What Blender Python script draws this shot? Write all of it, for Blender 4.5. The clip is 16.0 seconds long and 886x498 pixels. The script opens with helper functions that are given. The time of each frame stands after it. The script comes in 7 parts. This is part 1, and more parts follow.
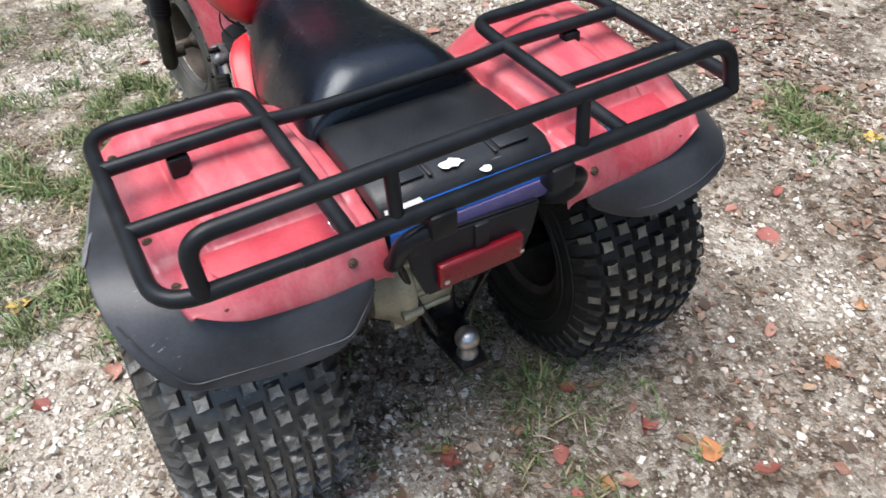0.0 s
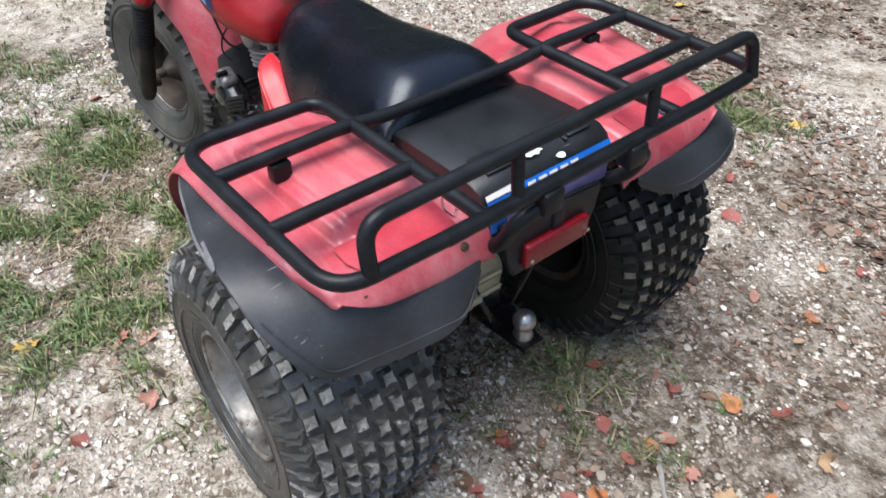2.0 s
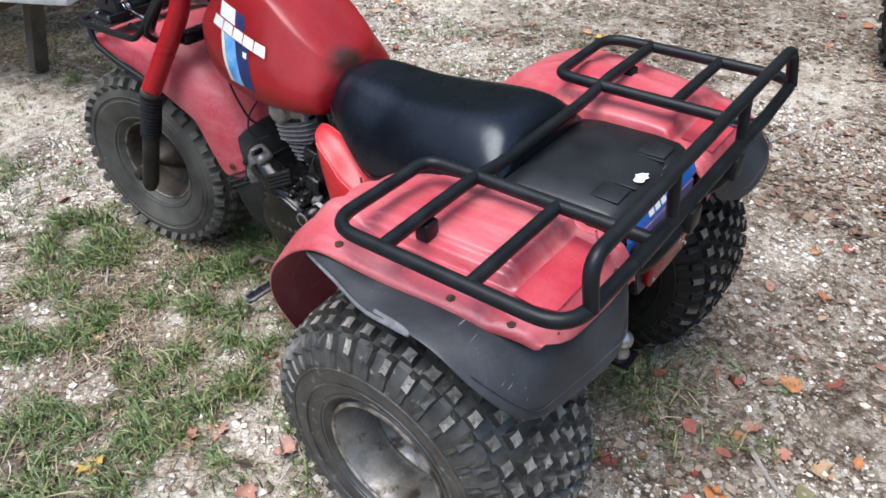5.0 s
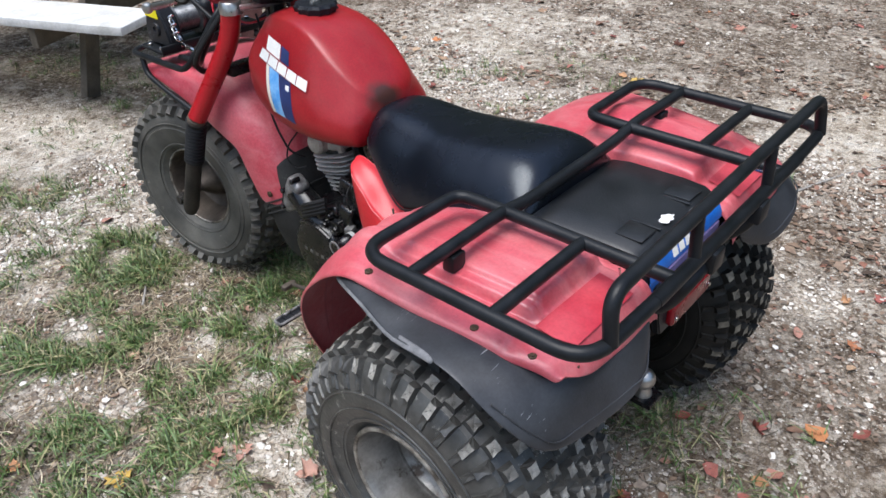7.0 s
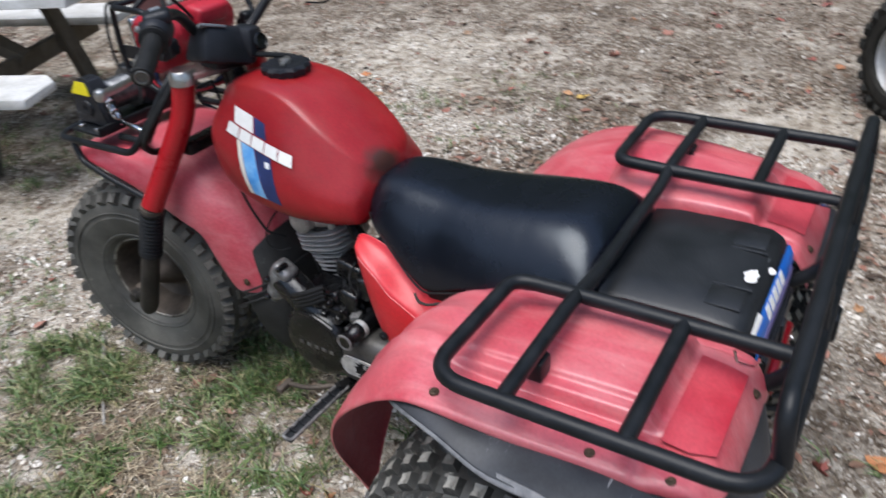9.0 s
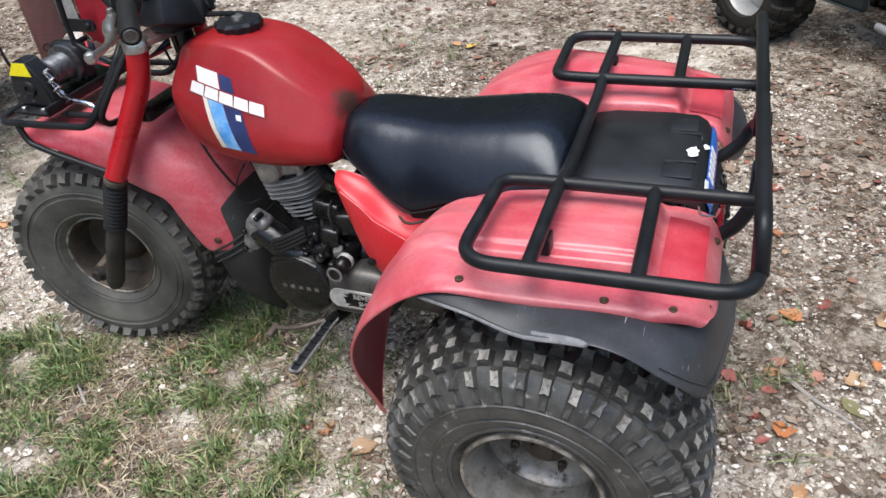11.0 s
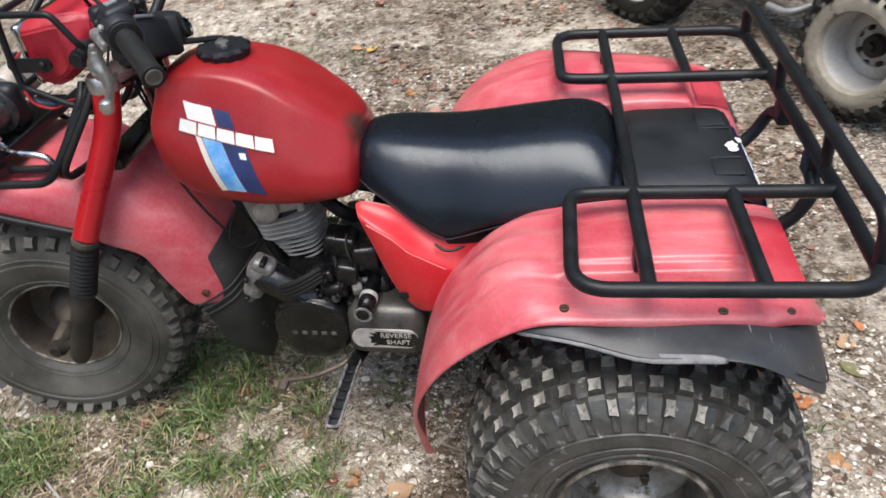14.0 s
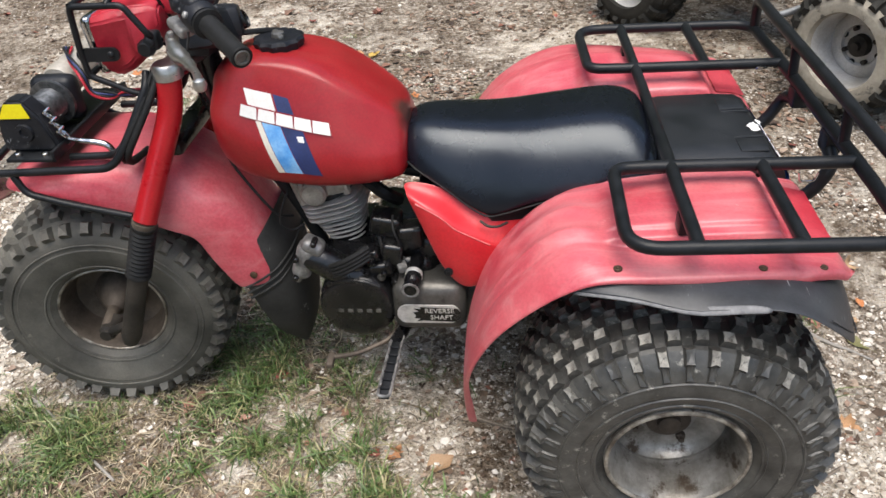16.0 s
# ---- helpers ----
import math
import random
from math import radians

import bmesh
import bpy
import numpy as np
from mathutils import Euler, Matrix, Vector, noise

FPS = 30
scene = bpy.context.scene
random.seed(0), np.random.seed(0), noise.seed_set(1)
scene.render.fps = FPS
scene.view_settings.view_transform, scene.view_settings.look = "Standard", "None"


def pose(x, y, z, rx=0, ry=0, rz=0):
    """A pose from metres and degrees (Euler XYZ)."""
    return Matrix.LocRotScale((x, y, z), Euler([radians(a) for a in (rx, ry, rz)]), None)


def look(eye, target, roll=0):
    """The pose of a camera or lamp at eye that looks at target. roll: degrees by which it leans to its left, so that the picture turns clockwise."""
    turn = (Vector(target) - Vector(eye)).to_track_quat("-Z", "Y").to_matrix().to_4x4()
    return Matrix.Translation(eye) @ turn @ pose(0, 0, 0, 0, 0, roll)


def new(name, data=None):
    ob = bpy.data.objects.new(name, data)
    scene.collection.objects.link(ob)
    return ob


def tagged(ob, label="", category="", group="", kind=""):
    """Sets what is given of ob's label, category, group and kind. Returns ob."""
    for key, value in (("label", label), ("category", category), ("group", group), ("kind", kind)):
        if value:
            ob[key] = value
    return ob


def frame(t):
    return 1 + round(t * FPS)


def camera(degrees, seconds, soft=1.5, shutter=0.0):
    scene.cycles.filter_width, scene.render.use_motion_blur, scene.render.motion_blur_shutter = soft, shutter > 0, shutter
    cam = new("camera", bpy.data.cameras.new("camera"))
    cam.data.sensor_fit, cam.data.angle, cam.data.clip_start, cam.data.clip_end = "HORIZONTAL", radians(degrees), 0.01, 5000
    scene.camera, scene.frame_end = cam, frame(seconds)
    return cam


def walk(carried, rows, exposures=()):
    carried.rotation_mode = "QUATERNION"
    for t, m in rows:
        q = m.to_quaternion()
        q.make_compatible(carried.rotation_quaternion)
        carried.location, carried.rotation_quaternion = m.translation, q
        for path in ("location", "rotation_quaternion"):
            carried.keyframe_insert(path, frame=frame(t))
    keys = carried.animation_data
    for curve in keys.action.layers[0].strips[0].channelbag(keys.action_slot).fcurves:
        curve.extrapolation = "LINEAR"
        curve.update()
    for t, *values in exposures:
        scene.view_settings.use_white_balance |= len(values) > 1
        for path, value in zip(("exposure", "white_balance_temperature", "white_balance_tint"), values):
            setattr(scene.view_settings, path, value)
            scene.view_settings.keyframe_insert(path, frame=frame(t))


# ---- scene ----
cam = camera(60.8, 16.0, 1.5, 0.35)
PATH = [
    (0, (-0.464, -0.982, 1.408), (0.215, 0.336, 0.066), -2.0),
    (0.5, (-0.517, -0.97, 1.417), (0.142, 0.382, 0.1), -3.1),
    (1, (-0.634, -0.953, 1.413), (0.131, 0.338, 0.091), -1.5),
    (1.5, (-0.773, -0.936, 1.407), (0.14, 0.251, 0.082), -0.6),
    (2, (-0.812, -0.899, 1.42), (0.151, 0.294, 0.136), 0.6),
    (2.5, (-0.79, -0.777, 1.39), (0.18, 0.435, 0.128), -0.3),
    (3, (-0.843, -0.7, 1.377), (0.145, 0.451, 0.073), 0.3),
    (3.5, (-0.979, -0.655, 1.408), (0.204, 0.313, 0.119), 0.0),
    (4, (-1.1, -0.636, 1.417), (0.134, 0.305, 0.156), -1.4),
    (4.5, (-1.153, -0.619, 1.431), (0.087, 0.338, 0.188), -1.1),
    (4.7, (-1.155, -0.616, 1.441), (0.087, 0.369, 0.223), -1.4),
    (6.8, (-1.173, -0.645, 1.456), (0.05, 0.481, 0.344), -1.1),
    (7, (-1.178, -0.646, 1.461), (0.053, 0.477, 0.356), -1.0),
    (7.5, (-1.189, -0.63, 1.485), (0.076, 0.503, 0.427), -2.1),
    (8, (-1.157, -0.53, 1.478), (0.104, 0.632, 0.45), -2.7),
    (8.5, (-1.1, -0.379, 1.479), (0.205, 0.754, 0.473), -4.7),
    (9, (-1.115, -0.301, 1.456), (0.273, 0.655, 0.379), -4.0),
    (9.2, (-1.158, -0.28, 1.445), (0.277, 0.566, 0.338), -4.7),
    (11.3, (-1.402, -0.188, 1.469), (0.103, 0.456, 0.32), -5.7),
    (11.5, (-1.415, -0.179, 1.478), (0.103, 0.487, 0.358), -5.1),
    (12, (-1.406, -0.137, 1.488), (0.123, 0.587, 0.422), -3.6),
    (12.5, (-1.316, -0.034, 1.448), (0.191, 0.693, 0.353), -4.2),
    (13, (-1.238, 0.047, 1.447), (0.235, 0.757, 0.297), -7.2),
    (13.5, (-1.251, 0.092, 1.446), (0.232, 0.68, 0.24), -7.0),
    (14, (-1.353, 0.204, 1.483), (0.226, 0.476, 0.286), -5.1),
    (14.5, (-1.433, 0.276, 1.501), (0.181, 0.466, 0.334), -5.5),
    (15, (-1.449, 0.301, 1.499), (0.164, 0.457, 0.326), -4.9),
    (15.5, (-1.471, 0.318, 1.497), (0.141, 0.498, 0.326), -5.0),
    (16, (-1.49, 0.339, 1.488), (0.118, 0.542, 0.316), -4.4),
]
walk(cam, [(t, look(eye, target, roll)) for t, eye, target, roll in PATH], [(0.0, 0.85, 6450, 10), (2.0, 0.72, 6300, 10), (4.5, 0.68, 6250, 10), (7.0, 0.60, 6220, 10), (9.0, 0.40, 6220, 10), (11.5, 0.72, 6500, 10), (13.0, 0.68, 6500, 10), (14.5, 0.68, 6850, 10), (16.0, 0.68, 6850, 10)])

# ---- daylight: bright but veiled, the sun softened by leaves and cloud ----
world = bpy.data.worlds.new("sky")
scene.world = world
world.use_nodes = True
wn = world.node_tree
sky = wn.nodes.new("ShaderNodeTexSky")
sky.sky_type = "NISHITA"
sky.sun_disc = False
sky.sun_elevation = radians(74)
sky.sun_rotation = radians(275)
sky.air_density, sky.dust_density, sky.ozone_density = 1.3, 2.5, 1.0
wn.nodes["Background"].inputs["Strength"].default_value = 0.15
wn.links.new(sky.outputs[0], wn.nodes["Background"].inputs[0])
sun = new("sun", bpy.data.lights.new("sun", "SUN"))
sun.data.energy = 2.7
sun.data.angle = radians(48)
sun.data.color = (1.0, 0.995, 0.985)
sun.matrix_world = look((-1.3, 0.1, 4.6), (0, 0, 0))


# ---- materials ----
def surface(name, c1, c2, scale=8.0, rough=0.5, metal=0.0, bump=0.1, fine=120.0, c3=None, spots=0.0, spot_scale=30.0,
            rough_var=0.15, contrast=0.18, coat=0.0, island=0.0, bump_dist=0.002, by_object=False, spec=None, scratch=None, stain=None, fade=None):
    """A worn surface: two colours mixed by broad noise, a third in small chips or scuffs, grain and relief."""
    m = bpy.data.materials.new(name)
    m.use_nodes = True
    nt = m.node_tree
    b = nt.nodes["Principled BSDF"]
    co = nt.nodes.new("ShaderNodeTexCoord")
    n1 = nt.nodes.new("ShaderNodeTexNoise")
    n1.inputs["Scale"].default_value, n1.inputs["Detail"].default_value = scale, 6
    n1.inputs["Roughness"].default_value = 0.62
    n2 = nt.nodes.new("ShaderNodeTexNoise")
    n2.inputs["Scale"].default_value, n2.inputs["Detail"].default_value = fine, 4
    for n in (n1, n2):
        nt.links.new(co.outputs["Object"], n.inputs["Vector"])
    r1 = nt.nodes.new("ShaderNodeValToRGB")
    r1.color_ramp.elements[0].position, r1.color_ramp.elements[1].position = 0.5 - contrast, 0.5 + contrast
    r1.color_ramp.elements[0].color, r1.color_ramp.elements[1].color = (*c1, 1), (*c2, 1)
    nt.links.new(n1.outputs[0], r1.inputs[0])
    col = r1.outputs[0]
    grain = nt.nodes.new("ShaderNodeMix")
    grain.data_type, grain.blend_type = "RGBA", "OVERLAY"
    grain.inputs[0].default_value = 0.25
    nt.links.new(col, grain.inputs[6])
    nt.links.new(n2.outputs[0], grain.inputs[7])
    col = grain.outputs[2]
    if island:
        rnd = nt.nodes.new("ShaderNodeObjectInfo").outputs["Random"] if by_object else nt.nodes.new("ShaderNodeNewGeometry").outputs["Random Per Island"]
        hsv = nt.nodes.new("ShaderNodeHueSaturation")
        mr = nt.nodes.new("ShaderNodeMapRange")
        mr.inputs[3].default_value, mr.inputs[4].default_value = 1 - island, 1 + island
        nt.links.new(rnd, mr.inputs[0])
        nt.links.new(mr.outputs[0], hsv.inputs["Value"])
        nt.links.new(col, hsv.inputs["Color"])
        col = hsv.outputs[0]
    if c3:
        n3 = nt.nodes.new("ShaderNodeTexNoise")
        n3.inputs["Scale"].default_value, n3.inputs["Detail"].default_value = spot_scale, 8
        n3.inputs["Roughness"].default_value = 0.7
        nt.links.new(co.outputs["Object"], n3.inputs["Vector"])
        r3 = nt.nodes.new("ShaderNodeValToRGB")
        r3.color_ramp.elements[0].position = 0.72 - spots
        r3.color_ramp.elements[1].position = 0.80 - spots
        nt.links.new(n3.outputs[0], r3.inputs[0])
        mx = nt.nodes.new("ShaderNodeMix")
        mx.data_type = "RGBA"
        mx.inputs[7].default_value = (*c3, 1)
        nt.links.new(r3.outputs[0], mx.inputs[0])
        nt.links.new(col, mx.inputs[6])
        col = mx.outputs[2]
    if scratch:
        # thin pale scratches that run mostly one way, in patches
        colour, amount = scratch
        mp = nt.nodes.new("ShaderNodeMapping")
        mp.inputs["Rotation"].default_value = (0.3, 0.2, 0.9)
        mp.inputs["Scale"].default_value = (14, 330, 120)
        nt.links.new(co.outputs["Object"], mp.inputs["Vector"])
        ns = nt.nodes.new("ShaderNodeTexNoise")
        ns.inputs["Scale"].default_value, ns.inputs["Detail"].default_value = 1.0, 3
        nt.links.new(mp.outputs[0], ns.inputs["Vector"])
        nm = nt.nodes.new("ShaderNodeTexNoise")
        nm.inputs["Scale"].default_value, nm.inputs["Detail"].default_value = 11, 4
        nt.links.new(co.outputs["Object"], nm.inputs["Vector"])
        add = nt.nodes.new("ShaderNodeMath")
        nt.links.new(ns.outputs[0], add.inputs[0])
        nt.links.new(nm.outputs[0], add.inputs[1])
        rs = nt.nodes.new("ShaderNodeValToRGB")
        rs.color_ramp.elements[0].position, rs.color_ramp.elements[1].position = 0.645 - amount * 0.5, 0.70 - amount * 0.5
        half = nt.nodes.new("ShaderNodeMath")
        half.operation = "MULTIPLY"
        half.inputs[1].default_value = 0.5
        nt.links.new(add.outputs[0], half.inputs[0])
        nt.links.new(half.outputs[0], rs.inputs[0])
        mx = nt.nodes.new("ShaderNodeMix")
        mx.data_type = "RGBA"
        mx.inputs[7].default_value = (*colour, 1)
        nt.links.new(rs.outputs[0], mx.inputs[0])
        nt.links.new(col, mx.inputs[6])
        col = mx.outputs[2]
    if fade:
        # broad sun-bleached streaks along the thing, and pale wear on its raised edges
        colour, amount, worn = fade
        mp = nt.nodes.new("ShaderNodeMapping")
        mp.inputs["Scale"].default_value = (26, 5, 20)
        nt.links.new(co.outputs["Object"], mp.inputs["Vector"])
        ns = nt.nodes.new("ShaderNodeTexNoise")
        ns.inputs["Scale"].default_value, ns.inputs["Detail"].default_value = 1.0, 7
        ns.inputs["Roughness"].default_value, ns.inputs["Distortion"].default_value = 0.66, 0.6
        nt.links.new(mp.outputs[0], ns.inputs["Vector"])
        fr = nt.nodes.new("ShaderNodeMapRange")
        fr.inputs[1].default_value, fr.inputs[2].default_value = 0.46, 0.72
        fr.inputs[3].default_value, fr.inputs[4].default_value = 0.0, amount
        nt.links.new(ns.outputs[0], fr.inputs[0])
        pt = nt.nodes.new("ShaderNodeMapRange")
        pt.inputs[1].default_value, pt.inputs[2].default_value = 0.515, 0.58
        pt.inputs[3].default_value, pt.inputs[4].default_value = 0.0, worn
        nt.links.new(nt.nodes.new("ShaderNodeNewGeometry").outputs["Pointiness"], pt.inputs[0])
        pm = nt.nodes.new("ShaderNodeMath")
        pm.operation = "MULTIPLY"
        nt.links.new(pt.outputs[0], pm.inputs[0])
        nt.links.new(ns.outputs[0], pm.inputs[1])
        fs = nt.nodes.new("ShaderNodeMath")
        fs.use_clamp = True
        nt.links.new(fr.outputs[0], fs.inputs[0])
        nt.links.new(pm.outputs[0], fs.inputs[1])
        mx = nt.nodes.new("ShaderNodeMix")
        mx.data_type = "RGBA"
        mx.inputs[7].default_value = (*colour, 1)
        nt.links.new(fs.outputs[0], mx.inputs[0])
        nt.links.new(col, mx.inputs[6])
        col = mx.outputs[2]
    if stain:
        # one worn, sooty patch at a place of its own
        centre, radius, colour = stain
        vd = nt.nodes.new("ShaderNodeVectorMath")
        vd.operation = "DISTANCE"
        vd.inputs[1].default_value = centre
        nt.links.new(co.outputs["Object"], vd.inputs[0])
        sm = nt.nodes.new("ShaderNodeMath")
        sm.operation = "MULTIPLY_ADD"
        sm.inputs[1].default_value, sm.inputs[2].default_value = -0.12, 0.06
        nt.links.new(n1.outputs[0], sm.inputs[0])
        sa = nt.nodes.new("ShaderNodeMath")
        nt.links.new(vd.outputs["Value"], sa.inputs[0])
        nt.links.new(sm.outputs[0], sa.inputs[1])
        st = nt.nodes.new("ShaderNodeMapRange")
        st.inputs[1].default_value, st.inputs[2].default_value = radius * 0.5, radius
        st.inputs[3].default_value, st.inputs[4].default_value = 0.9, 0.0
        nt.links.new(sa.outputs[0], st.inputs[0])
        mx = nt.nodes.new("ShaderNodeMix")
        mx.data_type = "RGBA"
        mx.inputs[7].default_value = (*colour, 1)
        nt.links.new(st.outputs[0], mx.inputs[0])
        nt.links.new(col, mx.inputs[6])
        col = mx.outputs[2]
    nt.links.new(col, b.inputs["Base Color"])
    rr = nt.nodes.new("ShaderNodeMapRange")
    rr.inputs[3].default_value, rr.inputs[4].default_value = max(0.03, rough - rough_var), min(1.0, rough + rough_var)
    nt.links.new(n1.outputs[0], rr.inputs[0])
    nt.links.new(rr.outputs[0], b.inputs["Roughness"])
    b.inputs["Metallic"].default_value = metal
    b.inputs["Specular IOR Level"].default_value = spec if spec is not None else (0.15 if max(c2) < 0.06 else 0.45)
    b.inputs["Coat Weight"].default_value = coat
    if bump:
        bp = nt.nodes.new("ShaderNodeBump")
        bp.inputs["Strength"].default_value, bp.inputs["Distance"].default_value = bump, bump_dist
        nt.links.new(n2.outputs[0], bp.inputs["Height"])
        nt.links.new(bp.outputs[0], b.inputs["Normal"])
    return m


def litter(name, colours, rough=0.85, jitter=0.25, by_object=False):
    """Small loose bits, each of its own colour."""
    m = bpy.data.materials.new(name)
    m.use_nodes = True
    nt = m.node_tree
    b = nt.nodes["Principled BSDF"]
    if by_object:
        rnd = nt.nodes.new("ShaderNodeObjectInfo").outputs["Random"]
    else:
        rnd = nt.nodes.new("ShaderNodeNewGeometry").outputs["Random Per Island"]
    ramp = nt.nodes.new("ShaderNodeValToRGB")
    e = ramp.color_ramp.elements
    while len(e) < len(colours):
        e.new(0.5)
    for i, c in enumerate(colours):
        e[i].position = i / max(1, len(colours) - 1)
        e[i].color = (*c, 1)
    nt.links.new(rnd, ramp.inputs[0])
    co = nt.nodes.new("ShaderNodeTexCoord")
    n = nt.nodes.new("ShaderNodeTexNoise")
    n.inputs["Scale"].default_value, n.inputs["Detail"].default_value = 90, 5
    nt.links.new(co.outputs["Object"], n.inputs["Vector"])
    mr = nt.nodes.new("ShaderNodeMapRange")
    mr.inputs[1].default_value, mr.inputs[2].default_value = 0.3, 0.7
    mr.inputs[3].default_value, mr.inputs[4].default_value = 1 - jitter, 1 + jitter
    nt.links.new(n.outputs[0], mr.inputs[0])
    hsv = nt.nodes.new("ShaderNodeHueSaturation")
    nt.links.new(mr.outputs[0], hsv.inputs["Value"])
    nt.links.new(ramp.outputs[0], hsv.inputs["Color"])
    nt.links.new(hsv.outputs[0], b.inputs["Base Color"])
    b.inputs["Roughness"].default_value = rough
    bp = nt.nodes.new("ShaderNodeBump")
    bp.inputs["Strength"].default_value, bp.inputs["Distance"].default_value = 0.4, 0.002
    nt.links.new(n.outputs[0], bp.inputs["Height"])
    nt.links.new(bp.outputs[0], b.inputs["Normal"])
    return m


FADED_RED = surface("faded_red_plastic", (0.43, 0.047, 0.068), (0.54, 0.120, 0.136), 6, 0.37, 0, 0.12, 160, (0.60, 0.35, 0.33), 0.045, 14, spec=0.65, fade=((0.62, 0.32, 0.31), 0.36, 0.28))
DEEP_RED = surface("sheltered_red_plastic", (0.48, 0.014, 0.021), (0.56, 0.028, 0.036), 6, 0.36, 0, 0.06, 160, spec=0.5, fade=((0.62, 0.20, 0.19), 0.05, 1.0))
PALE_RED = surface("pale_red_plastic", (0.60, 0.20, 0.19), (0.52, 0.09, 0.09), 24, 0.4, 0, 0.1, 160)
STRIP_RED = surface("half_faded_red_plastic", (0.38, 0.022, 0.038), (0.49, 0.070, 0.088), 7, 0.40, 0, 0.10, 160, (0.60, 0.36, 0.34), 0.07, 14)
CLOUDY = surface("cloudy_white_plastic", (0.66, 0.70, 0.75), (0.55, 0.59, 0.65), 12, 0.35, 0, 0.05, 120)
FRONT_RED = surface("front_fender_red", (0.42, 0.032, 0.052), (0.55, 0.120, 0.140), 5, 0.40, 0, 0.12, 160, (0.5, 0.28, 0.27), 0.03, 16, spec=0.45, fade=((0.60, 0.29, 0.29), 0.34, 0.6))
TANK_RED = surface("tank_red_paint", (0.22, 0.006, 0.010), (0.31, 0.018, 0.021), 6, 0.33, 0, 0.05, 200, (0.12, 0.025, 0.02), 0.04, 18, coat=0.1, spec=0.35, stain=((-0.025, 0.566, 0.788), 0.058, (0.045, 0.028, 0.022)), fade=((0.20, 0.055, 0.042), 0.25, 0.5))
FORK_RED = surface("fork_red_paint", (0.30, 0.006, 0.011), (0.36, 0.012, 0.016), 10, 0.30, 0, 0.03, 200, (0.12, 0.03, 0.025), 0.03, 30, coat=0.15, spec=0.4)
VINYL = surface("black_vinyl", (0.003, 0.004, 0.007), (0.005, 0.006, 0.010), 7, 0.27, 0, 0.26, 11, rough_var=0.07, bump_dist=0.007, spec=0.5)
# highlights tinted pale blue to stand in for a bluer sky reflection
VINYL.node_tree.nodes["Principled BSDF"].inputs["Specular Tint"].default_value = (0.87, 0.94, 1.0, 1)
RACK_BLACK = surface("rack_black_paint", (0.007, 0.008, 0.009), (0.015, 0.016, 0.018), 25, 0.38, 0, 0.10, 300, (0.09, 0.085, 0.08), 0.02, 60, spec=0.22)
BOX_BLACK = surface("scuffed_black_plastic", (0.008, 0.009, 0.011), (0.018, 0.019, 0.023), 12, 0.40, 0, 0.15, 240, (0.12, 0.125, 0.13), 0.05, 22, spec=0.25, scratch=((0.20, 0.21, 0.22), 0.02))
FLAP_BLACK = surface("grey_black_flap", (0.016, 0.017, 0.019), (0.056, 0.058, 0.064), 5, 0.42, 0, 0.12, 200, (0.27, 0.275, 0.28), 0.055, 13, spec=0.4, scratch=((0.30, 0.305, 0.31), -0.01))
RUBBER = surface("tyre_rubber", (0.021, 0.021, 0.020), (0.078, 0.076, 0.069), 16, 0.38, 0, 0.5, 120, (0.27, 0.26, 0.23), 0.13, 34, spec=0.6)
KNOB = surface("worn_tread_top", (0.080, 0.076, 0.068), (0.26, 0.248, 0.218), 45, 0.55, 0, 0.7, 140, (0.028, 0.027, 0.024), 0.14, 60, contrast=0.2, island=0.45, spec=0.5)
KNOB_ONE = surface("worn_tread_block_top", (0.080, 0.076, 0.068), (0.26, 0.248, 0.218), 45, 0.55, 0, 0.7, 140, (0.028, 0.027, 0.024), 0.14, 60, contrast=0.2, island=0.45, by_object=True, spec=0.5)
# deep shade on the right tyre is put into its rubber and dusty tops
SHADED_RUBBER = surface("shaded_tyre_rubber", (0.007, 0.007, 0.006), (0.020, 0.018, 0.015), 12, 0.55, 0, 0.5, 120, (0.09, 0.075, 0.055), 0.08, 24, spec=0.3)
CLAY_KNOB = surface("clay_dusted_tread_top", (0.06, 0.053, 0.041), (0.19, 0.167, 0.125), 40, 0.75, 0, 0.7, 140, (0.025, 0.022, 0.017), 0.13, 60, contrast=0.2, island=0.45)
DUSTY = surface("dusty_tyre_rubber", (0.034, 0.033, 0.029), (0.125, 0.118, 0.100), 5, 0.66, 0, 0.3, 200, (0.25, 0.23, 0.19), 0.08, 16, contrast=0.16)
DUSTY_KNOB = surface("dusty_tread_top", (0.05, 0.046, 0.040), (0.17, 0.158, 0.135), 20, 0.8, 0, 0.4, 200, (0.03, 0.028, 0.025), 0.05, 40, island=0.4)
RIM = surface("dirty_steel_rim", (0.33, 0.32, 0.30), (0.11, 0.10, 0.085), 10, 0.42, 0.5, 0.3, 120, (0.055, 0.040, 0.028), 0.16, 14, contrast=0.13)
LID_BLACK = surface("scuffed_grey_black_lid", (0.007, 0.008, 0.009), (0.017, 0.018, 0.020), 9, 0.42, 0, 0.25, 200, (0.11, 0.115, 0.12), 0.05, 26, spec=0.45, scratch=((0.16, 0.17, 0.18), -0.01))
CASE = surface("stained_gear_case", (0.13, 0.125, 0.115), (0.045, 0.042, 0.038), 10, 0.42, 0.5, 0.3, 140, (0.025, 0.022, 0.019), 0.13, 20)
WORN_EDGE = surface("worn_plastic_edge", (0.07, 0.072, 0.075), (0.18, 0.18, 0.185), 20, 0.55, 0, 0.2, 160, (0.05, 0.05, 0.052), 0.08, 30)
LAMP_RED = surface("lamp_red_plastic", (0.33, 0.010, 0.022), (0.42, 0.025, 0.040), 9, 0.42, 0, 0.06, 160, (0.5, 0.2, 0.2), 0.03, 16, spec=0.4)
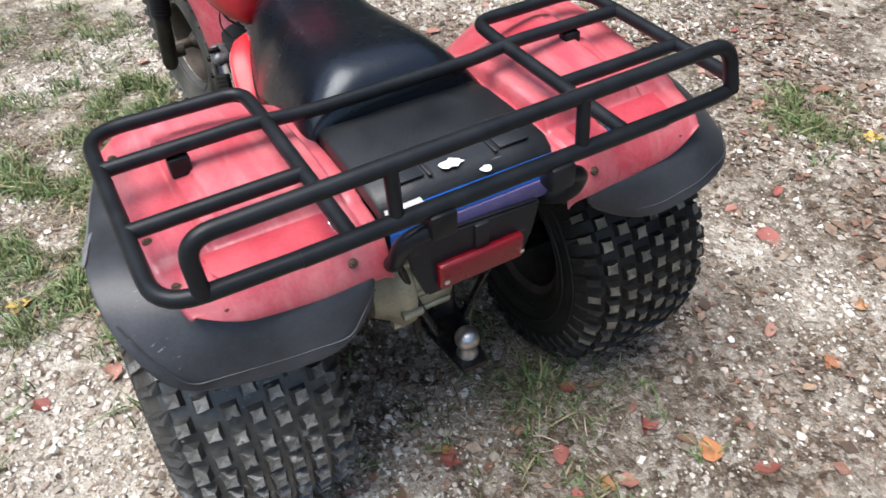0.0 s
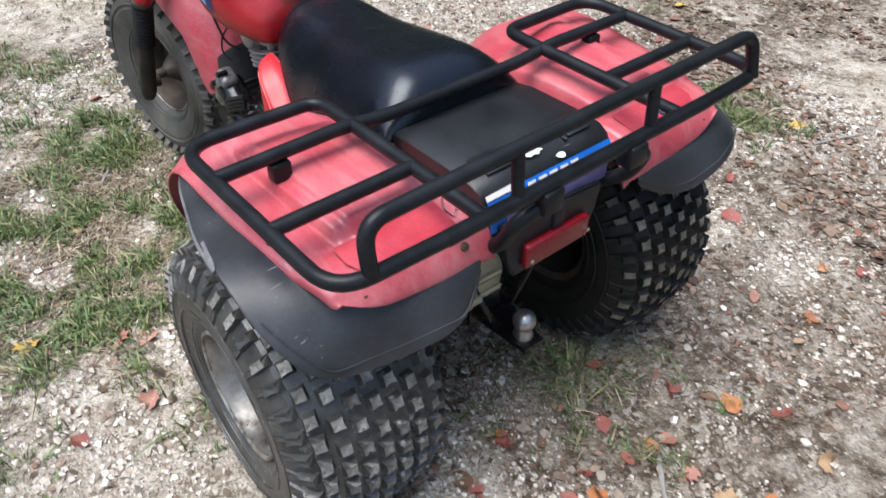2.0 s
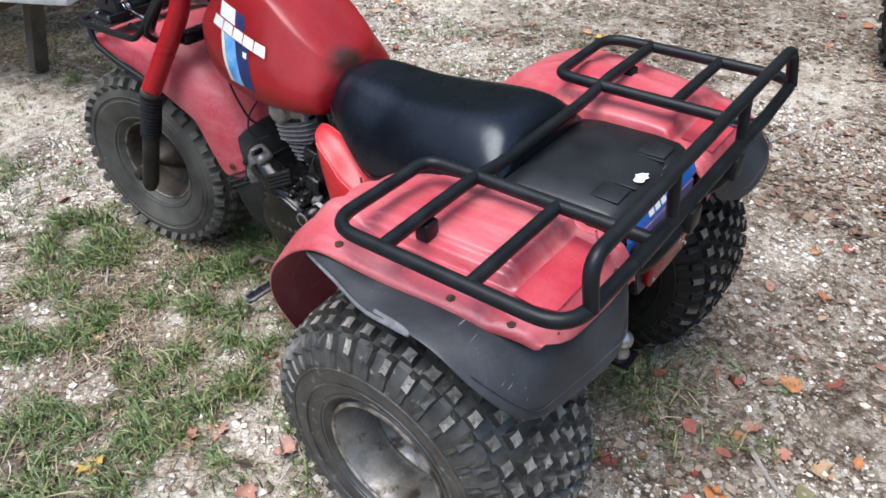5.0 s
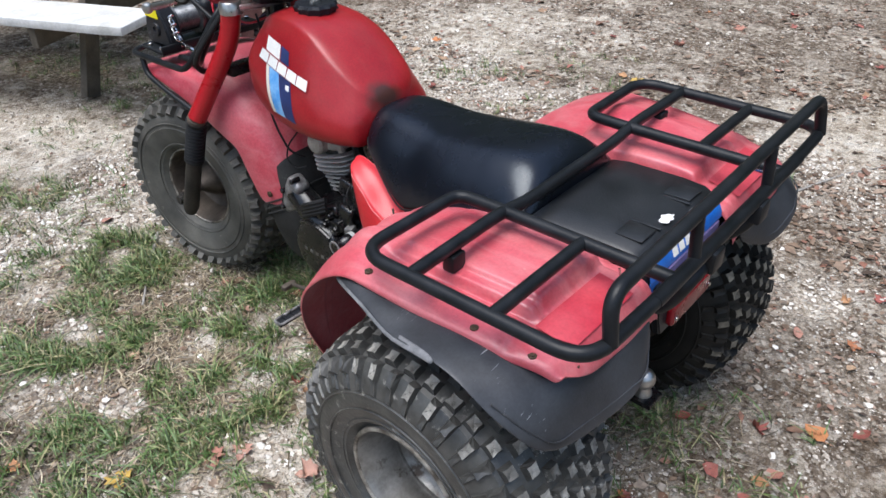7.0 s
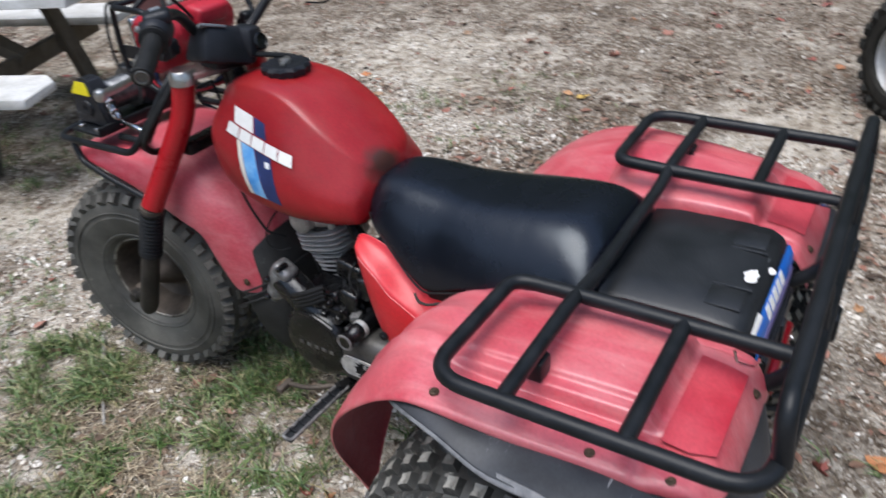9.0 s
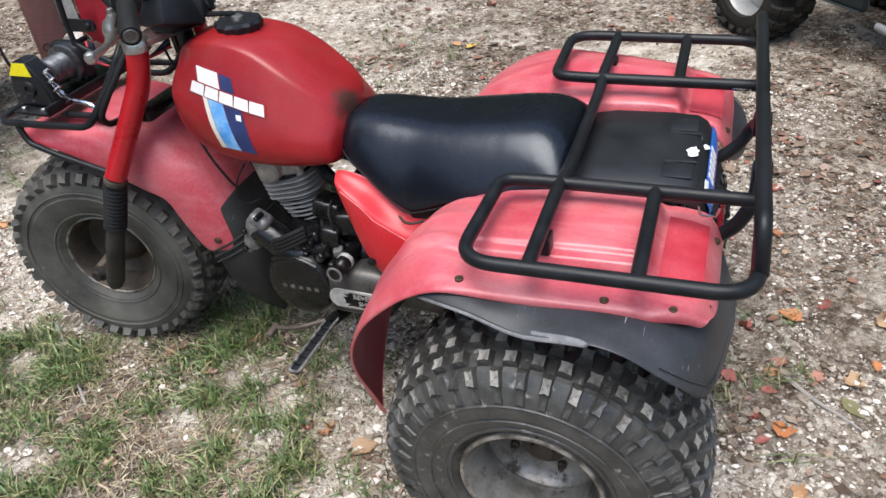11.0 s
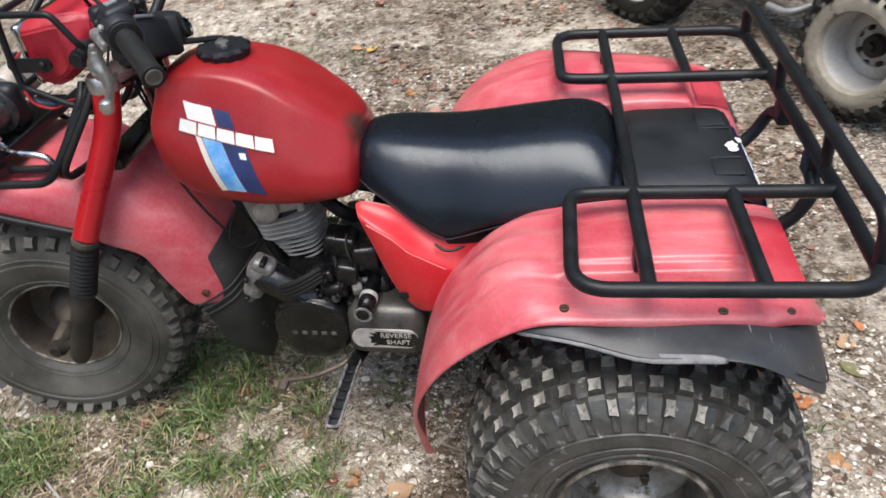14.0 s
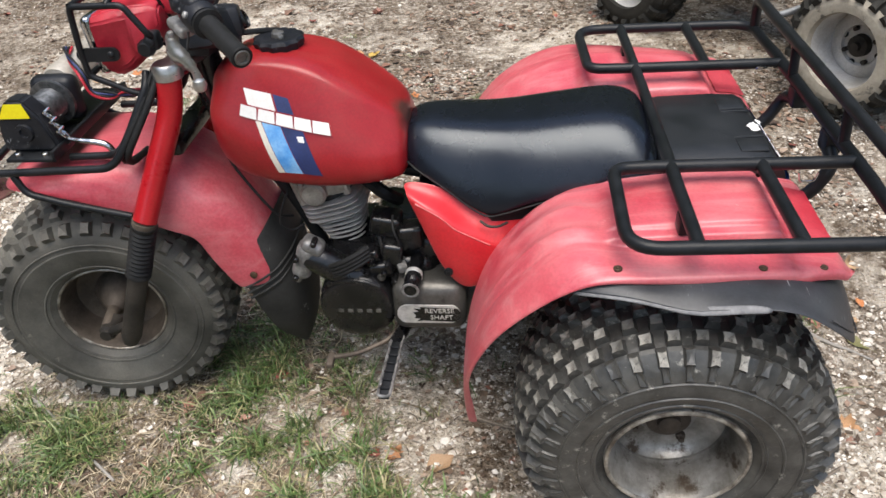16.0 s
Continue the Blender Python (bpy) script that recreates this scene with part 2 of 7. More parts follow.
FLAP_DUST = surface("dusty_rubber_flap", (0.022, 0.022, 0.021), (0.047, 0.046, 0.044), 9, 0.55, 0, 0.15, 200, (0.12, 0.112, 0.10), 0.05, 20, scratch=((0.18, 0.18, 0.17), 0.0))
MUD_TREAD = surface("mud_filmed_tread", (0.014, 0.014, 0.013), (0.038, 0.036, 0.031), 14, 0.6, 0, 0.4, 120, (0.22, 0.20, 0.16), 0.04, 26)
DARK_STEEL = surface("grimy_dark_steel", (0.020, 0.019, 0.018), (0.055, 0.048, 0.041), 16, 0.55, 0.3, 0.25, 160, (0.14, 0.10, 0.07), 0.05, 26)
RIM_EDGE = surface("worn_rim_lip", (0.40, 0.37, 0.32), (0.09, 0.075, 0.06), 26, 0.45, 0.5, 0.2, 150, contrast=0.12)
RUSTY = surface("rusty_rim", (0.12, 0.098, 0.078), (0.05, 0.041, 0.034), 12, 0.6, 0.35, 0.4, 120, (0.34, 0.32, 0.29), 0.05, 18)
ENGINE_BLACK = surface("engine_black", (0.003, 0.003, 0.004), (0.009, 0.009, 0.009), 20, 0.26, 0, 0.25, 250, (0.10, 0.095, 0.085), 0.035, 50, spec=0.5)
ALLOY = surface("dull_alloy", (0.20, 0.195, 0.183), (0.085, 0.08, 0.072), 14, 0.40, 0.6, 0.25, 160, (0.045, 0.039, 0.032), 0.10, 34)
PLATE = surface("scraped_plate_alloy", (0.66, 0.65, 0.62), (0.42, 0.41, 0.39), 40, 0.34, 0.4, 0.3, 120, (0.03, 0.03, 0.03), 0.10, 50)
FIN = surface("cooling_fin_alloy", (0.62, 0.60, 0.57), (0.42, 0.40, 0.37), 30, 0.45, 0.4, 0.15, 200)
STARTER = surface("starter_cap_alloy", (0.30, 0.295, 0.285), (0.055, 0.052, 0.05), 34, 0.38, 0.35, 0.5, 90, (0.62, 0.61, 0.58), 0.07, 40)
HEAD = surface("stained_head_alloy", (0.50, 0.46, 0.39), (0.22, 0.20, 0.165), 26, 0.5, 0.2, 0.4, 120, (0.08, 0.068, 0.052), 0.10, 34)
CHROME = surface("chrome", (0.62, 0.62, 0.62), (0.5, 0.5, 0.5), 20, 0.18, 1.0, 0.02, 200)
BALL = surface("hitch_ball_steel", (0.50, 0.49, 0.47), (0.38, 0.37, 0.35), 30, 0.32, 0.9, 0.1, 200)
BRONZE = surface("bronze_gear_case", (0.62, 0.54, 0.37), (0.40, 0.34, 0.22), 14, 0.40, 0.3, 0.15, 160, (0.08, 0.065, 0.045), 0.06, 30)
LENS = surface("red_lamp_lens", (0.23, 0.005, 0.012), (0.17, 0.004, 0.009), 20, 0.28, 0, 0.05, 300, coat=0.2)
WHITE = surface("worn_white_decal", (0.78, 0.76, 0.72), (0.68, 0.66, 0.62), 30, 0.5, 0, 0.05, 200, (0.45, 0.08, 0.08), 0.0, 60)
CREAM = surface("cream_decal", (0.74, 0.68, 0.58), (0.66, 0.60, 0.50), 30, 0.5, 0, 0.05, 200)
SKY_BLUE = surface("pale_blue_decal", (0.05, 0.26, 0.62), (0.28, 0.52, 0.76), 20, 0.5, 0, 0.05, 200)
NAVY = surface("navy_decal", (0.012, 0.020, 0.075), (0.02, 0.035, 0.13), 16, 0.5, 0, 0.05, 200, (0.45, 0.47, 0.52), 0.03, 60)
STICKER_BLUE = surface("blue_sticker", (0.01, 0.12, 0.52), (0.015, 0.16, 0.60), 12, 0.4, 0, 0.03, 200)
PURPLE = surface("faded_violet_tape", (0.10, 0.085, 0.22), (0.16, 0.13, 0.28), 24, 0.55, 0, 0.1, 200, (0.3, 0.28, 0.32), 0.02, 40)
CHIP = surface("bare_white_chip", (0.80, 0.79, 0.77), (0.70, 0.69, 0.66), 50, 0.6, 0, 0.05, 200)
RUST_BOLT = surface("rusty_bolt", (0.040, 0.024, 0.016), (0.10, 0.062, 0.036), 60, 0.6, 0.4, 0.2, 300)
CABLE = surface("black_cable", (0.012, 0.012, 0.012), (0.02, 0.02, 0.02), 30, 0.5)
YELLOW = surface("yellow_label", (0.72, 0.62, 0.01), (0.68, 0.56, 0.01), 20, 0.45, 0, 0.02, 200)
MOTOR = surface("weathered_motor_casing", (0.50, 0.47, 0.42), (0.36, 0.32, 0.26), 16, 0.5, 0.3, 0.15, 160, (0.18, 0.14, 0.10), 0.05, 30)
WIRE_ROPE = surface("steel_wire_rope", (0.20, 0.205, 0.21), (0.07, 0.072, 0.075), 80, 0.4, 0.8, 0.4, 400)
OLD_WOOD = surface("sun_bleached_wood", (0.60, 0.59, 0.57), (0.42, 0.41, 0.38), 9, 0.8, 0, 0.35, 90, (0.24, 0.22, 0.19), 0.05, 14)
# the table's wood again, darkened by colour for the shade beneath its top
SHADE_WOOD = surface("shaded_weathered_wood", (0.13, 0.108, 0.08), (0.07, 0.058, 0.043), 9, 0.85, 0, 0.35, 90, (0.22, 0.20, 0.17), 0.03, 14)
MAROON = surface("rusty_maroon_steel", (0.10, 0.040, 0.036), (0.15, 0.065, 0.055), 9, 0.6, 0.2, 0.2, 120, (0.20, 0.10, 0.06), 0.04, 30)
BLUE_PLASTIC = surface("blue_plastic", (0.012, 0.055, 0.18), (0.02, 0.08, 0.24), 10, 0.4)
GREY_PLASTIC = surface("grey_plastic", (0.13, 0.14, 0.155), (0.18, 0.19, 0.20), 8, 0.55)
MUDDY = surface("dried_mud_rubber", (0.42, 0.38, 0.31), (0.24, 0.215, 0.17), 7, 0.9, 0, 0.6, 60, (0.055, 0.05, 0.042), 0.13, 13)
MUDDY_RIM = surface("mud_filmed_rim", (0.50, 0.50, 0.50), (0.38, 0.36, 0.32), 8, 0.5, 0.2, 0.2, 120, (0.34, 0.28, 0.20), 0.05, 24)
DARK_PLASTIC = surface("dark_green_black_plastic", (0.016, 0.022, 0.023), (0.034, 0.042, 0.042), 10, 0.5, 0, 0.1, 160, (0.46, 0.45, 0.41), 0.10, 16)
GREY_METAL = surface("grey_painted_metal", (0.26, 0.27, 0.27), (0.18, 0.18, 0.18), 12, 0.5, 0.3, 0.15, 160)
AMBER = surface("amber_liquid", (0.45, 0.22, 0.05), (0.5, 0.26, 0.07), 6, 0.15)
STAKE = surface("pale_stake", (0.34, 0.32, 0.29), (0.22, 0.20, 0.175), 14, 0.7, 0, 0.3, 120)

CLEAR = bpy.data.materials.new("clear_plastic")
CLEAR.use_nodes = True
CLEAR.node_tree.nodes["Principled BSDF"].inputs["Transmission Weight"].default_value = 0.9
CLEAR.node_tree.nodes["Principled BSDF"].inputs["Roughness"].default_value = 0.12
CLEAR.node_tree.nodes["Principled BSDF"].inputs["IOR"].default_value = 1.3

PEBBLE = litter("pebbles", [(0.12, 0.090, 0.066), (0.22, 0.176, 0.135), (0.34, 0.29, 0.235), (0.44, 0.39, 0.325), (0.55, 0.50, 0.43), (0.72, 0.68, 0.62)])
CRUMB = litter("leaf_crumbs", [(0.04, 0.026, 0.018), (0.09, 0.058, 0.038), (0.16, 0.105, 0.068), (0.22, 0.155, 0.11), (0.32, 0.25, 0.19), (0.20, 0.085, 0.055)])
GRASS = litter("grass_blades", [(0.11, 0.078, 0.042), (0.045, 0.072, 0.022), (0.064, 0.110, 0.028), (0.085, 0.150, 0.040), (0.125, 0.190, 0.058), (0.22, 0.24, 0.10), (0.34, 0.28, 0.155)], 0.5)
STRAW = litter("dry_straw", [(0.09, 0.062, 0.036), (0.19, 0.14, 0.085), (0.32, 0.255, 0.165), (0.50, 0.43, 0.31)], 0.7)
TWIG = litter("twigs", [(0.06, 0.045, 0.035), (0.14, 0.11, 0.08), (0.24, 0.20, 0.16)])
LEAF_ORANGE = litter("orange_leaf", [(0.46, 0.17, 0.06), (0.42, 0.23, 0.11), (0.34, 0.13, 0.06)], 0.6, 0.45, True)
LEAF_RED = litter("red_leaf", [(0.27, 0.065, 0.05), (0.32, 0.11, 0.085), (0.20, 0.055, 0.04)], 0.6, 0.45, True)
LEAF_TAN = litter("tan_leaf", [(0.40, 0.26, 0.14), (0.32, 0.20, 0.12), (0.48, 0.34, 0.22)], 0.65, 0.4, True)
LEAF_PINK = litter("pinkish_leaf", [(0.38, 0.18, 0.13), (0.32, 0.14, 0.10), (0.42, 0.24, 0.18)], 0.65, 0.45, True)
LEAF_YELLOW = litter("yellow_leaf", [(0.50, 0.32, 0.07), (0.45, 0.31, 0.10), (0.5, 0.36, 0.14)], 0.6, 0.3, True)
LEAF_BROWN = litter("brown_leaf", [(0.14, 0.075, 0.05), (0.20, 0.11, 0.07), (0.11, 0.07, 0.055)], 0.75, 0.4, True)
LEAF_GREEN = litter("green_leaf", [(0.12, 0.14, 0.05), (0.10, 0.11, 0.045), (0.16, 0.15, 0.06)], 0.6, 0.3, True)


# ---- builders ----
def mesh_object(name, me, parent=None, label="", smooth=40):
    me.shade_smooth()
    if smooth < 179:
        me.set_sharp_from_angle(angle=radians(smooth))
    ob = new(name, me)
    ob.parent = parent
    if label:
        tagged(ob, label)
    return ob


def part(name, bm, material, parent, label="", smooth=40):
    """Links a bmesh as one mesh object under a thing or a part. material: one, or several by face index."""
    me = bpy.data.meshes.new(name)
    bmesh.ops.recalc_face_normals(bm, faces=bm.faces)
    bm.to_mesh(me)
    bm.free()
    for m in material if isinstance(material, (list, tuple)) else [material]:
        me.materials.append(m)
    return mesh_object(name, me, parent, label, smooth)


def thing(name, at, label, category, group="", kind=""):
    ob = new(name)
    ob.location = at
    ob.empty_display_size = 0.1
    return tagged(ob, label, category, group, kind)


def rounded(pts, bend=0.03, n=5, closed=False):
    """A polyline with its corners rounded."""
    pts = [Vector(p) for p in pts]
    out = []
    for i, p in enumerate(pts):
        if not closed and i in (0, len(pts) - 1):
            out.append(p)
            continue
        a, c = pts[i - 1], pts[(i + 1) % len(pts)]
        da, dc = (a - p), (c - p)
        b = min(bend, da.length * 0.45, dc.length * 0.45)
        s, e = p + da.normalized() * b, p + dc.normalized() * b
        for k in range(n + 1):
            t = k / n
            out.append(s * (1 - t) ** 2 + p * 2 * t * (1 - t) + e * t ** 2)
    return out


def add_tube(bm, pts, r, seg=10, bend=0.03, closed=False, n=5, radii=None):
    path = rounded(pts, bend, n, closed) if bend else [Vector(p) for p in pts]
    count = len(path)
    rings = []
    up = None
    for i, p in enumerate(path):
        a = path[i - 1] if (i or closed) else p
        c = path[(i + 1) % count] if (i < count - 1 or closed) else p
        d = (c - a).normalized()
        if up is None:
            up = d.orthogonal().normalized()
        up = (up - d * up.dot(d)).normalized()
        side = d.cross(up)
        rad = r if radii is None else radii[min(len(radii) - 1, round(i * (len(radii) - 1) / max(1, count - 1)))]
        rings.append([bm.verts.new(p + (up * math.cos(2 * math.pi * k / seg) + side * math.sin(2 * math.pi * k / seg)) * rad) for k in range(seg)])
    for i in range(count if closed else count - 1):
        a, b = rings[i], rings[(i + 1) % count]
        for k in range(seg):
            bm.faces.new((a[k], a[(k + 1) % seg], b[(k + 1) % seg], b[k]))
    if not closed:
        bm.faces.new(rings[0][::-1])
        bm.faces.new(rings[-1])
    return bm


def add_box(bm, at, size, bevel=0.004, turn=(0, 0, 0), seg=2, taper=None):
    m = pose(*at, *turn)
    vs = bmesh.ops.create_cube(bm, size=1.0)["verts"]
    for v in vs:
        if taper and v.co.z > 0:
            v.co.x *= taper[0]
            v.co.y *= taper[1]
        v.co = m @ Vector((v.co.x * size[0], v.co.y * size[1], v.co.z * size[2]))
    if bevel:
        es = list({e for v in vs for e in v.link_edges})
        bmesh.ops.bevel(bm, geom=es, offset=bevel, segments=seg, profile=0.5, affect="EDGES")
    return bm


def add_lathe(bm, profile, at, axis="x", seg=40, turn=None, cap=True):
    """Turns a profile of (along, radius) round an axis."""
    if turn is None:
        turn = {"x": pose(0, 0, 0, 0, 90, 0), "y": pose(0, 0, 0, -90, 0, 0), "z": Matrix.Identity(4)}[axis]
    m = Matrix.Translation(at) @ turn
    rings = []
    for a, r in profile:
        rings.append([bm.verts.new(m @ Vector((r * math.cos(2 * math.pi * k / seg), r * math.sin(2 * math.pi * k / seg), a))) for k in range(seg)])
    for a, b in zip(rings, rings[1:]):
        for k in range(seg):
            bm.faces.new((a[k], a[(k + 1) % seg], b[(k + 1) % seg], b[k]))
    if cap:
        bm.faces.new(rings[0][::-1])
        bm.faces.new(rings[-1])
    return bm


def add_loft(bm, rings, cap=True):
    rs = [[bm.verts.new(p) for p in ring] for ring in rings]
    n = len(rs[0])
    for a, b in zip(rs, rs[1:]):
        for k in range(n):
            bm.faces.new((a[k], a[(k + 1) % n], b[(k + 1) % n], b[k]))
    if cap:
        bm.faces.new(rs[0][::-1])
        bm.faces.new(rs[-1])
    return bm


def add_sheet(bm, grid):
    rs = [[bm.verts.new(p) for p in row] for row in grid]
    for a, b in zip(rs, rs[1:]):
        for k in range(len(a) - 1):
            bm.faces.new((a[k], a[k + 1], b[k + 1], b[k]))
    return bm


def add_plate(bm, outline, depth):
    """A flat outline of points pushed out by the vector depth."""
    a = [bm.verts.new(p) for p in outline]
    b = [bm.verts.new(Vector(p) + Vector(depth)) for p in outline]
    bm.faces.new(a[::-1])
    bm.faces.new(b)
    for k in range(len(a)):
        bm.faces.new((a[k], a[(k + 1) % len(a)], b[(k + 1) % len(a)], b[k]))
    return bm


def soften(ob, levels=2, thick=0.0, offset=0.0):
    if thick:
        s = ob.modifiers.new("thickness", "SOLIDIFY")
        s.thickness, s.offset = thick, offset
    if levels:
        s = ob.modifiers.new("smooth", "SUBSURF")
        s.levels = s.render_levels = levels
    return ob


def mirrored(pts):
    return [(-x, y, z) for x, y, z in pts]


# ---- the ground ----
def spots(text):
    return [tuple(float(v) for v in row.split()) for row in text.split(";")]


# places and widths of the pale gravel patches and of the turf
SAND = spots("-.27 1.78 .22;-.10 1.76 .14;.01 1.96 .25;-.37 1.02 .07;-.23 .91 .09;-.22 .61 .13;.16 2.38 .30;-.16 2.88 .40;-.16 2.54 .25;-.59 1.89 .22;-.63 1.35 .09;-.38 .78 .09;-.51 .56 .14;-.81 .50 .18;-.77 .29 .3;.97 0 .10;.98 -.26 .10;.22 1.9 .3;.02 1.65 .15;-.03 .69 .11;-.3 -.41 .25;2.3 2.1 .6;1.5 1.8 .5;2.1 .1 .35;.9 2.4 .5;-.27 .81 .11;-.30 2.02 .20;-.61 1.63 .08;-.78 1.19 .09;-.69 .95 .07;-.12 1.53 .08;-.12 1.38 .06;-.38 1.72 .16")
TURF = spots("-.39 1.46 .16;-.23 1.53 .11;-.16 1.18 .14;.03 1.0 .12;-.50 1.52 .15;-.41 1.19 .13;.6 2.8 .2;-.11 1.5 .09;-.32 1.09 .13;-.64 1.39 .14;-.53 .69 .09;-.87 .99 .17;-.73 .77 .13;1.87 1.59 .2;-.68 1.68 .18;-.64 2.12 .14;.166 -.086 .10;-.28 2.48 .18;-.58 .86 .12;-.45 .81 .08;-.56 1.09 .14;.06 .92 .08;1.6 .32 .07;-1.0 .5 .2;-.82 1.30 .12;-.53 1.02 .12;-.65 1.28 .14;-.60 2.4 .22;-.38 1.58 .12;-.41 .90 .09;-.12 1.22 .11;.45 3.6 .3")


def patch(spots, x, y):
    return max(math.exp(-((x - a) ** 2 + (y - b) ** 2) / (r * r)) for a, b, r in spots)


def ground_z(x, y):
    fade = max(0.0, 1.0 - max(abs(x), abs(y)) / 14.0)
    z = 0.018 * noise.noise((x * 1.3, y * 1.3, 0.3)) + 0.007 * noise.noise((x * 7, y * 7, 1.7)) + 0.003 * noise.noise((x * 23, y * 23, 4.1))
    rise = 0.026 * min(max(x - 0.9, 0.0), 3.0)
    lift = min(max((y - 0.55) / 0.9, 0.0), 1.0)
    rise += 0.034 * lift * lift * (3 - 2 * lift)
    return z * fade + rise * fade - 0.004


def axis_steps(lo, hi, step, far):
    inner = list(np.arange(lo, hi + step / 2, step))
    grow, d = [], 0.12
    while d < far:
        grow.append(d)
        d *= 1.7
    return [lo - g for g in reversed(grow)] + inner + [hi + g for g in grow]


def build_ground():
    xs, ys = axis_steps(-1.8, 4.2, 0.03, 900), axis_steps(-1.6, 4.8, 0.03, 900)
    verts = [(x, y, ground_z(x, y)) for y in ys for x in xs]
    w = len(xs)
    faces = [(j * w + i, j * w + i + 1, (j + 1) * w + i + 1, (j + 1) * w + i) for j in range(len(ys) - 1) for i in range(w - 1)]
    me = bpy.data.meshes.new("ground")
    me.from_pydata(verts, [], faces)
    sand = me.attributes.new("sand", "FLOAT", "POINT")
    sand.data.foreach_set("value", [patch(SAND, x, y) for y in ys for x in xs])
    turf = me.attributes.new("turf", "FLOAT", "POINT")
    turf.data.foreach_set("value", [patch(TURF, x, y) for y in ys for x in xs])
    m = bpy.data.materials.new("gravelly_soil")
    m.use_nodes = True
    nt = m.node_tree
    b = nt.nodes["Principled BSDF"]
    b.inputs["Roughness"].default_value = 0.92
    b.inputs["Specular IOR Level"].default_value = 0.25
    co = nt.nodes.new("ShaderNodeTexCoord")

    def tex(kind, scale, detail=6):
        n = nt.nodes.new(kind)
        n.inputs["Scale"].default_value = scale
        if kind == "ShaderNodeTexNoise":
            n.inputs["Detail"].default_value = detail
            n.inputs["Roughness"].default_value = 0.65
        nt.links.new(co.outputs["Object"], n.inputs["Vector"])
        return n

    def ramp(src, stops):
        r = nt.nodes.new("ShaderNodeValToRGB")
        e = r.color_ramp.elements
        while len(e) < len(stops):
            e.new(0.5)
        for k, (p, c) in enumerate(stops):
            e[k].position, e[k].color = p, (*c, 1)
        nt.links.new(src, r.inputs[0])
        return r.outputs[0]

    def mix(fac, a, c, blend="MIX"):
        n = nt.nodes.new("ShaderNodeMix")
        n.data_type, n.blend_type = "RGBA", blend
        for sock, v in ((n.inputs[0], fac), (n.inputs[6], a), (n.inputs[7], c)):
            if isinstance(v, (int, float)):
                sock.default_value = v
            elif isinstance(v, tuple):
                sock.default_value = (*v, 1)
            else:
                nt.links.new(v, sock)
        return n.outputs[2]

    def calc(op, a, c, clamp=False):
        n = nt.nodes.new("ShaderNodeMath")
        n.operation, n.use_clamp = op, clamp
        for sock, v in zip(n.inputs, (a, c)):
            if isinstance(v, (int, float)):
                sock.default_value = v
            else:
                nt.links.new(v, sock)
        return n.outputs[0]

    broad, mid, grain, grit = tex("ShaderNodeTexNoise", 3.6, 9), tex("ShaderNodeTexNoise", 22, 8), tex("ShaderNodeTexNoise", 70, 6), tex("ShaderNodeTexVoronoi", 130)
    blot = tex("ShaderNodeTexNoise", 8.5, 9)
    tone = calc("ADD", calc("MULTIPLY", mid.outputs[0], 0.5), calc("MULTIPLY", blot.outputs[0], 0.5))
    soil = ramp(tone, [(0.36, (0.030, 0.019, 0.011)), (0.45, (0.105, 0.071, 0.045)), (0.54, (0.24, 0.186, 0.135)), (0.63, (0.47, 0.395, 0.305))])
    pale = ramp(tone, [(0.36, (0.13, 0.092, 0.060)), (0.45, (0.40, 0.332, 0.252)), (0.54, (0.70, 0.625, 0.52)), (0.63, (0.87, 0.81, 0.72))])
    at = nt.nodes.new("ShaderNodeAttribute")
    at.attribute_name = "sand"
    where = calc("ADD", calc("MULTIPLY", at.outputs["Fac"], 1.5), calc("MULTIPLY", calc("SUBTRACT", broad.outputs[0], 0.505), 5.5), True)
    base = mix(where, soil, pale)
    # flaky stones and scraps of bark, each of its own tone
    warp = nt.nodes.new("ShaderNodeMix")
    warp.data_type = "VECTOR"
    warp.inputs[0].default_value = 0.035
    nt.links.new(co.outputs["Object"], warp.inputs[4])
    nt.links.new(mid.outputs["Color"], warp.inputs[5])
    flake = nt.nodes.new("ShaderNodeTexVoronoi")
    flake.inputs["Scale"].default_value = 58
    nt.links.new(warp.outputs[1], flake.inputs["Vector"])
    tint = ramp(flake.outputs["Color"], [(0.05, (0.028, 0.018, 0.011)), (0.35, (0.105, 0.071, 0.046)), (0.52, (0.21, 0.160, 0.116)), (0.66, (0.42, 0.36, 0.285)), (0.84, (0.70, 0.625, 0.52)), (0.97, (0.84, 0.79, 0.70))])
    base = mix(ramp(blot.outputs[0], [(0.38, (0.08, 0.08, 0.08)), (0.58, (0.75, 0.75, 0.75))]), base, tint)
    base = mix(calc("MULTIPLY", where, 0.80), base, pale)
    tf = nt.nodes.new("ShaderNodeAttribute")
    tf.attribute_name = "turf"
    mossy = calc("MULTIPLY", calc("SUBTRACT", calc("ADD", calc("SUBTRACT", tf.outputs["Fac"], calc("MULTIPLY", at.outputs["Fac"], 0.7)), mid.outputs[0]), 0.75), 1.6, True)
    # drifts of dark mould and rotted leaves
    mould = tex("ShaderNodeTexNoise", 1.7, 10)
    drift = calc("SUBTRACT", calc("MULTIPLY", calc("SUBTRACT", mould.outputs[0], 0.47), 5.0), at.outputs["Fac"], True)
    base = mix(calc("MULTIPLY", drift, 0.68), base, ramp(mid.outputs[0], [(0.35, (0.045, 0.028, 0.018)), (0.55, (0.15, 0.107, 0.071)), (0.70, (0.31, 0.245, 0.175))]))
    base = mix(calc("MULTIPLY", mossy, 0.6), base, ramp(grain.outputs[0], [(0.35, (0.035, 0.030, 0.016)), (0.65, (0.17, 0.145, 0.085))]))
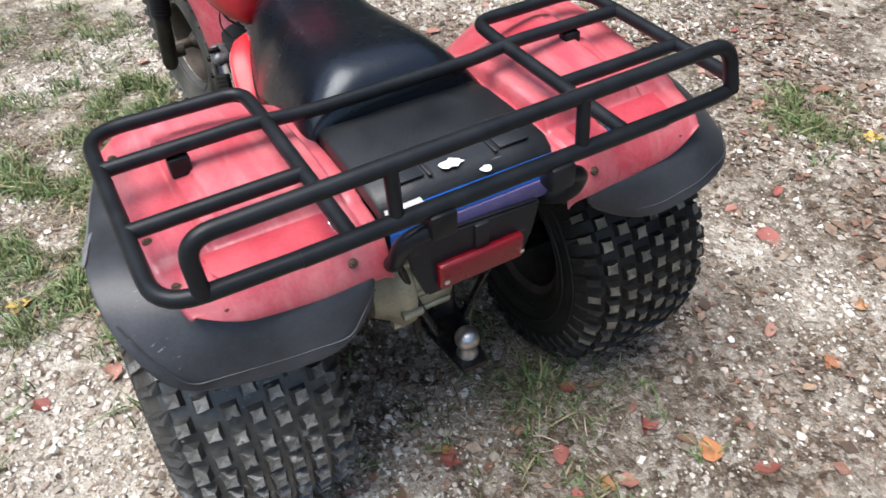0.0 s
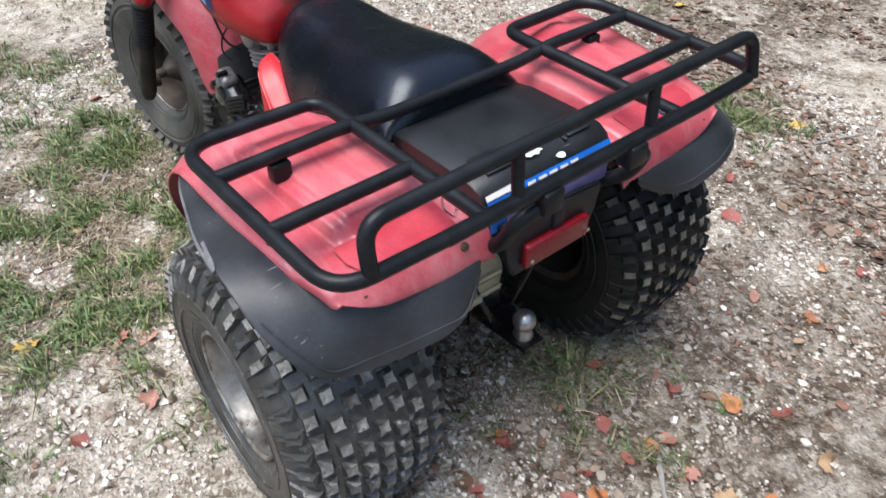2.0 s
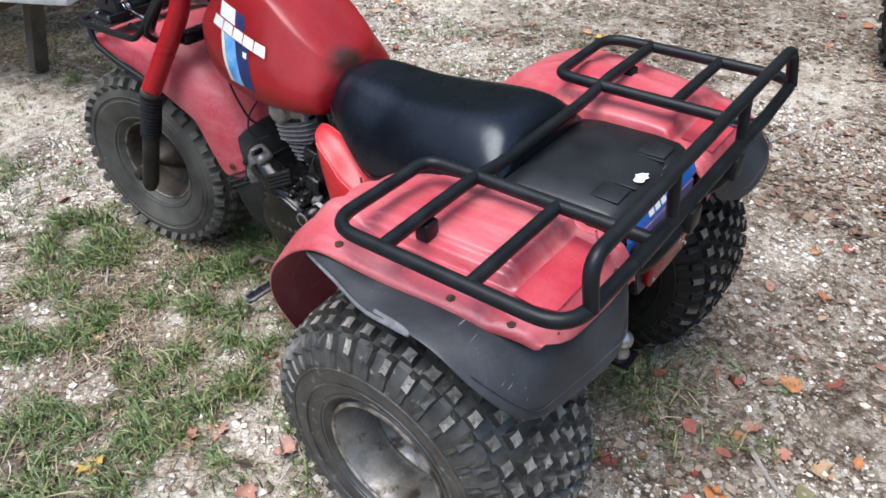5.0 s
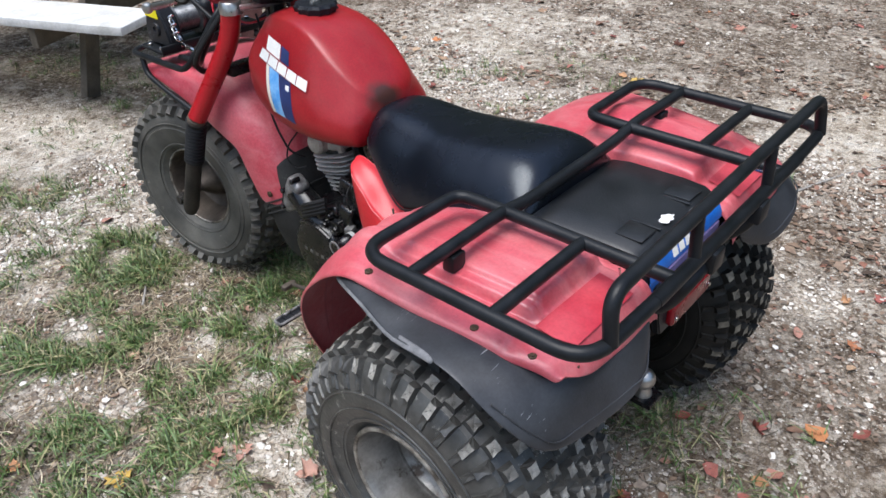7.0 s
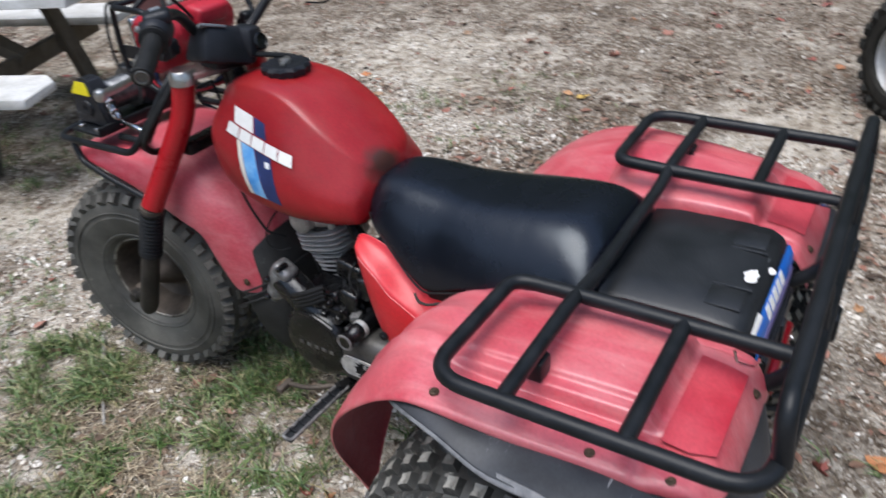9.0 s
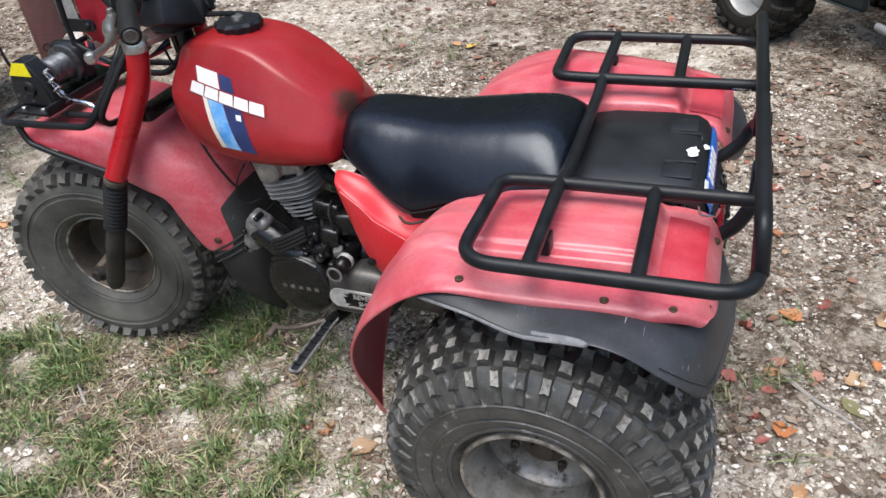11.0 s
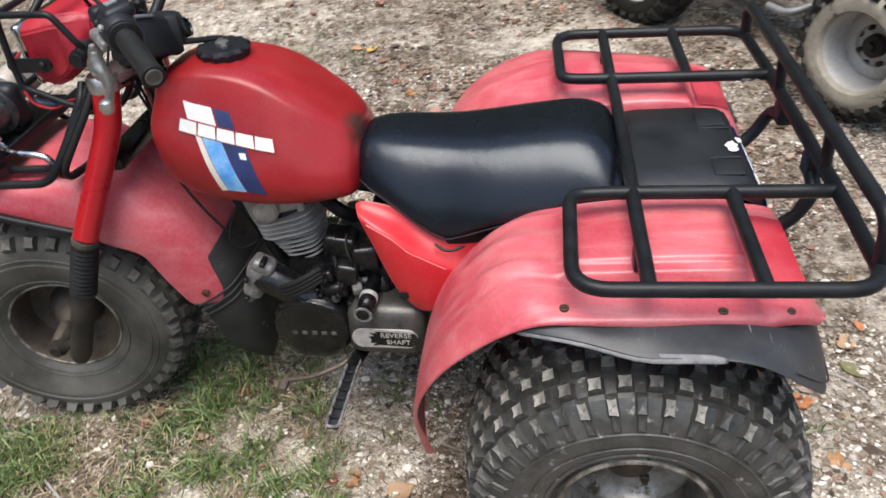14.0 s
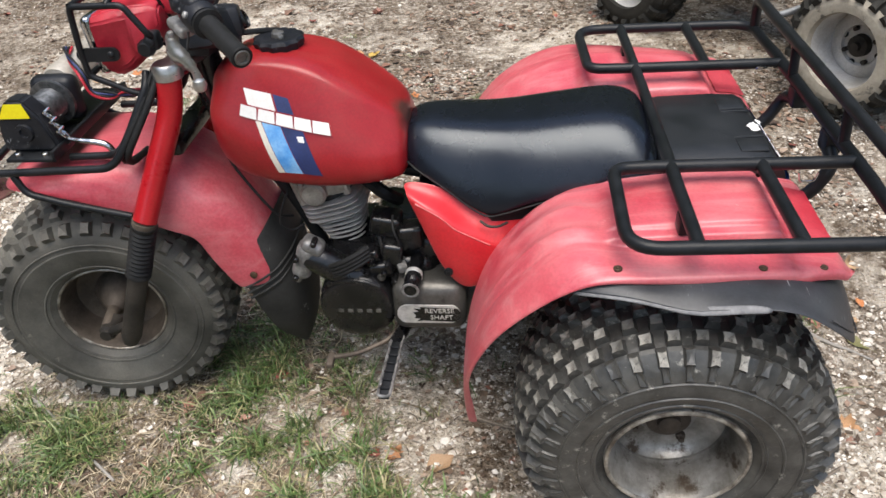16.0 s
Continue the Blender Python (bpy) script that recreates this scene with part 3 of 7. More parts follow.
    chips = ramp(grit.outputs["Color"], [(0.0, (0.10, 0.08, 0.06)), (0.35, (0.25, 0.21, 0.17)), (0.6, (0.42, 0.37, 0.31)), (0.85, (0.66, 0.61, 0.54)), (1.0, (0.75, 0.72, 0.66))])
    base = mix(ramp(grain.outputs[0], [(0.47, (0.0, 0.0, 0.0)), (0.66, (0.6, 0.6, 0.6))]), base, chips)
    base = mix(0.5, base, grain.outputs[0], "OVERLAY")
    nt.links.new(base, b.inputs["Base Color"])
    bp = nt.nodes.new("ShaderNodeBump")
    bp.inputs["Strength"].default_value, bp.inputs["Distance"].default_value = 1.0, 0.018
    hsum = calc("ADD", calc("ADD", calc("MULTIPLY", grit.outputs["Distance"], -0.5), calc("MULTIPLY", flake.outputs["Distance"], -0.5)), grain.outputs[0])
    nt.links.new(hsum, bp.inputs["Height"])
    nt.links.new(bp.outputs[0], b.inputs["Normal"])
    me.materials.append(m)
    ob = mesh_object("ground", me, None, "", 180)
    return tagged(ob, "pale gravelly soil with grass tufts and fallen leaves", "ground", "", "structure")


def stuff(name, verts, faces, material, label, category, smooth=60):
    me = bpy.data.meshes.new(name)
    me.from_pydata(verts, [], faces)
    me.materials.append(material)
    return tagged(mesh_object(name, me, None, "", smooth), label, category, "", "stuff")


TREADS = [(-0.40, 0.05, 0.17, 0.13), (0.40, 0.05, 0.17, 0.13), (0.0, 1.33, 0.15, 0.14)]


def near_spot(rng, tight=1.0):
    """A random place on the ground, thicker near the middle of the yard."""
    while True:
        if rng.random() < 0.6:
            x, y = rng.uniform(-1.4, 2.0), rng.uniform(-1.1, 2.4)
        else:
            x, y = rng.uniform(-1.6, 5.0), rng.uniform(-1.5, 6.0)
        if not any(abs(x - a) < w and abs(y - b) < h for a, b, w, h in TREADS):
            return x, y


def build_pebbles():
    rng = random.Random(5)
    ico, octa = bmesh.new(), bmesh.new()
    bmesh.ops.create_icosphere(ico, subdivisions=1, radius=1)
    bmesh.ops.create_uvsphere(octa, u_segments=5, v_segments=3, radius=1)
    shapes = []
    for bm in (octa, ico):
        base, polys = [v.co.copy() for v in bm.verts], [[v.index for v in f.verts] for f in bm.faces]
        shapes.append([([Vector(v) * rng.uniform(0.62, 1.18) for v in base], polys) for _ in range(24)])
        bm.free()
    verts, faces = [], []
    for _ in range(190000):
        x, y = near_spot(rng)
        sandy, grassy = patch(SAND, x, y), patch(TURF, x, y)
        if grassy > 0.5 and rng.random() < 0.75 - 0.5 * sandy:
            continue
        if noise.noise((x * 3.1, y * 3.1, 2.2)) + 0.5 * noise.noise((x * 11, y * 11, 5.2)) + 0.75 * sandy < rng.uniform(-0.30, 0.72):
            continue
        r = min(0.0026 * math.exp(rng.gauss(0.12, 0.60)) * (1 + 0.35 * sandy), 0.0125)
        turn = Euler((rng.uniform(0, 6.3), rng.uniform(0, 6.3), rng.uniform(0, 6.3))).to_matrix()
        flat = rng.uniform(0.5, 0.9)
        z = ground_z(x, y) + r * 0.25
        k = len(verts)
        shape, polys = rng.choice(shapes[int(r > 0.0045)])
        for v in shape:
            p = turn @ v
            verts.append((x + p.x * r, y + p.y * r * 1.15, z + p.z * r * flat))
        faces.extend([tuple(i + k for i in f) for f in polys])
    stuff("gravel", verts, faces, PEBBLE, "loose pale and grey pebbles strewn over the soil", "gravel", 35)


def build_crumbs():
    rng = random.Random(8)
    verts, faces = [], []
    for k in range(42000):
        x, y = near_spot(rng) if k % 5 < 3 else (rng.uniform(0.8, 5.5), rng.uniform(-1.2, 6.5))
        if patch(SAND, x, y) > 0.5 and rng.random() < 0.6 or noise.noise((x * 2.1, y * 2.1, 9.0)) < rng.uniform(-0.45, 0.35):
            continue
        s = rng.uniform(0.005, 0.014) * (1.7 if rng.random() < 0.08 else 1) * (1.5 if x > 1.2 or y > 2.6 else 1)
        a, tip = rng.uniform(0, 6.28), rng.uniform(-0.5, 0.5)
        z = ground_z(x, y) + rng.uniform(0.001, 0.005)
        c, sn = math.cos(a), math.sin(a)
        w = s * rng.uniform(0.35, 0.8)
        k = len(verts)
        for u, v, h in ((-s, 0, 0), (0, -w, s * 0.3), (s, 0, tip * s), (0, w, s * 0.2)):
            verts.append((x + u * c - v * sn, y + u * sn + v * c, z + h))
        faces.extend([(k, k + 1, k + 2), (k, k + 2, k + 3)])
    stuff("leaf_litter", verts, faces, CRUMB, "crumbled brown leaf bits and bark on the soil", "litter", 180)


def build_twigs():
    rng = random.Random(12)
    verts, faces = [], []
    for _ in range(1500):
        x, y = near_spot(rng)
        length, r = rng.uniform(0.015, 0.07), rng.uniform(0.0006, 0.0016)
        a = rng.uniform(0, 6.28)
        bend = rng.uniform(-0.25, 0.25)
        k = len(verts)
        for j in range(4):
            t = j / 3 - 0.5
            px, py = x + math.cos(a + bend * j) * t * length, y + math.sin(a + bend * j) * t * length
            pz = ground_z(px, py) + 0.004
            for q in range(3):
                an = q * 2.094
                verts.append((px - math.sin(a) * math.cos(an) * r, py + math.cos(a) * math.cos(an) * r, pz + math.sin(an) * r))
        for j in range(3):
            for q in range(3):
                p0, p1 = k + j * 3 + q, k + j * 3 + (q + 1) % 3
                faces.append((p0, p1, p1 + 3, p0 + 3))
    stuff("fallen_twigs", verts, faces, TWIG, "thin dry twigs and pine needles on the soil", "twigs")


def build_grass():
    """Tufts of short blades, thick in the turf patches, with straw among them."""
    rng = random.Random(21)
    verts, faces = [], []
    made = 0
    while made < 7800:
        a, b, r = rng.choice(TURF)
        x, y = rng.gauss(a, r * 1.6), rng.gauss(b, r * 1.6)
        clump = noise.noise((x * 8, y * 8, 7.7)) + 0.7 * noise.noise((x * 17, y * 17, 3.3))
        if clump - 0.5 * patch(SAND, x, y) < rng.uniform(-0.38, 0.50) or any(abs(x - p) < w and abs(y - q) < h for p, q, w, h in TREADS):
            made += 0.2
            continue
        made += 1
        tall = rng.uniform(0.014, 0.050) * (0.75 + 0.9 * max(0, clump))
        main = rng.uniform(0, 6.28)
        for _ in range(rng.randint(3, 7)):
            bx, by = x + rng.gauss(0, 0.012), y + rng.gauss(0, 0.012)
            bz = ground_z(bx, by) - 0.002
            an, lean = main + rng.gauss(0, 1.3), rng.uniform(0.2, 1.5)
            h, w = tall * rng.uniform(0.5, 1.35), rng.uniform(0.0010, 0.0026)
            if rng.random() < 0.12:
                lean, h = 2.2, h * 1.3
            dx, dy = math.cos(an), math.sin(an)
            k = len(verts)
            for s, ww in ((0, 0.8), (0.3, 1.0), (0.6, 0.85), (0.85, 0.5), (1.0, 0.0)):
                out, up = lean * h * s * s * 0.8, max(0.002, h * s * (1 - 0.36 * lean * s))
                px, py, pz = bx + dx * out, by + dy * out, bz + up
                if ww:
                    verts.append((px - dy * w * ww, py + dx * w * ww, pz))
                    verts.append((px + dy * w * ww, py - dx * w * ww, pz + w * 0.4))
                else:
                    verts.append((px, py, pz))
            faces.extend([(k + q, k + q + 1, k + q + 3, k + q + 2) for q in (0, 2, 4)] + [(k + 6, k + 7, k + 8)])
    stuff("grass", verts, faces, GRASS, "short sparse green and straw-coloured grass tufts", "grass", 180)


def build_straw():
    """Dry blades and needles that lie flat between the tufts."""
    rng = random.Random(64)
    verts, faces = [], []
    for _ in range(7500):
        a, b, r = rng.choice(TURF)
        x, y = rng.gauss(a, r * 1.3), rng.gauss(b, r * 1.3)
        if patch(SAND, x, y) > rng.uniform(0.3, 0.9):
            continue
        an, length, w = rng.uniform(0, 6.28), rng.uniform(0.02, 0.07), rng.uniform(0.0007, 0.0015)
        bow = rng.uniform(-0.5, 0.5)
        k = len(verts)
        for j in range(4):
            t = j / 3 - 0.5
            px = x + math.cos(an + bow * t) * t * length
            py = y + math.sin(an + bow * t) * t * length
            pz = ground_z(px, py) + 0.003 + 0.006 * rng.random()
            verts.append((px - math.sin(an) * w, py + math.cos(an) * w, pz))
            verts.append((px + math.sin(an) * w, py - math.cos(an) * w, pz))
        faces.extend([(k + q, k + q + 1, k + q + 3, k + q + 2) for q in (0, 2, 4)])
    stuff("straw", verts, faces, STRAW, "dry straw blades and needles lying on the soil", "straw", 180)


LEAF_SHAPES = {
    "maple": [(0.0, -0.42), (0.20, -0.50), (0.28, -0.30), (0.55, -0.22), (0.38, -0.04), (0.46, 0.16), (0.20, 0.10), (0.17, 0.34), (0.0, 0.50)],
    "oval": [(0.0, -0.5), (0.17, -0.38), (0.27, -0.12), (0.25, 0.15), (0.13, 0.38), (0.0, 0.5)],
    "broad": [(0.0, -0.5), (0.26, -0.40), (0.40, -0.12), (0.34, 0.14), (0.18, 0.36), (0.0, 0.52)],
    "lobed": [(0.0, -0.46), (0.10, -0.44), (0.30, -0.42), (0.24, -0.26), (0.50, -0.10), (0.34, 0.0), (0.38, 0.14), (0.16, 0.12), (0.15, 0.30), (0.0, 0.52)],
}


def leaf_mesh(shape, seed, curl):
    rng = random.Random(seed)
    bm = bmesh.new()
    half = LEAF_SHAPES[shape]
    rows = []
    for u, v in half:
        row = []
        for f in (-1.0, -0.5, 0.0, 0.5, 1.0):
            ru = u * f * rng.uniform(0.80, 1.12)
            lift = curl * (0.55 * ru * ru * 4 + 0.35 * v * v) + rng.uniform(-0.05, 0.05) + (0 if f else -0.03)
            row.append((ru, v, lift))
        rows.append(row)
    add_sheet(bm, rows)
    bmesh.ops.remove_doubles(bm, verts=bm.verts, dist=0.001)
    add_tube(bm, [(0, -0.48, 0.0), (0.02, -0.62, 0.02), (0.05, -0.75, 0.0)], 0.012, 5, 0)
    me = bpy.data.meshes.new("fallen_leaf")
    bmesh.ops.recalc_face_normals(bm, faces=bm.faces)
    bm.to_mesh(me)
    bm.free()
    me.shade_smooth()
    return me


LEAF_KINDS = {"orange": LEAF_ORANGE, "red": LEAF_RED, "tan": LEAF_TAN, "pink": LEAF_PINK, "yellow": LEAF_YELLOW, "brown": LEAF_BROWN, "green": LEAF_GREEN}
LEAF_WORDS = {"orange": "dry orange fallen leaf lying on gravel", "red": "dull red fallen leaf lying on gravel", "tan": "tan curled dead leaf lying on the soil",
              "pink": "faded pinkish fallen leaf lying on gravel", "yellow": "bright yellow fallen leaf on the gravel", "brown": "dark brown dead leaf lying on the soil",
              "green": "greenish curled fallen leaf on the gravel"}
LEAVES = ("orange .435 -.441 .075;red .513 -.531 .07;orange .003 -.421 .07;tan .211 -.594 .07;green .123 -.583 .085;red -.043 -.379 .05;orange .289 -.647 .05;tan .464 -.674 .06;orange .847 -.405 .06;"
          "red -.056 -.191 .06;red -.184 -.244 .055;pink .202 -.502 .06;pink -.624 .638 .075;pink -.566 .601 .07;pink -.502 .427 .07;yellow 2.19 1.084 .10;orange 2.19 1.16 .07;tan -.33 .531 .085;"
          "orange -.304 .645 .06;red -.313 .70 .055;orange -.179 -.463 .07;orange -.282 1.433 .06;red -.064 .985 .055;green .011 1.742 .07;yellow -.813 .745 .08;pink .239 -.416 .055;yellow 1.67 .152 .075;"
          "red 1.057 -.017 .10;red 1.225 .119 .06;orange -.049 -.174 .06;red .268 -.161 .055;pink -.643 .40 .075;red .156 -.295 .055")


def build_leaves():
    rng = random.Random(33)
    meshes = {(s, k): leaf_mesh(s, 10 * i + k, c) for i, s in enumerate(LEAF_SHAPES) for k, c in enumerate((0.12, 0.3, 0.5, 0.8))}
    spots = []
    for row in LEAVES.split(";"):
        kind, x, y, s = row.split()
        spots.append((kind, float(x), float(y), float(s) * 0.85))
    for _ in range(150):
        x, y = near_spot(rng)
        if x < -0.5 and rng.random() < 0.5:
            continue
        spots.append((rng.choice(["orange", "red", "pink", "brown", "brown", "tan", "pink", "brown"]), x, y, rng.uniform(0.025, 0.055)))
    for _ in range(70):
        spots.append((rng.choice(["red", "pink", "brown", "tan", "orange", "brown"]), rng.uniform(0.7, 4.6), rng.uniform(-0.6, 5.5), rng.uniform(0.04, 0.075)))
    tinted = {}
    for kind, x, y, s in spots:
        key = (rng.choice(list(meshes)), kind)
        if key not in tinted:
            me = meshes[key[0]].copy()
            me.materials.append(LEAF_KINDS[kind])
            tinted[key] = me
        ob = new("fallen_leaf", tinted[key])
        ob.matrix_world = pose(x, y, ground_z(x, y) + 0.006, rng.gauss(0, 12), rng.gauss(0, 12), rng.uniform(0, 360)) @ Matrix.Diagonal((s, s, s, 1))
        tagged(ob, LEAF_WORDS[kind], "leaf", "fallen leaves")


def branch(pts, r, label):
    bm = bmesh.new()
    rng = random.Random(int(pts[0][0] * 1000))
    path = [(x + rng.gauss(0, 0.004), y + rng.gauss(0, 0.004), ground_z(x, y) + r * 0.8) for x, y in pts]
    add_tube(bm, path, r, 7, 0.03, radii=[r, r * 0.9, r * 0.75, r * 0.5])
    ob = part("fallen_branch", bm, STAKE if r > 0.0055 else TWIG, None)
    tagged(ob, label, "stick", "fallen sticks")


def build_woods():
    """The dark edge of the woods all round the yard, tall on one side and low on the open side."""
    rng = random.Random(77)
    m = surface("far_foliage", (0.018, 0.030, 0.012), (0.05, 0.07, 0.025), 1.2, 0.9, 0, 0.0, 9)
    verts, faces = [], []
    n = 160
    for k in range(n):
        a = 2 * math.pi * k / n
        side = max(0.0, min(1.0, 0.45 + 0.9 * math.cos(a - 0.7)))
        top = 4.0 + 16.0 * side + 2.0 * noise.noise((math.cos(a) * 4, math.sin(a) * 4, 0.5)) + rng.uniform(-0.8, 0.8)
        for j in range(7):
            f = j / 6
            r = 19 + 1.2 * noise.noise((math.cos(a) * 9, math.sin(a) * 9, f * 6)) + 1.5 * f * f
            verts.append((r * math.cos(a) + 0.5, r * math.sin(a) + 1.0, -0.3 + (top + 0.3) * f))
    for k in range(n):
        for j in range(6):
            p, q = k * 7 + j, ((k + 1) % n) * 7 + j
            faces.append((p, q, q + 1, p + 1))
    me = bpy.data.meshes.new("backdrop")
    me.from_pydata(verts, [], faces)
    me.materials.append(m)
    tagged(mesh_object("backdrop", me, None, "", 180), "dark green edge of the woods round the yard", "woods", "", "structure")


build_ground()
build_woods()


# ---- the three-wheeler ----
trike = thing("three_wheeler", (0, 0, 0), "worn red three-wheeled farm trike with black racks, standing on gravel", "three wheeler")


def carcass(bm, half, seg=72):
    """A balloon tyre turned about x, without its tread. half: (offset, radius) from the bead to the crown of one side."""
    profile = half + [(-a, r) for a, r in reversed(half[:-1])]
    rings = []
    for a, r in profile:
        rings.append([bm.verts.new((a, r * math.cos(2 * math.pi * k / seg), r * math.sin(2 * math.pi * k / seg))) for k in range(seg)])
    for p, q in zip(rings, rings[1:]):
        for k in range(seg):
            bm.faces.new((p[k], p[(k + 1) % seg], q[(k + 1) % seg], q[k]))
    return bm


def crown(half, a):
    """Radius and outward normal (across, out) of a tyre's surface at the offset a."""
    profile = half + [(-x, r) for x, r in reversed(half[:-1])]
    for (a0, r0), (a1, r1) in zip(profile, profile[1:]):
        if max(r0, r1) > half[-1][1] * 0.8 and min(a0, a1) <= a <= max(a0, a1) and a0 != a1:
            n = Vector((-(r1 - r0), (a1 - a0)))
            n = n.normalized()
            return r0 + (r1 - r0) * (a - a0) / (a1 - a0), (n if n.y > 0 else -n)
    return half[-1][1], Vector((0, 1))


def add_block(bm, half, a, size, height, th, rng, worn=1):
    """One tread block at the offset a and the angle th: a tapered stud with a hollowed top."""
    along, across = size
    r, n = crown(half, a)
    out, tan = Vector((0, math.cos(th), math.sin(th))), Vector((0, -math.sin(th), math.cos(th)))
    nn = Vector((n.x, 0, 0)) + out * n.y
    side = nn.cross(tan)
    c = Vector((a, 0, 0)) + out * r
    low, top = [], []
    for u, v in ((-1, -1), (1, -1), (1, 1), (-1, 1)):
        low.append(bm.verts.new(c - nn * 0.004 + tan * u * along / 2 * 1.25 + side * v * across / 2 * 1.25))
    for u, v in ((-1, -1), (0, -1), (1, -1), (1, 0), (1, 1), (0, 1), (-1, 1), (-1, 0)):
        pinch = rng.uniform(0.80, 0.98) if u and v else rng.uniform(0.72, 0.88)
        top.append(bm.verts.new(c + nn * height * rng.uniform(0.84, 1.04) + tan * u * along / 2 * pinch + side * v * across / 2 * pinch))
    mid = bm.verts.new(sum((v.co for v in top), Vector()) / 8 - nn * 0.0025)
    for j in range(8):
        bm.faces.new((top[j], top[(j + 1) % 8], mid)).material_index = worn
    for j in range(4):
        bm.faces.new((low[j], low[(j + 1) % 4], top[(2 * j + 2) % 8], top[2 * j + 1], top[2 * j]))
    return bm


def settle(bm, at, squash=1.0, floor_z=-0.004):
    """Moves a tyre to its place and flattens it where it meets the ground."""
    for v in bm.verts:
        v.co += Vector(at)
        if v.co.z < 0.05:
            v.co.x += (0.012 if v.co.x > at[0] else -0.012) * min(1, (0.05 - v.co.z) / 0.07) * squash
        if v.co.z < floor_z:
            v.co.z = floor_z + (v.co.z - floor_z) * 0.1
    return bm


def tyre(at, half, rows, count, height, mats, parent, label, single=0, seed=1, ribs=()):
    """A tyre with its tread. rows: (offset, block size, phase). single: how many of the uppermost outer blocks are parts of their own."""
    ob = part("tyre", settle(carcass(bmesh.new(), half), at), mats[0], parent, label, 30)
    rng = random.Random(seed)
    blocks = [(a, size, h, 2 * math.pi * (k + 0.5 * phase) / count + rng.uniform(-0.01, 0.01)) for a, size, phase, h in rows for k in range(count)]
    blocks.sort(key=lambda b: -(math.sin(b[3]) - 0.8 * b[0] / 0.15))
    made = {}
    for a, size, h, th in blocks[:single]:
        key = (a, rng.randrange(3))
        if key not in made:
            bm = add_block(bmesh.new(), half, a, size, height * h, 0.0, rng, int(h > 0.9 or (h > 0.82 and key[1] != 0)))
            me = bpy.data.meshes.new("tread_block")
            bm.to_mesh(me)
            bm.free()
            me.materials.append(mats[0])
            me.materials.append(mats[2])
            made[key] = me
        b = new("tread_block", made[key])
        b.parent = ob
        b.matrix_basis = pose(*at, math.degrees(th), 0, 0)
    for r, out in ribs:
        for s in (-1, 1):
            bm = bmesh.new()
            add_tube(bm, [Vector((at[0] + s * out, at[1] + r * math.cos(k * math.pi / 32), at[2] + r * math.sin(k * math.pi / 32))) for k in range(64)], 0.0028, 6, 0, closed=True)
            part("sidewall_rib", bm, mats[0], ob)
    bm = bmesh.new()
    for a, size, h, th in blocks[single:]:
        add_block(bm, half, a, size, height * h, th, rng, int(h > 0.9 or (h > 0.82 and rng.random() < 0.55)))
    tread = part("tread", settle(bm, at), mats[:2], ob, "", 30)
    tagged(tread, kind="stuff")
    return ob


REAR_HALF = [(-0.118, 0.126), (-0.132, 0.138), (-0.140, 0.150), (-0.144, 0.152), (-0.146, 0.166), (-0.153, 0.185), (-0.155, 0.190), (-0.156, 0.205),
             (-0.153, 0.228), (-0.143, 0.255), (-0.126, 0.276), (-0.095, 0.287), (-0.05, 0.293), (0.0, 0.295)]
FRONT_HALF = [(-0.088, 0.134), (-0.104, 0.143), (-0.116, 0.156), (-0.119, 0.158), (-0.126, 0.175), (-0.136, 0.205), (-0.139, 0.230), (-0.137, 0.233), (-0.137, 0.252),
              (-0.128, 0.278), (-0.110, 0.298), (-0.080, 0.308), (-0.04, 0.313), (0.0, 0.315)]


REAR_ROWS = ([(a, (0.024, 0.023), i % 2, 1.0) for i, a in enumerate((-0.105, -0.070, -0.035, 0.0, 0.035, 0.070, 0.105))]
             + [(s * 0.133, (0.017, 0.030), 1, 0.85) for s in (-1, 1)] + [(s * 0.146, (0.013, 0.040), 1, 0.30) for s in (-1, 1)])
FRONT_ROWS = [(a, (0.026, 0.022), i % 2, 1.0) for i, a in enumerate((-0.086, -0.043, 0.0, 0.043, 0.086))] + [(-0.121, (0.024, 0.030), 1, 1.15), (0.121, (0.024, 0.030), 0, 1.15)]


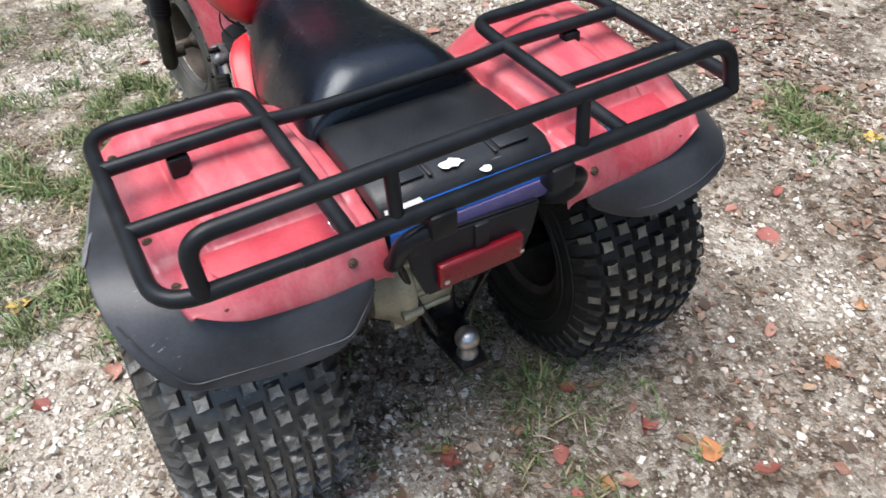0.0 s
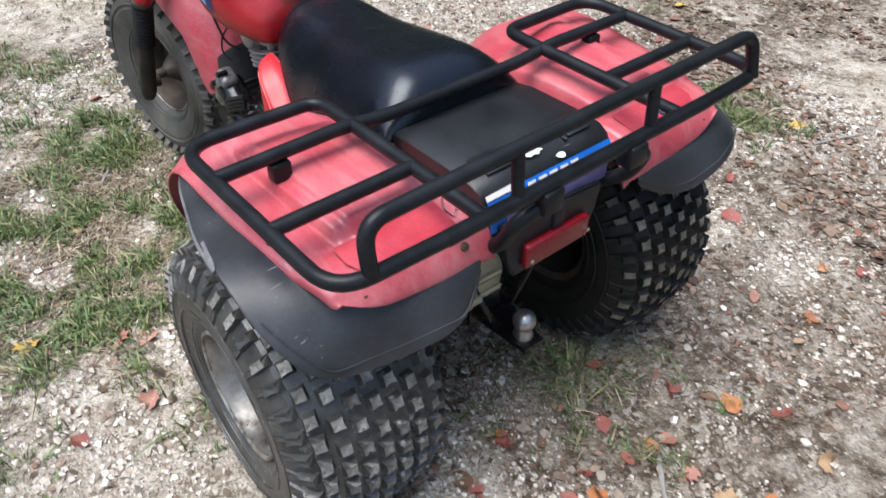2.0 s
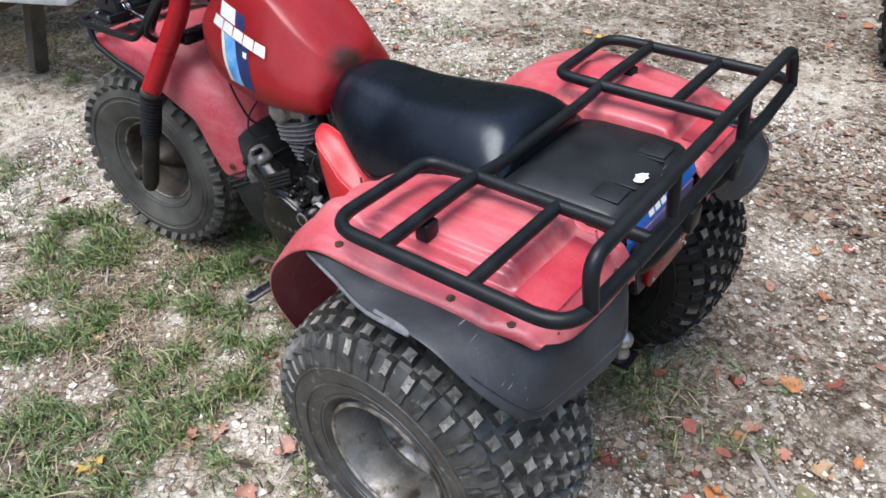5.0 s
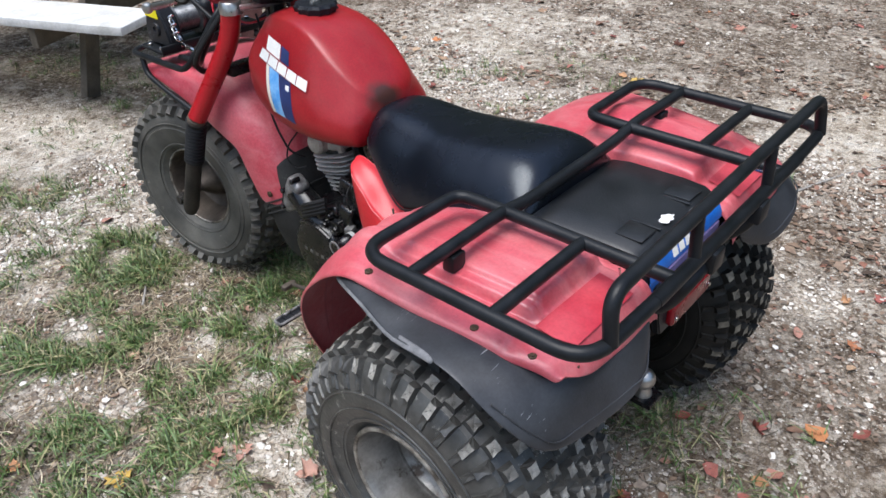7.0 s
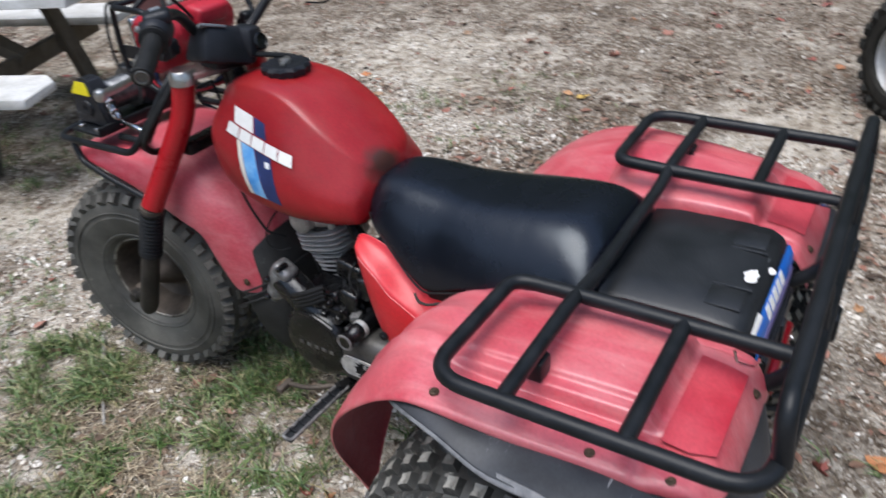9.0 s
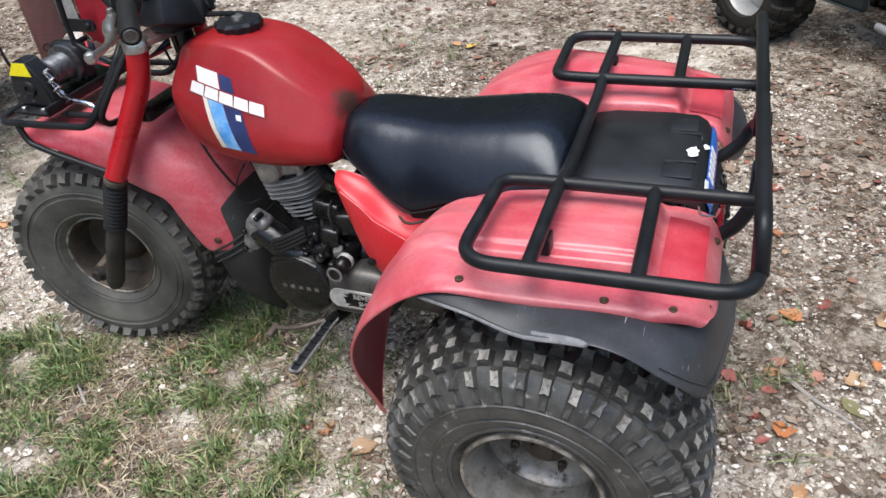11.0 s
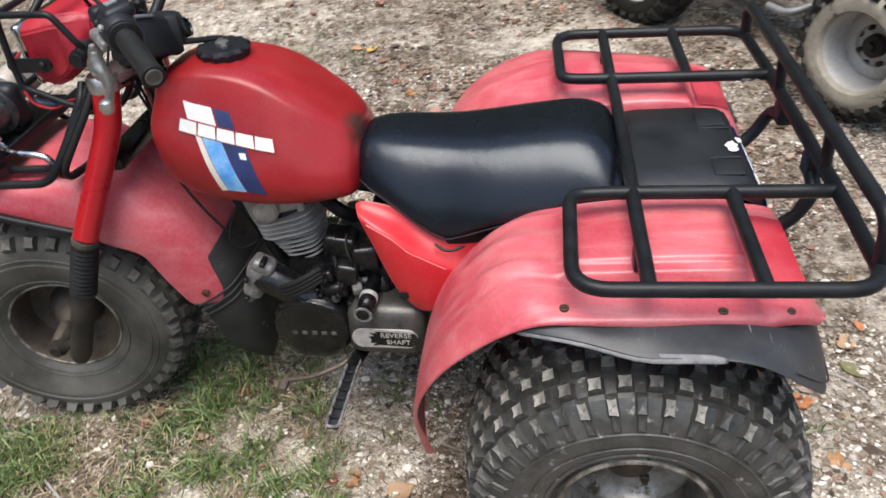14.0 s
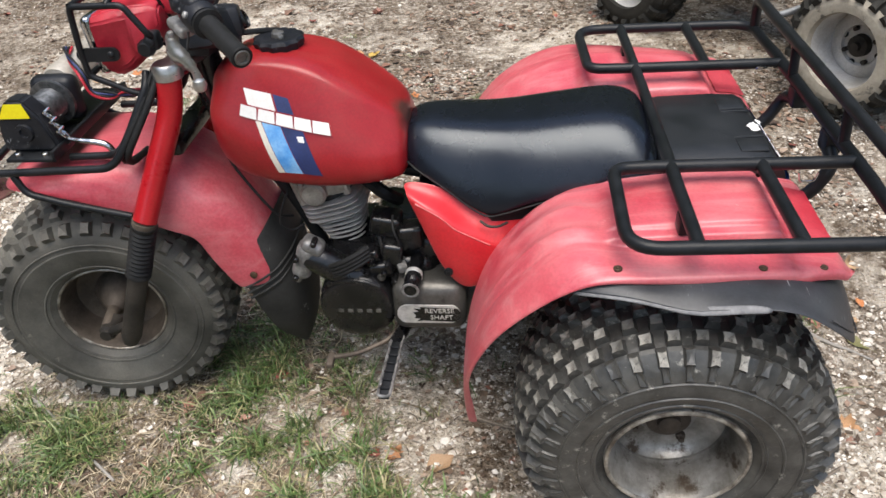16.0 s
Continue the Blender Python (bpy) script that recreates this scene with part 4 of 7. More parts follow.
def rear_wheel(side):
    at = (0.40 * side, 0.055, 0.290)
    s = side
    bm = bmesh.new()
    prof = [(0.130, 0.137), (0.137, 0.136), (0.139, 0.131), (0.134, 0.126), (0.120, 0.122), (0.098, 0.117), (0.060, 0.112), (0.055, 0.114), (0.047, 0.112), (0.032, 0.104), (0.020, 0.085),
            (0.018, 0.060), (0.026, 0.056), (0.028, 0.046), (0.028, 0.02), (0.028, 0.001)]
    add_lathe(bm, [(a * s, r) for a, r in prof], at, "x", 48, cap=False)
    add_lathe(bm, [(a * -s, r) for a, r in ((0.13, 0.135), (0.12, 0.12), (0.0, 0.115), (-0.05, 0.11))], at, "x", 40, cap=False)
    # right wheel: the darker rim colour stands in for the shade there
    wheel = part("wheel", bm, RIM if side < 0 else RUSTY, trike, "dull dented steel wheel with rust stains")
    bm = bmesh.new()
    ring = [Vector((at[0] + 0.137 * s, at[1] + 0.132 * math.cos(k * math.pi / 24), at[2] + 0.132 * math.sin(k * math.pi / 24))) for k in range(48)]
    add_tube(bm, ring, 0.0045, 8, 0, closed=True)
    part("rim_lip", bm, RIM_EDGE, wheel, "worn rusty rim lip")
    # right tyre takes the rubber with shade coloured in
    tyre(at, REAR_HALF, REAR_ROWS, 39, 0.015, [RUBBER, KNOB, KNOB_ONE] if side < 0 else [SHADED_RUBBER, CLAY_KNOB, CLAY_KNOB], trike, "knobbly black balloon rear tyre with worn grey tread blocks", 300 if side < 0 else 0, 3 + side, ((0.188, 0.1545), (0.222, 0.1535), (0.160, 0.1445)))
    bm = bmesh.new()
    add_lathe(bm, [(0.014 * s, 0.046), (0.038 * s, 0.044), (0.041 * s, 0.040), (0.041 * s, 0.024), (0.052 * s, 0.022), (0.054 * s, 0.018), (0.054 * s, 0.001)], at, "x", 24)
    part("hub", bm, RUSTY, wheel)
    for k in range(4):
        an = math.pi / 4 + k * math.pi / 2 + 0.3
        bm = bmesh.new()
        add_lathe(bm, [(0.014 * s, 0.010), (0.028 * s, 0.010), (0.030 * s, 0.007), (0.038 * s, 0.006), (0.038 * s, 0.001)], (at[0], at[1] + 0.070 * math.cos(an), at[2] + 0.070 * math.sin(an)), "x", 6)
        part("wheel_nut", bm, RUSTY, wheel)
    return wheel


def front_wheel():
    at = (0.0, 1.33, 0.306)
    bm = bmesh.new()
    for s in (1, -1):
        prof = [(0.099, 0.146), (0.105, 0.144), (0.106, 0.139), (0.101, 0.134), (0.090, 0.130), (0.060, 0.125), (0.030, 0.120), (0.022, 0.108), (0.020, 0.07), (0.020, 0.001)]
        add_lathe(bm, [(a * s, r) for a, r in prof], at, "x", 48, cap=False)
    wheel = part("wheel", bm, RUSTY, trike, "rusty steel front wheel caked with dirt")
    for s in (1, -1):
        bm = bmesh.new()
        ring = [Vector((0.104 * s, at[1] + 0.141 * math.cos(k * math.pi / 24), at[2] + 0.141 * math.sin(k * math.pi / 24))) for k in range(48)]
        add_tube(bm, ring, 0.004, 8, 0, closed=True)
        part("rim_lip", bm, RIM_EDGE, wheel)
    tyre(at, FRONT_HALF, FRONT_ROWS, 36, 0.014, [DUSTY, DUSTY_KNOB, DUSTY_KNOB], trike, "dusty grey-black front balloon tyre with smooth sidewall", 0, 9, ((0.246, 0.1370), (0.168, 0.1235)))
    bm = bmesh.new()
    add_lathe(bm, [(-0.165, 0.013), (-0.16, 0.016), (-0.10, 0.017), (-0.075, 0.040), (-0.03, 0.070), (0.03, 0.070), (0.075, 0.040), (0.10, 0.017), (0.165, 0.013)], at, "x", 28)
    part("brake_drum_hub", bm, RUSTY, wheel)
    return wheel


rear_wheel(-1)
rear_wheel(1)
front_wheel()


# rear fenders: rows run from the rear lip over the flat top and down the front of the wheel
def fender_rows(side):
    rows = []
    # y, base z, inner x, outer x, raise of the pressed panel
    table = [(-0.223, 0.632, 0.165, 0.444, 0.0), (-0.217, 0.650, 0.165, 0.449, 0.0), (-0.198, 0.678, 0.163, 0.454, 0.0), (-0.186, 0.687, 0.162, 0.458, 0.004),
             (-0.135, 0.692, 0.160, 0.470, 0.005), (-0.124, 0.6895, 0.160, 0.4735, 0.004), (-0.114, 0.691, 0.160, 0.475, 0.008), (-0.106, 0.696, 0.160, 0.476, 0.022), (-0.098, 0.697, 0.160, 0.477, 0.025), (-0.070, 0.698, 0.160, 0.480, 0.026),
             (0.02, 0.700, 0.160, 0.487, 0.025), (0.14, 0.698, 0.162, 0.490, 0.026), (0.170, 0.697, 0.163, 0.490, 0.025), (0.180, 0.696, 0.163, 0.490, 0.022), (0.192, 0.695, 0.164, 0.490, 0.009), (0.202, 0.694, 0.164, 0.490, 0.006),
             (0.235, 0.686, 0.166, 0.489, 0.006), (0.285, 0.658, 0.170, 0.485, 0.006), (0.340, 0.610, 0.176, 0.479, 0.006), (0.398, 0.545, 0.184, 0.468, 0.006),
             (0.437, 0.460, 0.196, 0.448, 0.005), (0.459, 0.370, 0.222, 0.415, 0.003), (0.464, 0.280, 0.275, 0.378, 0.0), (0.462, 0.212, 0.312, 0.352, 0.0), (0.458, 0.160, 0.328, 0.334, 0.0)]
    for y, z, xi, xo, up in table:
        w = xo - xi
        front = max(0.0, (y - 0.19) / 0.27)
        ny, nz = (math.sin(min(1, front) * 1.45), math.cos(min(1, front) * 1.45)) if y > 0.19 else (0, 1)
        cols = [(-0.02, -0.075), (-0.01, -0.03), (0.0, -0.004), (0.04, 0.0), (0.062, -up * 0.15), (0.076, -up * 0.1), (0.092, up * 0.92), (0.11, up), (0.16, up * 1.02), (0.20, up * 1.02), (0.25, up * 1.03), (0.30, up * 1.03), (0.35, up * 1.04), (0.40, up * 1.04), (0.45, up * 1.04), (0.50, up * 1.03), (0.55, up * 1.03), (0.59, up * 1.02), (0.622, up), (0.634, up * 0.95), (0.648, up * 0.66), (0.665, up * 0.62), (0.70, up * 0.62), (0.715, up * 0.56), (0.733, -up * 0.12), (0.750, -up * 0.20), (0.775, 0.0), (0.88, -0.001), (0.96, -0.002), (0.99, -0.005), (1.0, -0.010), (1.0, -0.020)]
        row = []
        ahead = max(0.0, min(1.0, (y - 0.08) / 0.16))
        for f, h in cols:
            # towards the front the panel flattens and falls away to the seat; the right fender is sprung up at its front outer side
            h = h * (1 - 0.6 * ahead * (up > 0)) if f >= 0 else h * (0.2 + 0.8 * ahead) * max(0.05, 1 - 1.5 * front)
            py, pz = y + h * ny, z + h * nz - (0.034 if side > 0 else 0.020) * ahead * max(0.0, 1 - f / 0.5) * nz
            if side < 0 and 0 <= f < 0.97:
                # the front of the left one is crumpled into shallow ridges
                crest = float(np.interp(y, (0.15, 0.20, 0.235, 0.285, 0.340, 0.388, 0.422, 0.445), (0, 0.010, 0.028, 0.040, 0.036, 0.020, 0.008, 0)))
                pz += crest * (min(1.0, 0.4 + f / 0.5) * min(1.0, (1 - f) / 0.22) + 0.34 * (0.62 - abs(math.sin(f * 13 + y * 4))))
            if y < -0.21:
                # the rear lip hangs lower at its inner end
                end = max(0.0, (f - 0.72) / 0.28) ** 2
                pz += (0.012 * max(f, 0.0) + 0.022 * max(f, 0.0) ** 3 - 0.012 + 0.020 * end - (h if f > 0.9 else 0.0)) * (1.0 if y < -0.22 else 0.5)
                py += 0.010 * end
            if side > 0:
                lift = max(0.0, min(1.0, (f - 0.05) / 0.6))
                py += 0.05 * lift * max(0.0, min(1.0, (y - 0.2) / 0.14))
                pz += lift * min(0.042, 0.085 * max(0.0, y + 0.2))
            row.append((xi + w * f, py, pz))
        rows.append(row)
    return rows


def rear_fender(side):
    bm = bmesh.new()
    add_sheet(bm, [[(x * side, y, z) for x, y, z in row] for row in fender_rows(side)])
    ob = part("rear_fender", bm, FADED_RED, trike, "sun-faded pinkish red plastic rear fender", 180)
    soften(ob, 2, 0.003)
    # darker strip of unfaded plastic across the back
    bm = bmesh.new()
    cols = [0.215, 0.26, 0.31, 0.36, 0.405]
    strip = [[((x - (0.018 if k == 0 and j > 2 else 0)) * side, y, z + (0.085 * (y + 0.2) * min(1, (x - 0.17) / 0.19) + 0.001 if side > 0 else 0)) for j, x in enumerate(cols)] for k, (y, z) in enumerate(((-0.196, 0.6880), (-0.165, 0.6965), (-0.128, 0.7010)))]
    add_sheet(bm, strip)
    part("unfaded_strip", bm, STRIP_RED, ob, "darker unfaded red strip")
    for x, y, z in ((-0.468, 0.181, 0.703), (-0.466, -0.055, 0.700), (-0.452, -0.157, 0.690), (-0.404, -0.209, 0.664), (-0.217, -0.212, 0.664)):
        bm = bmesh.new()
        n = Vector((0, -0.55, 0.85)) if y < -0.2 else Vector((0, 0, 1))
        turn = n.to_track_quat("Z", "Y").to_matrix().to_4x4()
        add_lathe(bm, [(-0.006, 0.0075), (-0.0015, 0.0075), (-0.0008, 0.0066), (-0.0008, 0.0044), (0.001, 0.0040), (0.0015, 0.0027), (0.0015, 0.0005)], (x * -side, y, z), turn=turn, seg=14)
        part("fender_bolt", bm, RUST_BOLT, ob)
    # rubbery skirt under the edge
    up = [(0.466, 0.262, 0.655), (0.474, 0.18, 0.678), (0.474, 0.06, 0.684), (0.468, -0.06, 0.684), (0.452, -0.15, 0.672), (0.425, -0.195, 0.650), (0.38, -0.212, 0.640), (0.29, -0.214, 0.636), (0.21, -0.214, 0.636), (0.178, -0.212, 0.636)]
    low = [(0.488, 0.262, 0.648), (0.515, 0.16, 0.660), (0.546, 0.05, 0.653), (0.560, -0.06, 0.640), (0.558, -0.175, 0.608), (0.520, -0.240, 0.588), (0.430, -0.264, 0.572), (0.340, -0.262, 0.556), (0.285, -0.245, 0.556), (0.205, -0.222, 0.600)]
    if side < 0:
        # the lower edge of this one is bent and curled
        up = [(0.464, 0.262, 0.664), (0.474, 0.20, 0.680), (0.474, 0.15, 0.682), (0.474, 0.10, 0.683), (0.473, 0.05, 0.684), (0.471, 0.0, 0.684), (0.468, -0.05, 0.684), (0.462, -0.10, 0.680), (0.452, -0.15, 0.672)] + up[5:]
        low = [(0.476, 0.262, 0.658), (0.502, 0.20, 0.671), (0.515, 0.15, 0.672), (0.530, 0.10, 0.666), (0.540, 0.055, 0.662), (0.550, 0.0, 0.679), (0.557, -0.05, 0.684), (0.558, -0.10, 0.676), (0.555, -0.150, 0.640), (0.530, -0.194, 0.594), (0.497, -0.232, 0.552), (0.350, -0.252, 0.548), (0.255, -0.264, 0.549), (0.196, -0.228, 0.600)]
    rows = []
    for f in (0.0, 0.33, 0.66, 0.92, 1.0):
        row = []
        for a, b in zip(up, low):
            p = Vector(a).lerp(Vector(b), f)
            p.z += (0.014 if side > 0 or b[1] < -0.2 else 0.004) * math.sin(math.pi * f) - (0.006 if f > 0.95 and (side > 0 or b[1] < -0.2) else 0)
            row.append((p.x * side, p.y, p.z))
        rows.append(row)
    bm = bmesh.new()
    add_sheet(bm, rows)
    flap = part("fender_skirt", bm, FLAP_BLACK, ob, "scratched dark grey plastic fender skirt", 180)
    soften(flap, 2, 0.003)
    if side < 0:
        bm = bmesh.new()
        edge = list(zip(low[:7], (0.008, 0.027, 0.023, 0.016, 0.010, 0.008, 0.005)))
        add_sheet(bm, [[(-x - (o if o > 0 else -wide), y, z - d + (0.004 if o < 0 else 0)) for (x, y, z), wide in edge] for o, d in ((-1, -0.001), (0.002, 0.001), (0.004, 0.005))])
        soften(part("bent_edge", bm, WORN_EDGE, flap, "pale worn bent edge", 180), 1, 0.002)
    bm = bmesh.new()
    bead = [Vector(a).lerp(Vector(b), 0.88) + Vector((0, 0, 0.006)) for a, b in zip(up[-6:], low[-6:])]
    add_tube(bm, [(p.x * side, p.y, p.z) for p in bead], 0.0016, 6, 0.02)
    part("skirt_bead", bm, FLAP_BLACK, flap)


rear_fender(-1)
rear_fender(1)

# centre lid between the fenders
bm = bmesh.new()
rows = []
for y, z, w in ((0.066, 0.690, 0.150), (0.062, 0.712, 0.154), (0.02, 0.719, 0.156), (-0.10, 0.721, 0.157), (-0.148, 0.718, 0.157), (-0.168, 0.708, 0.155), (-0.180, 0.690, 0.153), (-0.186, 0.668, 0.150)):
    rows.append([(-w, y, z - 0.030), (-w, y, z - 0.005), (-w + 0.006, y, z), (-w * 0.5, y, z + 0.001), (0, y, z + 0.0015), (w * 0.5, y, z + 0.001), (w - 0.006, y, z), (w, y, z - 0.005), (w, y, z - 0.030)])
add_sheet(bm, rows)
lid = part("storage_lid", bm, LID_BLACK, trike, "scuffed black plastic storage box lid", 50)
for x in (-0.095, 0.095):
    bm = bmesh.new()
    add_box(bm, (x, -0.125, 0.7215), (0.055, 0.055, 0.004), 0.002)
    part("lid_pad", bm, LID_BLACK, lid)
    bm = bmesh.new()
    add_box(bm, (x * 0.62, -0.128, 0.7216), (0.008, 0.060, 0.004), 0.002)
    part("lid_rib", bm, LID_BLACK, lid)
rng = random.Random(3)
for cx, cy, z, s in ((-0.018, -0.148, 0.7225, 0.021), (0.030, -0.171, 0.7085, 0.010)):
    bm = bmesh.new()
    ring = [(cx + s * rng.uniform(0.65, 1.2) * math.cos(k * 0.45), cy + s * 0.62 * rng.uniform(0.6, 1.2) * math.sin(k * 0.45), z - (0.35 * (-s * 0.62 * math.sin(k * 0.45)) if cy < -0.16 else 0.0)) for k in range(14)]
    bm.faces.new([bm.verts.new(p) for p in ring])
    part("paint_chip", bm, CHIP, lid, "white bare patch where paint flaked off")
bm = bmesh.new()
grid = [[(x, y, z) for x in (-0.150, -0.08, 0.0, 0.08, 0.150)] for y, z in ((-0.1785, 0.7045), (-0.1840, 0.6960), (-0.1895, 0.6840), (-0.1915, 0.671))]
add_sheet(bm, grid)
sticker = part("tail_sticker", bm, STICKER_BLUE, trike, "bright blue tail sticker with white block marks")
for k in range(5):
    bm = bmesh.new()
    x = -0.052 + k * 0.026
    add_plate(bm, [(x - 0.009, -0.1908, 0.6810), (x + 0.009, -0.1908, 0.6810), (x + 0.011, -0.1815, 0.7000), (x - 0.007, -0.1815, 0.7000)], (0, -0.0012, 0.0010))
    part("white_mark", bm, WHITE, sticker)
bm = bmesh.new()
add_plate(bm, [(-0.150, -0.1905, 0.640), (-0.116, -0.1905, 0.640), (-0.112, -0.1905, 0.671), (-0.150, -0.1905, 0.671)], (0, -0.0015, 0))
part("sticker_corner", bm, STICKER_BLUE, sticker)
bm = bmesh.new()
add_plate(bm, [(-0.15, -0.1815, 0.7010), (-0.085, -0.1815, 0.7010), (-0.09, -0.1755, 0.7095), (-0.15, -0.1765, 0.7085)], (0, -0.0015, 0.002))
part("white_edge", bm, CHIP, sticker)

# tail: violet tape, lamp housing and lens
bm = bmesh.new()
add_box(bm, (0.012, -0.189, 0.652), (0.25, 0.012, 0.034), 0.003)
part("tail_panel", bm, PURPLE, trike, "faded violet taped tail panel")
bm = bmesh.new()
add_plate(bm, [(-0.135, -0.188, 0.655), (0.115, -0.188, 0.640), (0.105, -0.188, 0.585), (0.082, -0.188, 0.528), (-0.100, -0.188, 0.528), (-0.118, -0.188, 0.580)], (0, -0.018, 0))
bmesh.ops.bevel(bm, geom=list(bm.edges), offset=0.004, segments=2, affect="EDGES")
lamp = part("tail_lamp", bm, BOX_BLACK, trike, "black tail lamp housing with red lens")
bm = bmesh.new()
add_box(bm, (-0.004, -0.212, 0.570), (0.160, 0.018, 0.050), 0.007, seg=3)
part("lens", bm, LENS, lamp, "red plastic lens")
for x in (-0.073, 0.070):
    bm = bmesh.new()
    add_lathe(bm, [(0.0, 0.005), (-0.003, 0.005), (-0.004, 0.003), (-0.004, 0.0005)], (x, -0.2205, 0.562), "y", 10)
    part("lens_screw", bm, CHROME, lamp)
bm = bmesh.new()
add_box(bm, (0.0, -0.206, 0.618), (0.026, 0.012, 0.05), 0.003)
part("lamp_strap", bm, BOX_BLACK, lamp)


# rear carrier
R = 0.0122
bm = bmesh.new()
z = 0.762
add_tube(bm, [(-0.28, -0.268, z), (-0.480, -0.262, z), (-0.483, 0.178, z), (-0.231, 0.172, z), (-0.227, 0.10, z), (-0.227, -0.268, z)], R, 12, 0.06, n=7)
rack = part("rear_rack", bm, RACK_BLACK, trike, "black tubular steel rear carrier rack", 60)
bm = bmesh.new()
add_tube(bm, [(0.28, -0.268, z), (0.480, -0.262, z), (0.483, 0.178, z), (0.231, 0.172, z), (0.227, 0.10, z), (0.227, -0.268, z)], R, 12, 0.06, n=7)
part("side_loop", bm, RACK_BLACK, rack, smooth=60)
bm = bmesh.new()
add_tube(bm, [(-0.30, -0.268, z), (0.30, -0.268, z)], R * 1.05, 12, 0)
part("rear_bar", bm, RACK_BLACK, rack, smooth=60)
bm = bmesh.new()
add_tube(bm, [(-0.481, 0.066, z), (-0.25, 0.066, z + 0.002), (-0.16, 0.062, z - 0.006), (0.16, 0.062, z - 0.006), (0.25, 0.066, z + 0.002), (0.481, 0.066, z)], R, 12, 0.03)
part("front_cross_bar", bm, RACK_BLACK, rack, smooth=60)
for s in (-1, 1):
    bm = bmesh.new()
    add_tube(bm, [(s * 0.481, -0.098, z), (s * 0.229, -0.098, z)], R, 12, 0)
    part("cross_bar", bm, RACK_BLACK, rack, smooth=60)
    bm = bmesh.new()
    add_box(bm, (s * 0.372, 0.064, 0.734), (0.034, 0.026, 0.034), 0.004)
    part("rack_foot", bm, RACK_BLACK, rack)
    bm = bmesh.new()
    x = -0.162 if s < 0 else 0.144
    add_tube(bm, [(x, -0.266, z), (x, -0.260, 0.846)], 0.0105, 10, 0)
    part("hoop_post", bm, RACK_BLACK, rack, smooth=60)
    bm = bmesh.new()
    add_box(bm, (s * 0.100, -0.270, 0.738), (0.042, 0.034, 0.042), 0.005)
    add_lathe(bm, [(0.0, 0.007), (0.010, 0.007), (0.011, 0.004), (0.011, 0.0005)], (s * 0.100, -0.272, 0.759), "z", 8)
    part("rack_clamp", bm, RACK_BLACK, rack)
    bm = bmesh.new()
    add_tube(bm, [(s * 0.135, -0.12, 0.60), (s * 0.150, -0.185, 0.615), (s * 0.158, -0.235, 0.655), (s * 0.155, -0.262, 0.715), (s * 0.10, -0.266, 0.728)], 0.0135, 12, 0.05)
    part("rack_stay", bm, RACK_BLACK, rack, smooth=60)
bm = bmesh.new()
add_tube(bm, [(-0.426, -0.266, z), (-0.428, -0.258, 0.846), (0.428, -0.254, 0.848), (0.446, -0.264, z)], R, 12, 0.055, n=8)
part("rear_hoop", bm, RACK_BLACK, rack, smooth=60)
bm = bmesh.new()
add_tube(bm, [(-0.227, -0.17, 0.741), (-0.227, -0.175, 0.722), (-0.227, -0.20, 0.722), (-0.227, -0.205, 0.741)], 0.0022, 6, 0.006)
part("wire_loop", bm, CHROME, rack)
bm = bmesh.new()
add_box(bm, (0.227, -0.227, 0.757), (0.024, 0.040, 0.012), 0.004)
part("bare_weld_tab", bm, CHROME, rack, "bare silvery weld tab")


# the rear body sits a little askew on the frame
SKEW = pose(0, 0, 0, 0, 0, 1.3)
for ob in list(trike.children):
    if ob.name in ("rear_fender.001", "storage_lid", "tail_sticker", "tail_panel", "tail_lamp", "rear_rack", "wheel.001", "tyre.001"):
        ob.matrix_basis = SKEW @ ob.matrix_basis
    if ob.name == "rear_rack":
        ob.matrix_basis = pose(-0.003, 0, 0.003, 0, -0.4, 0) @ ob.matrix_basis
    if ob.name == "rear_fender":
        ob.matrix_basis = pose(0, 0, 0.003, 0, 0, 0.6) @ ob.matrix_basis
    if ob.name in ("wheel", "tyre"):
        ob.matrix_basis = pose(-0.005, -0.010, 0.010)
    if ob.name in ("wheel.002", "tyre.002"):
        ob.matrix_basis = pose(-0.035, 1.362, 0.316, 0, 0, 10) @ Matrix.Diagonal((1, 0.9, 0.9, 1)) @ pose(0, -1.33, -0.306)
lid.location.z += 0.006


# seat
def half_ring(y, pts):
    ring = [(x, y + dy, z) for x, dy, z in pts]
    return ring + [(-x, yy, zz) for x, yy, zz in reversed(ring) if x > 1e-6]


bm = bmesh.new()
rings = []
for y, w, top, low in ((0.592, 0.060, 0.740, 0.712), (0.582, 0.088, 0.760, 0.702), (0.555, 0.112, 0.774, 0.689), (0.50, 0.138, 0.774, 0.660), (0.44, 0.155, 0.770, 0.620), (0.405, 0.162, 0.769, 0.602),
                       (0.37, 0.166, 0.770, 0.614), (0.33, 0.168, 0.773, 0.634), (0.28, 0.170, 0.779, 0.648), (0.22, 0.171, 0.787, 0.656), (0.15, 0.170, 0.794, 0.676), (0.105, 0.172, 0.785, 0.686), (0.078, 0.172, 0.762, 0.688), (0.064, 0.168, 0.735, 0.690), (0.060, 0.160, 0.715, 0.692)):
    h = top - low
    rings.append(half_ring(y, [(0, 0, top + 0.002), (w * 0.34, 0, top), (w * 0.52, 0, top - h * 0.05), (w * 0.68, 0, top - h * 0.20), (w * 0.83, 0, top - h * 0.42), (w * 0.95, 0, top - h * 0.68), (w * 1.01, 0, top - h * 0.88), (w * 1.025, 0, low + 0.006), (w * 1.0, 0, low), (w * 0.8, 0, low + 0.004), (0, 0, low + 0.02)]))
add_loft(bm, rings)
add_box(bm, (0, 0.21, 0.678), (0.24, 0.30, 0.03), 0.01)
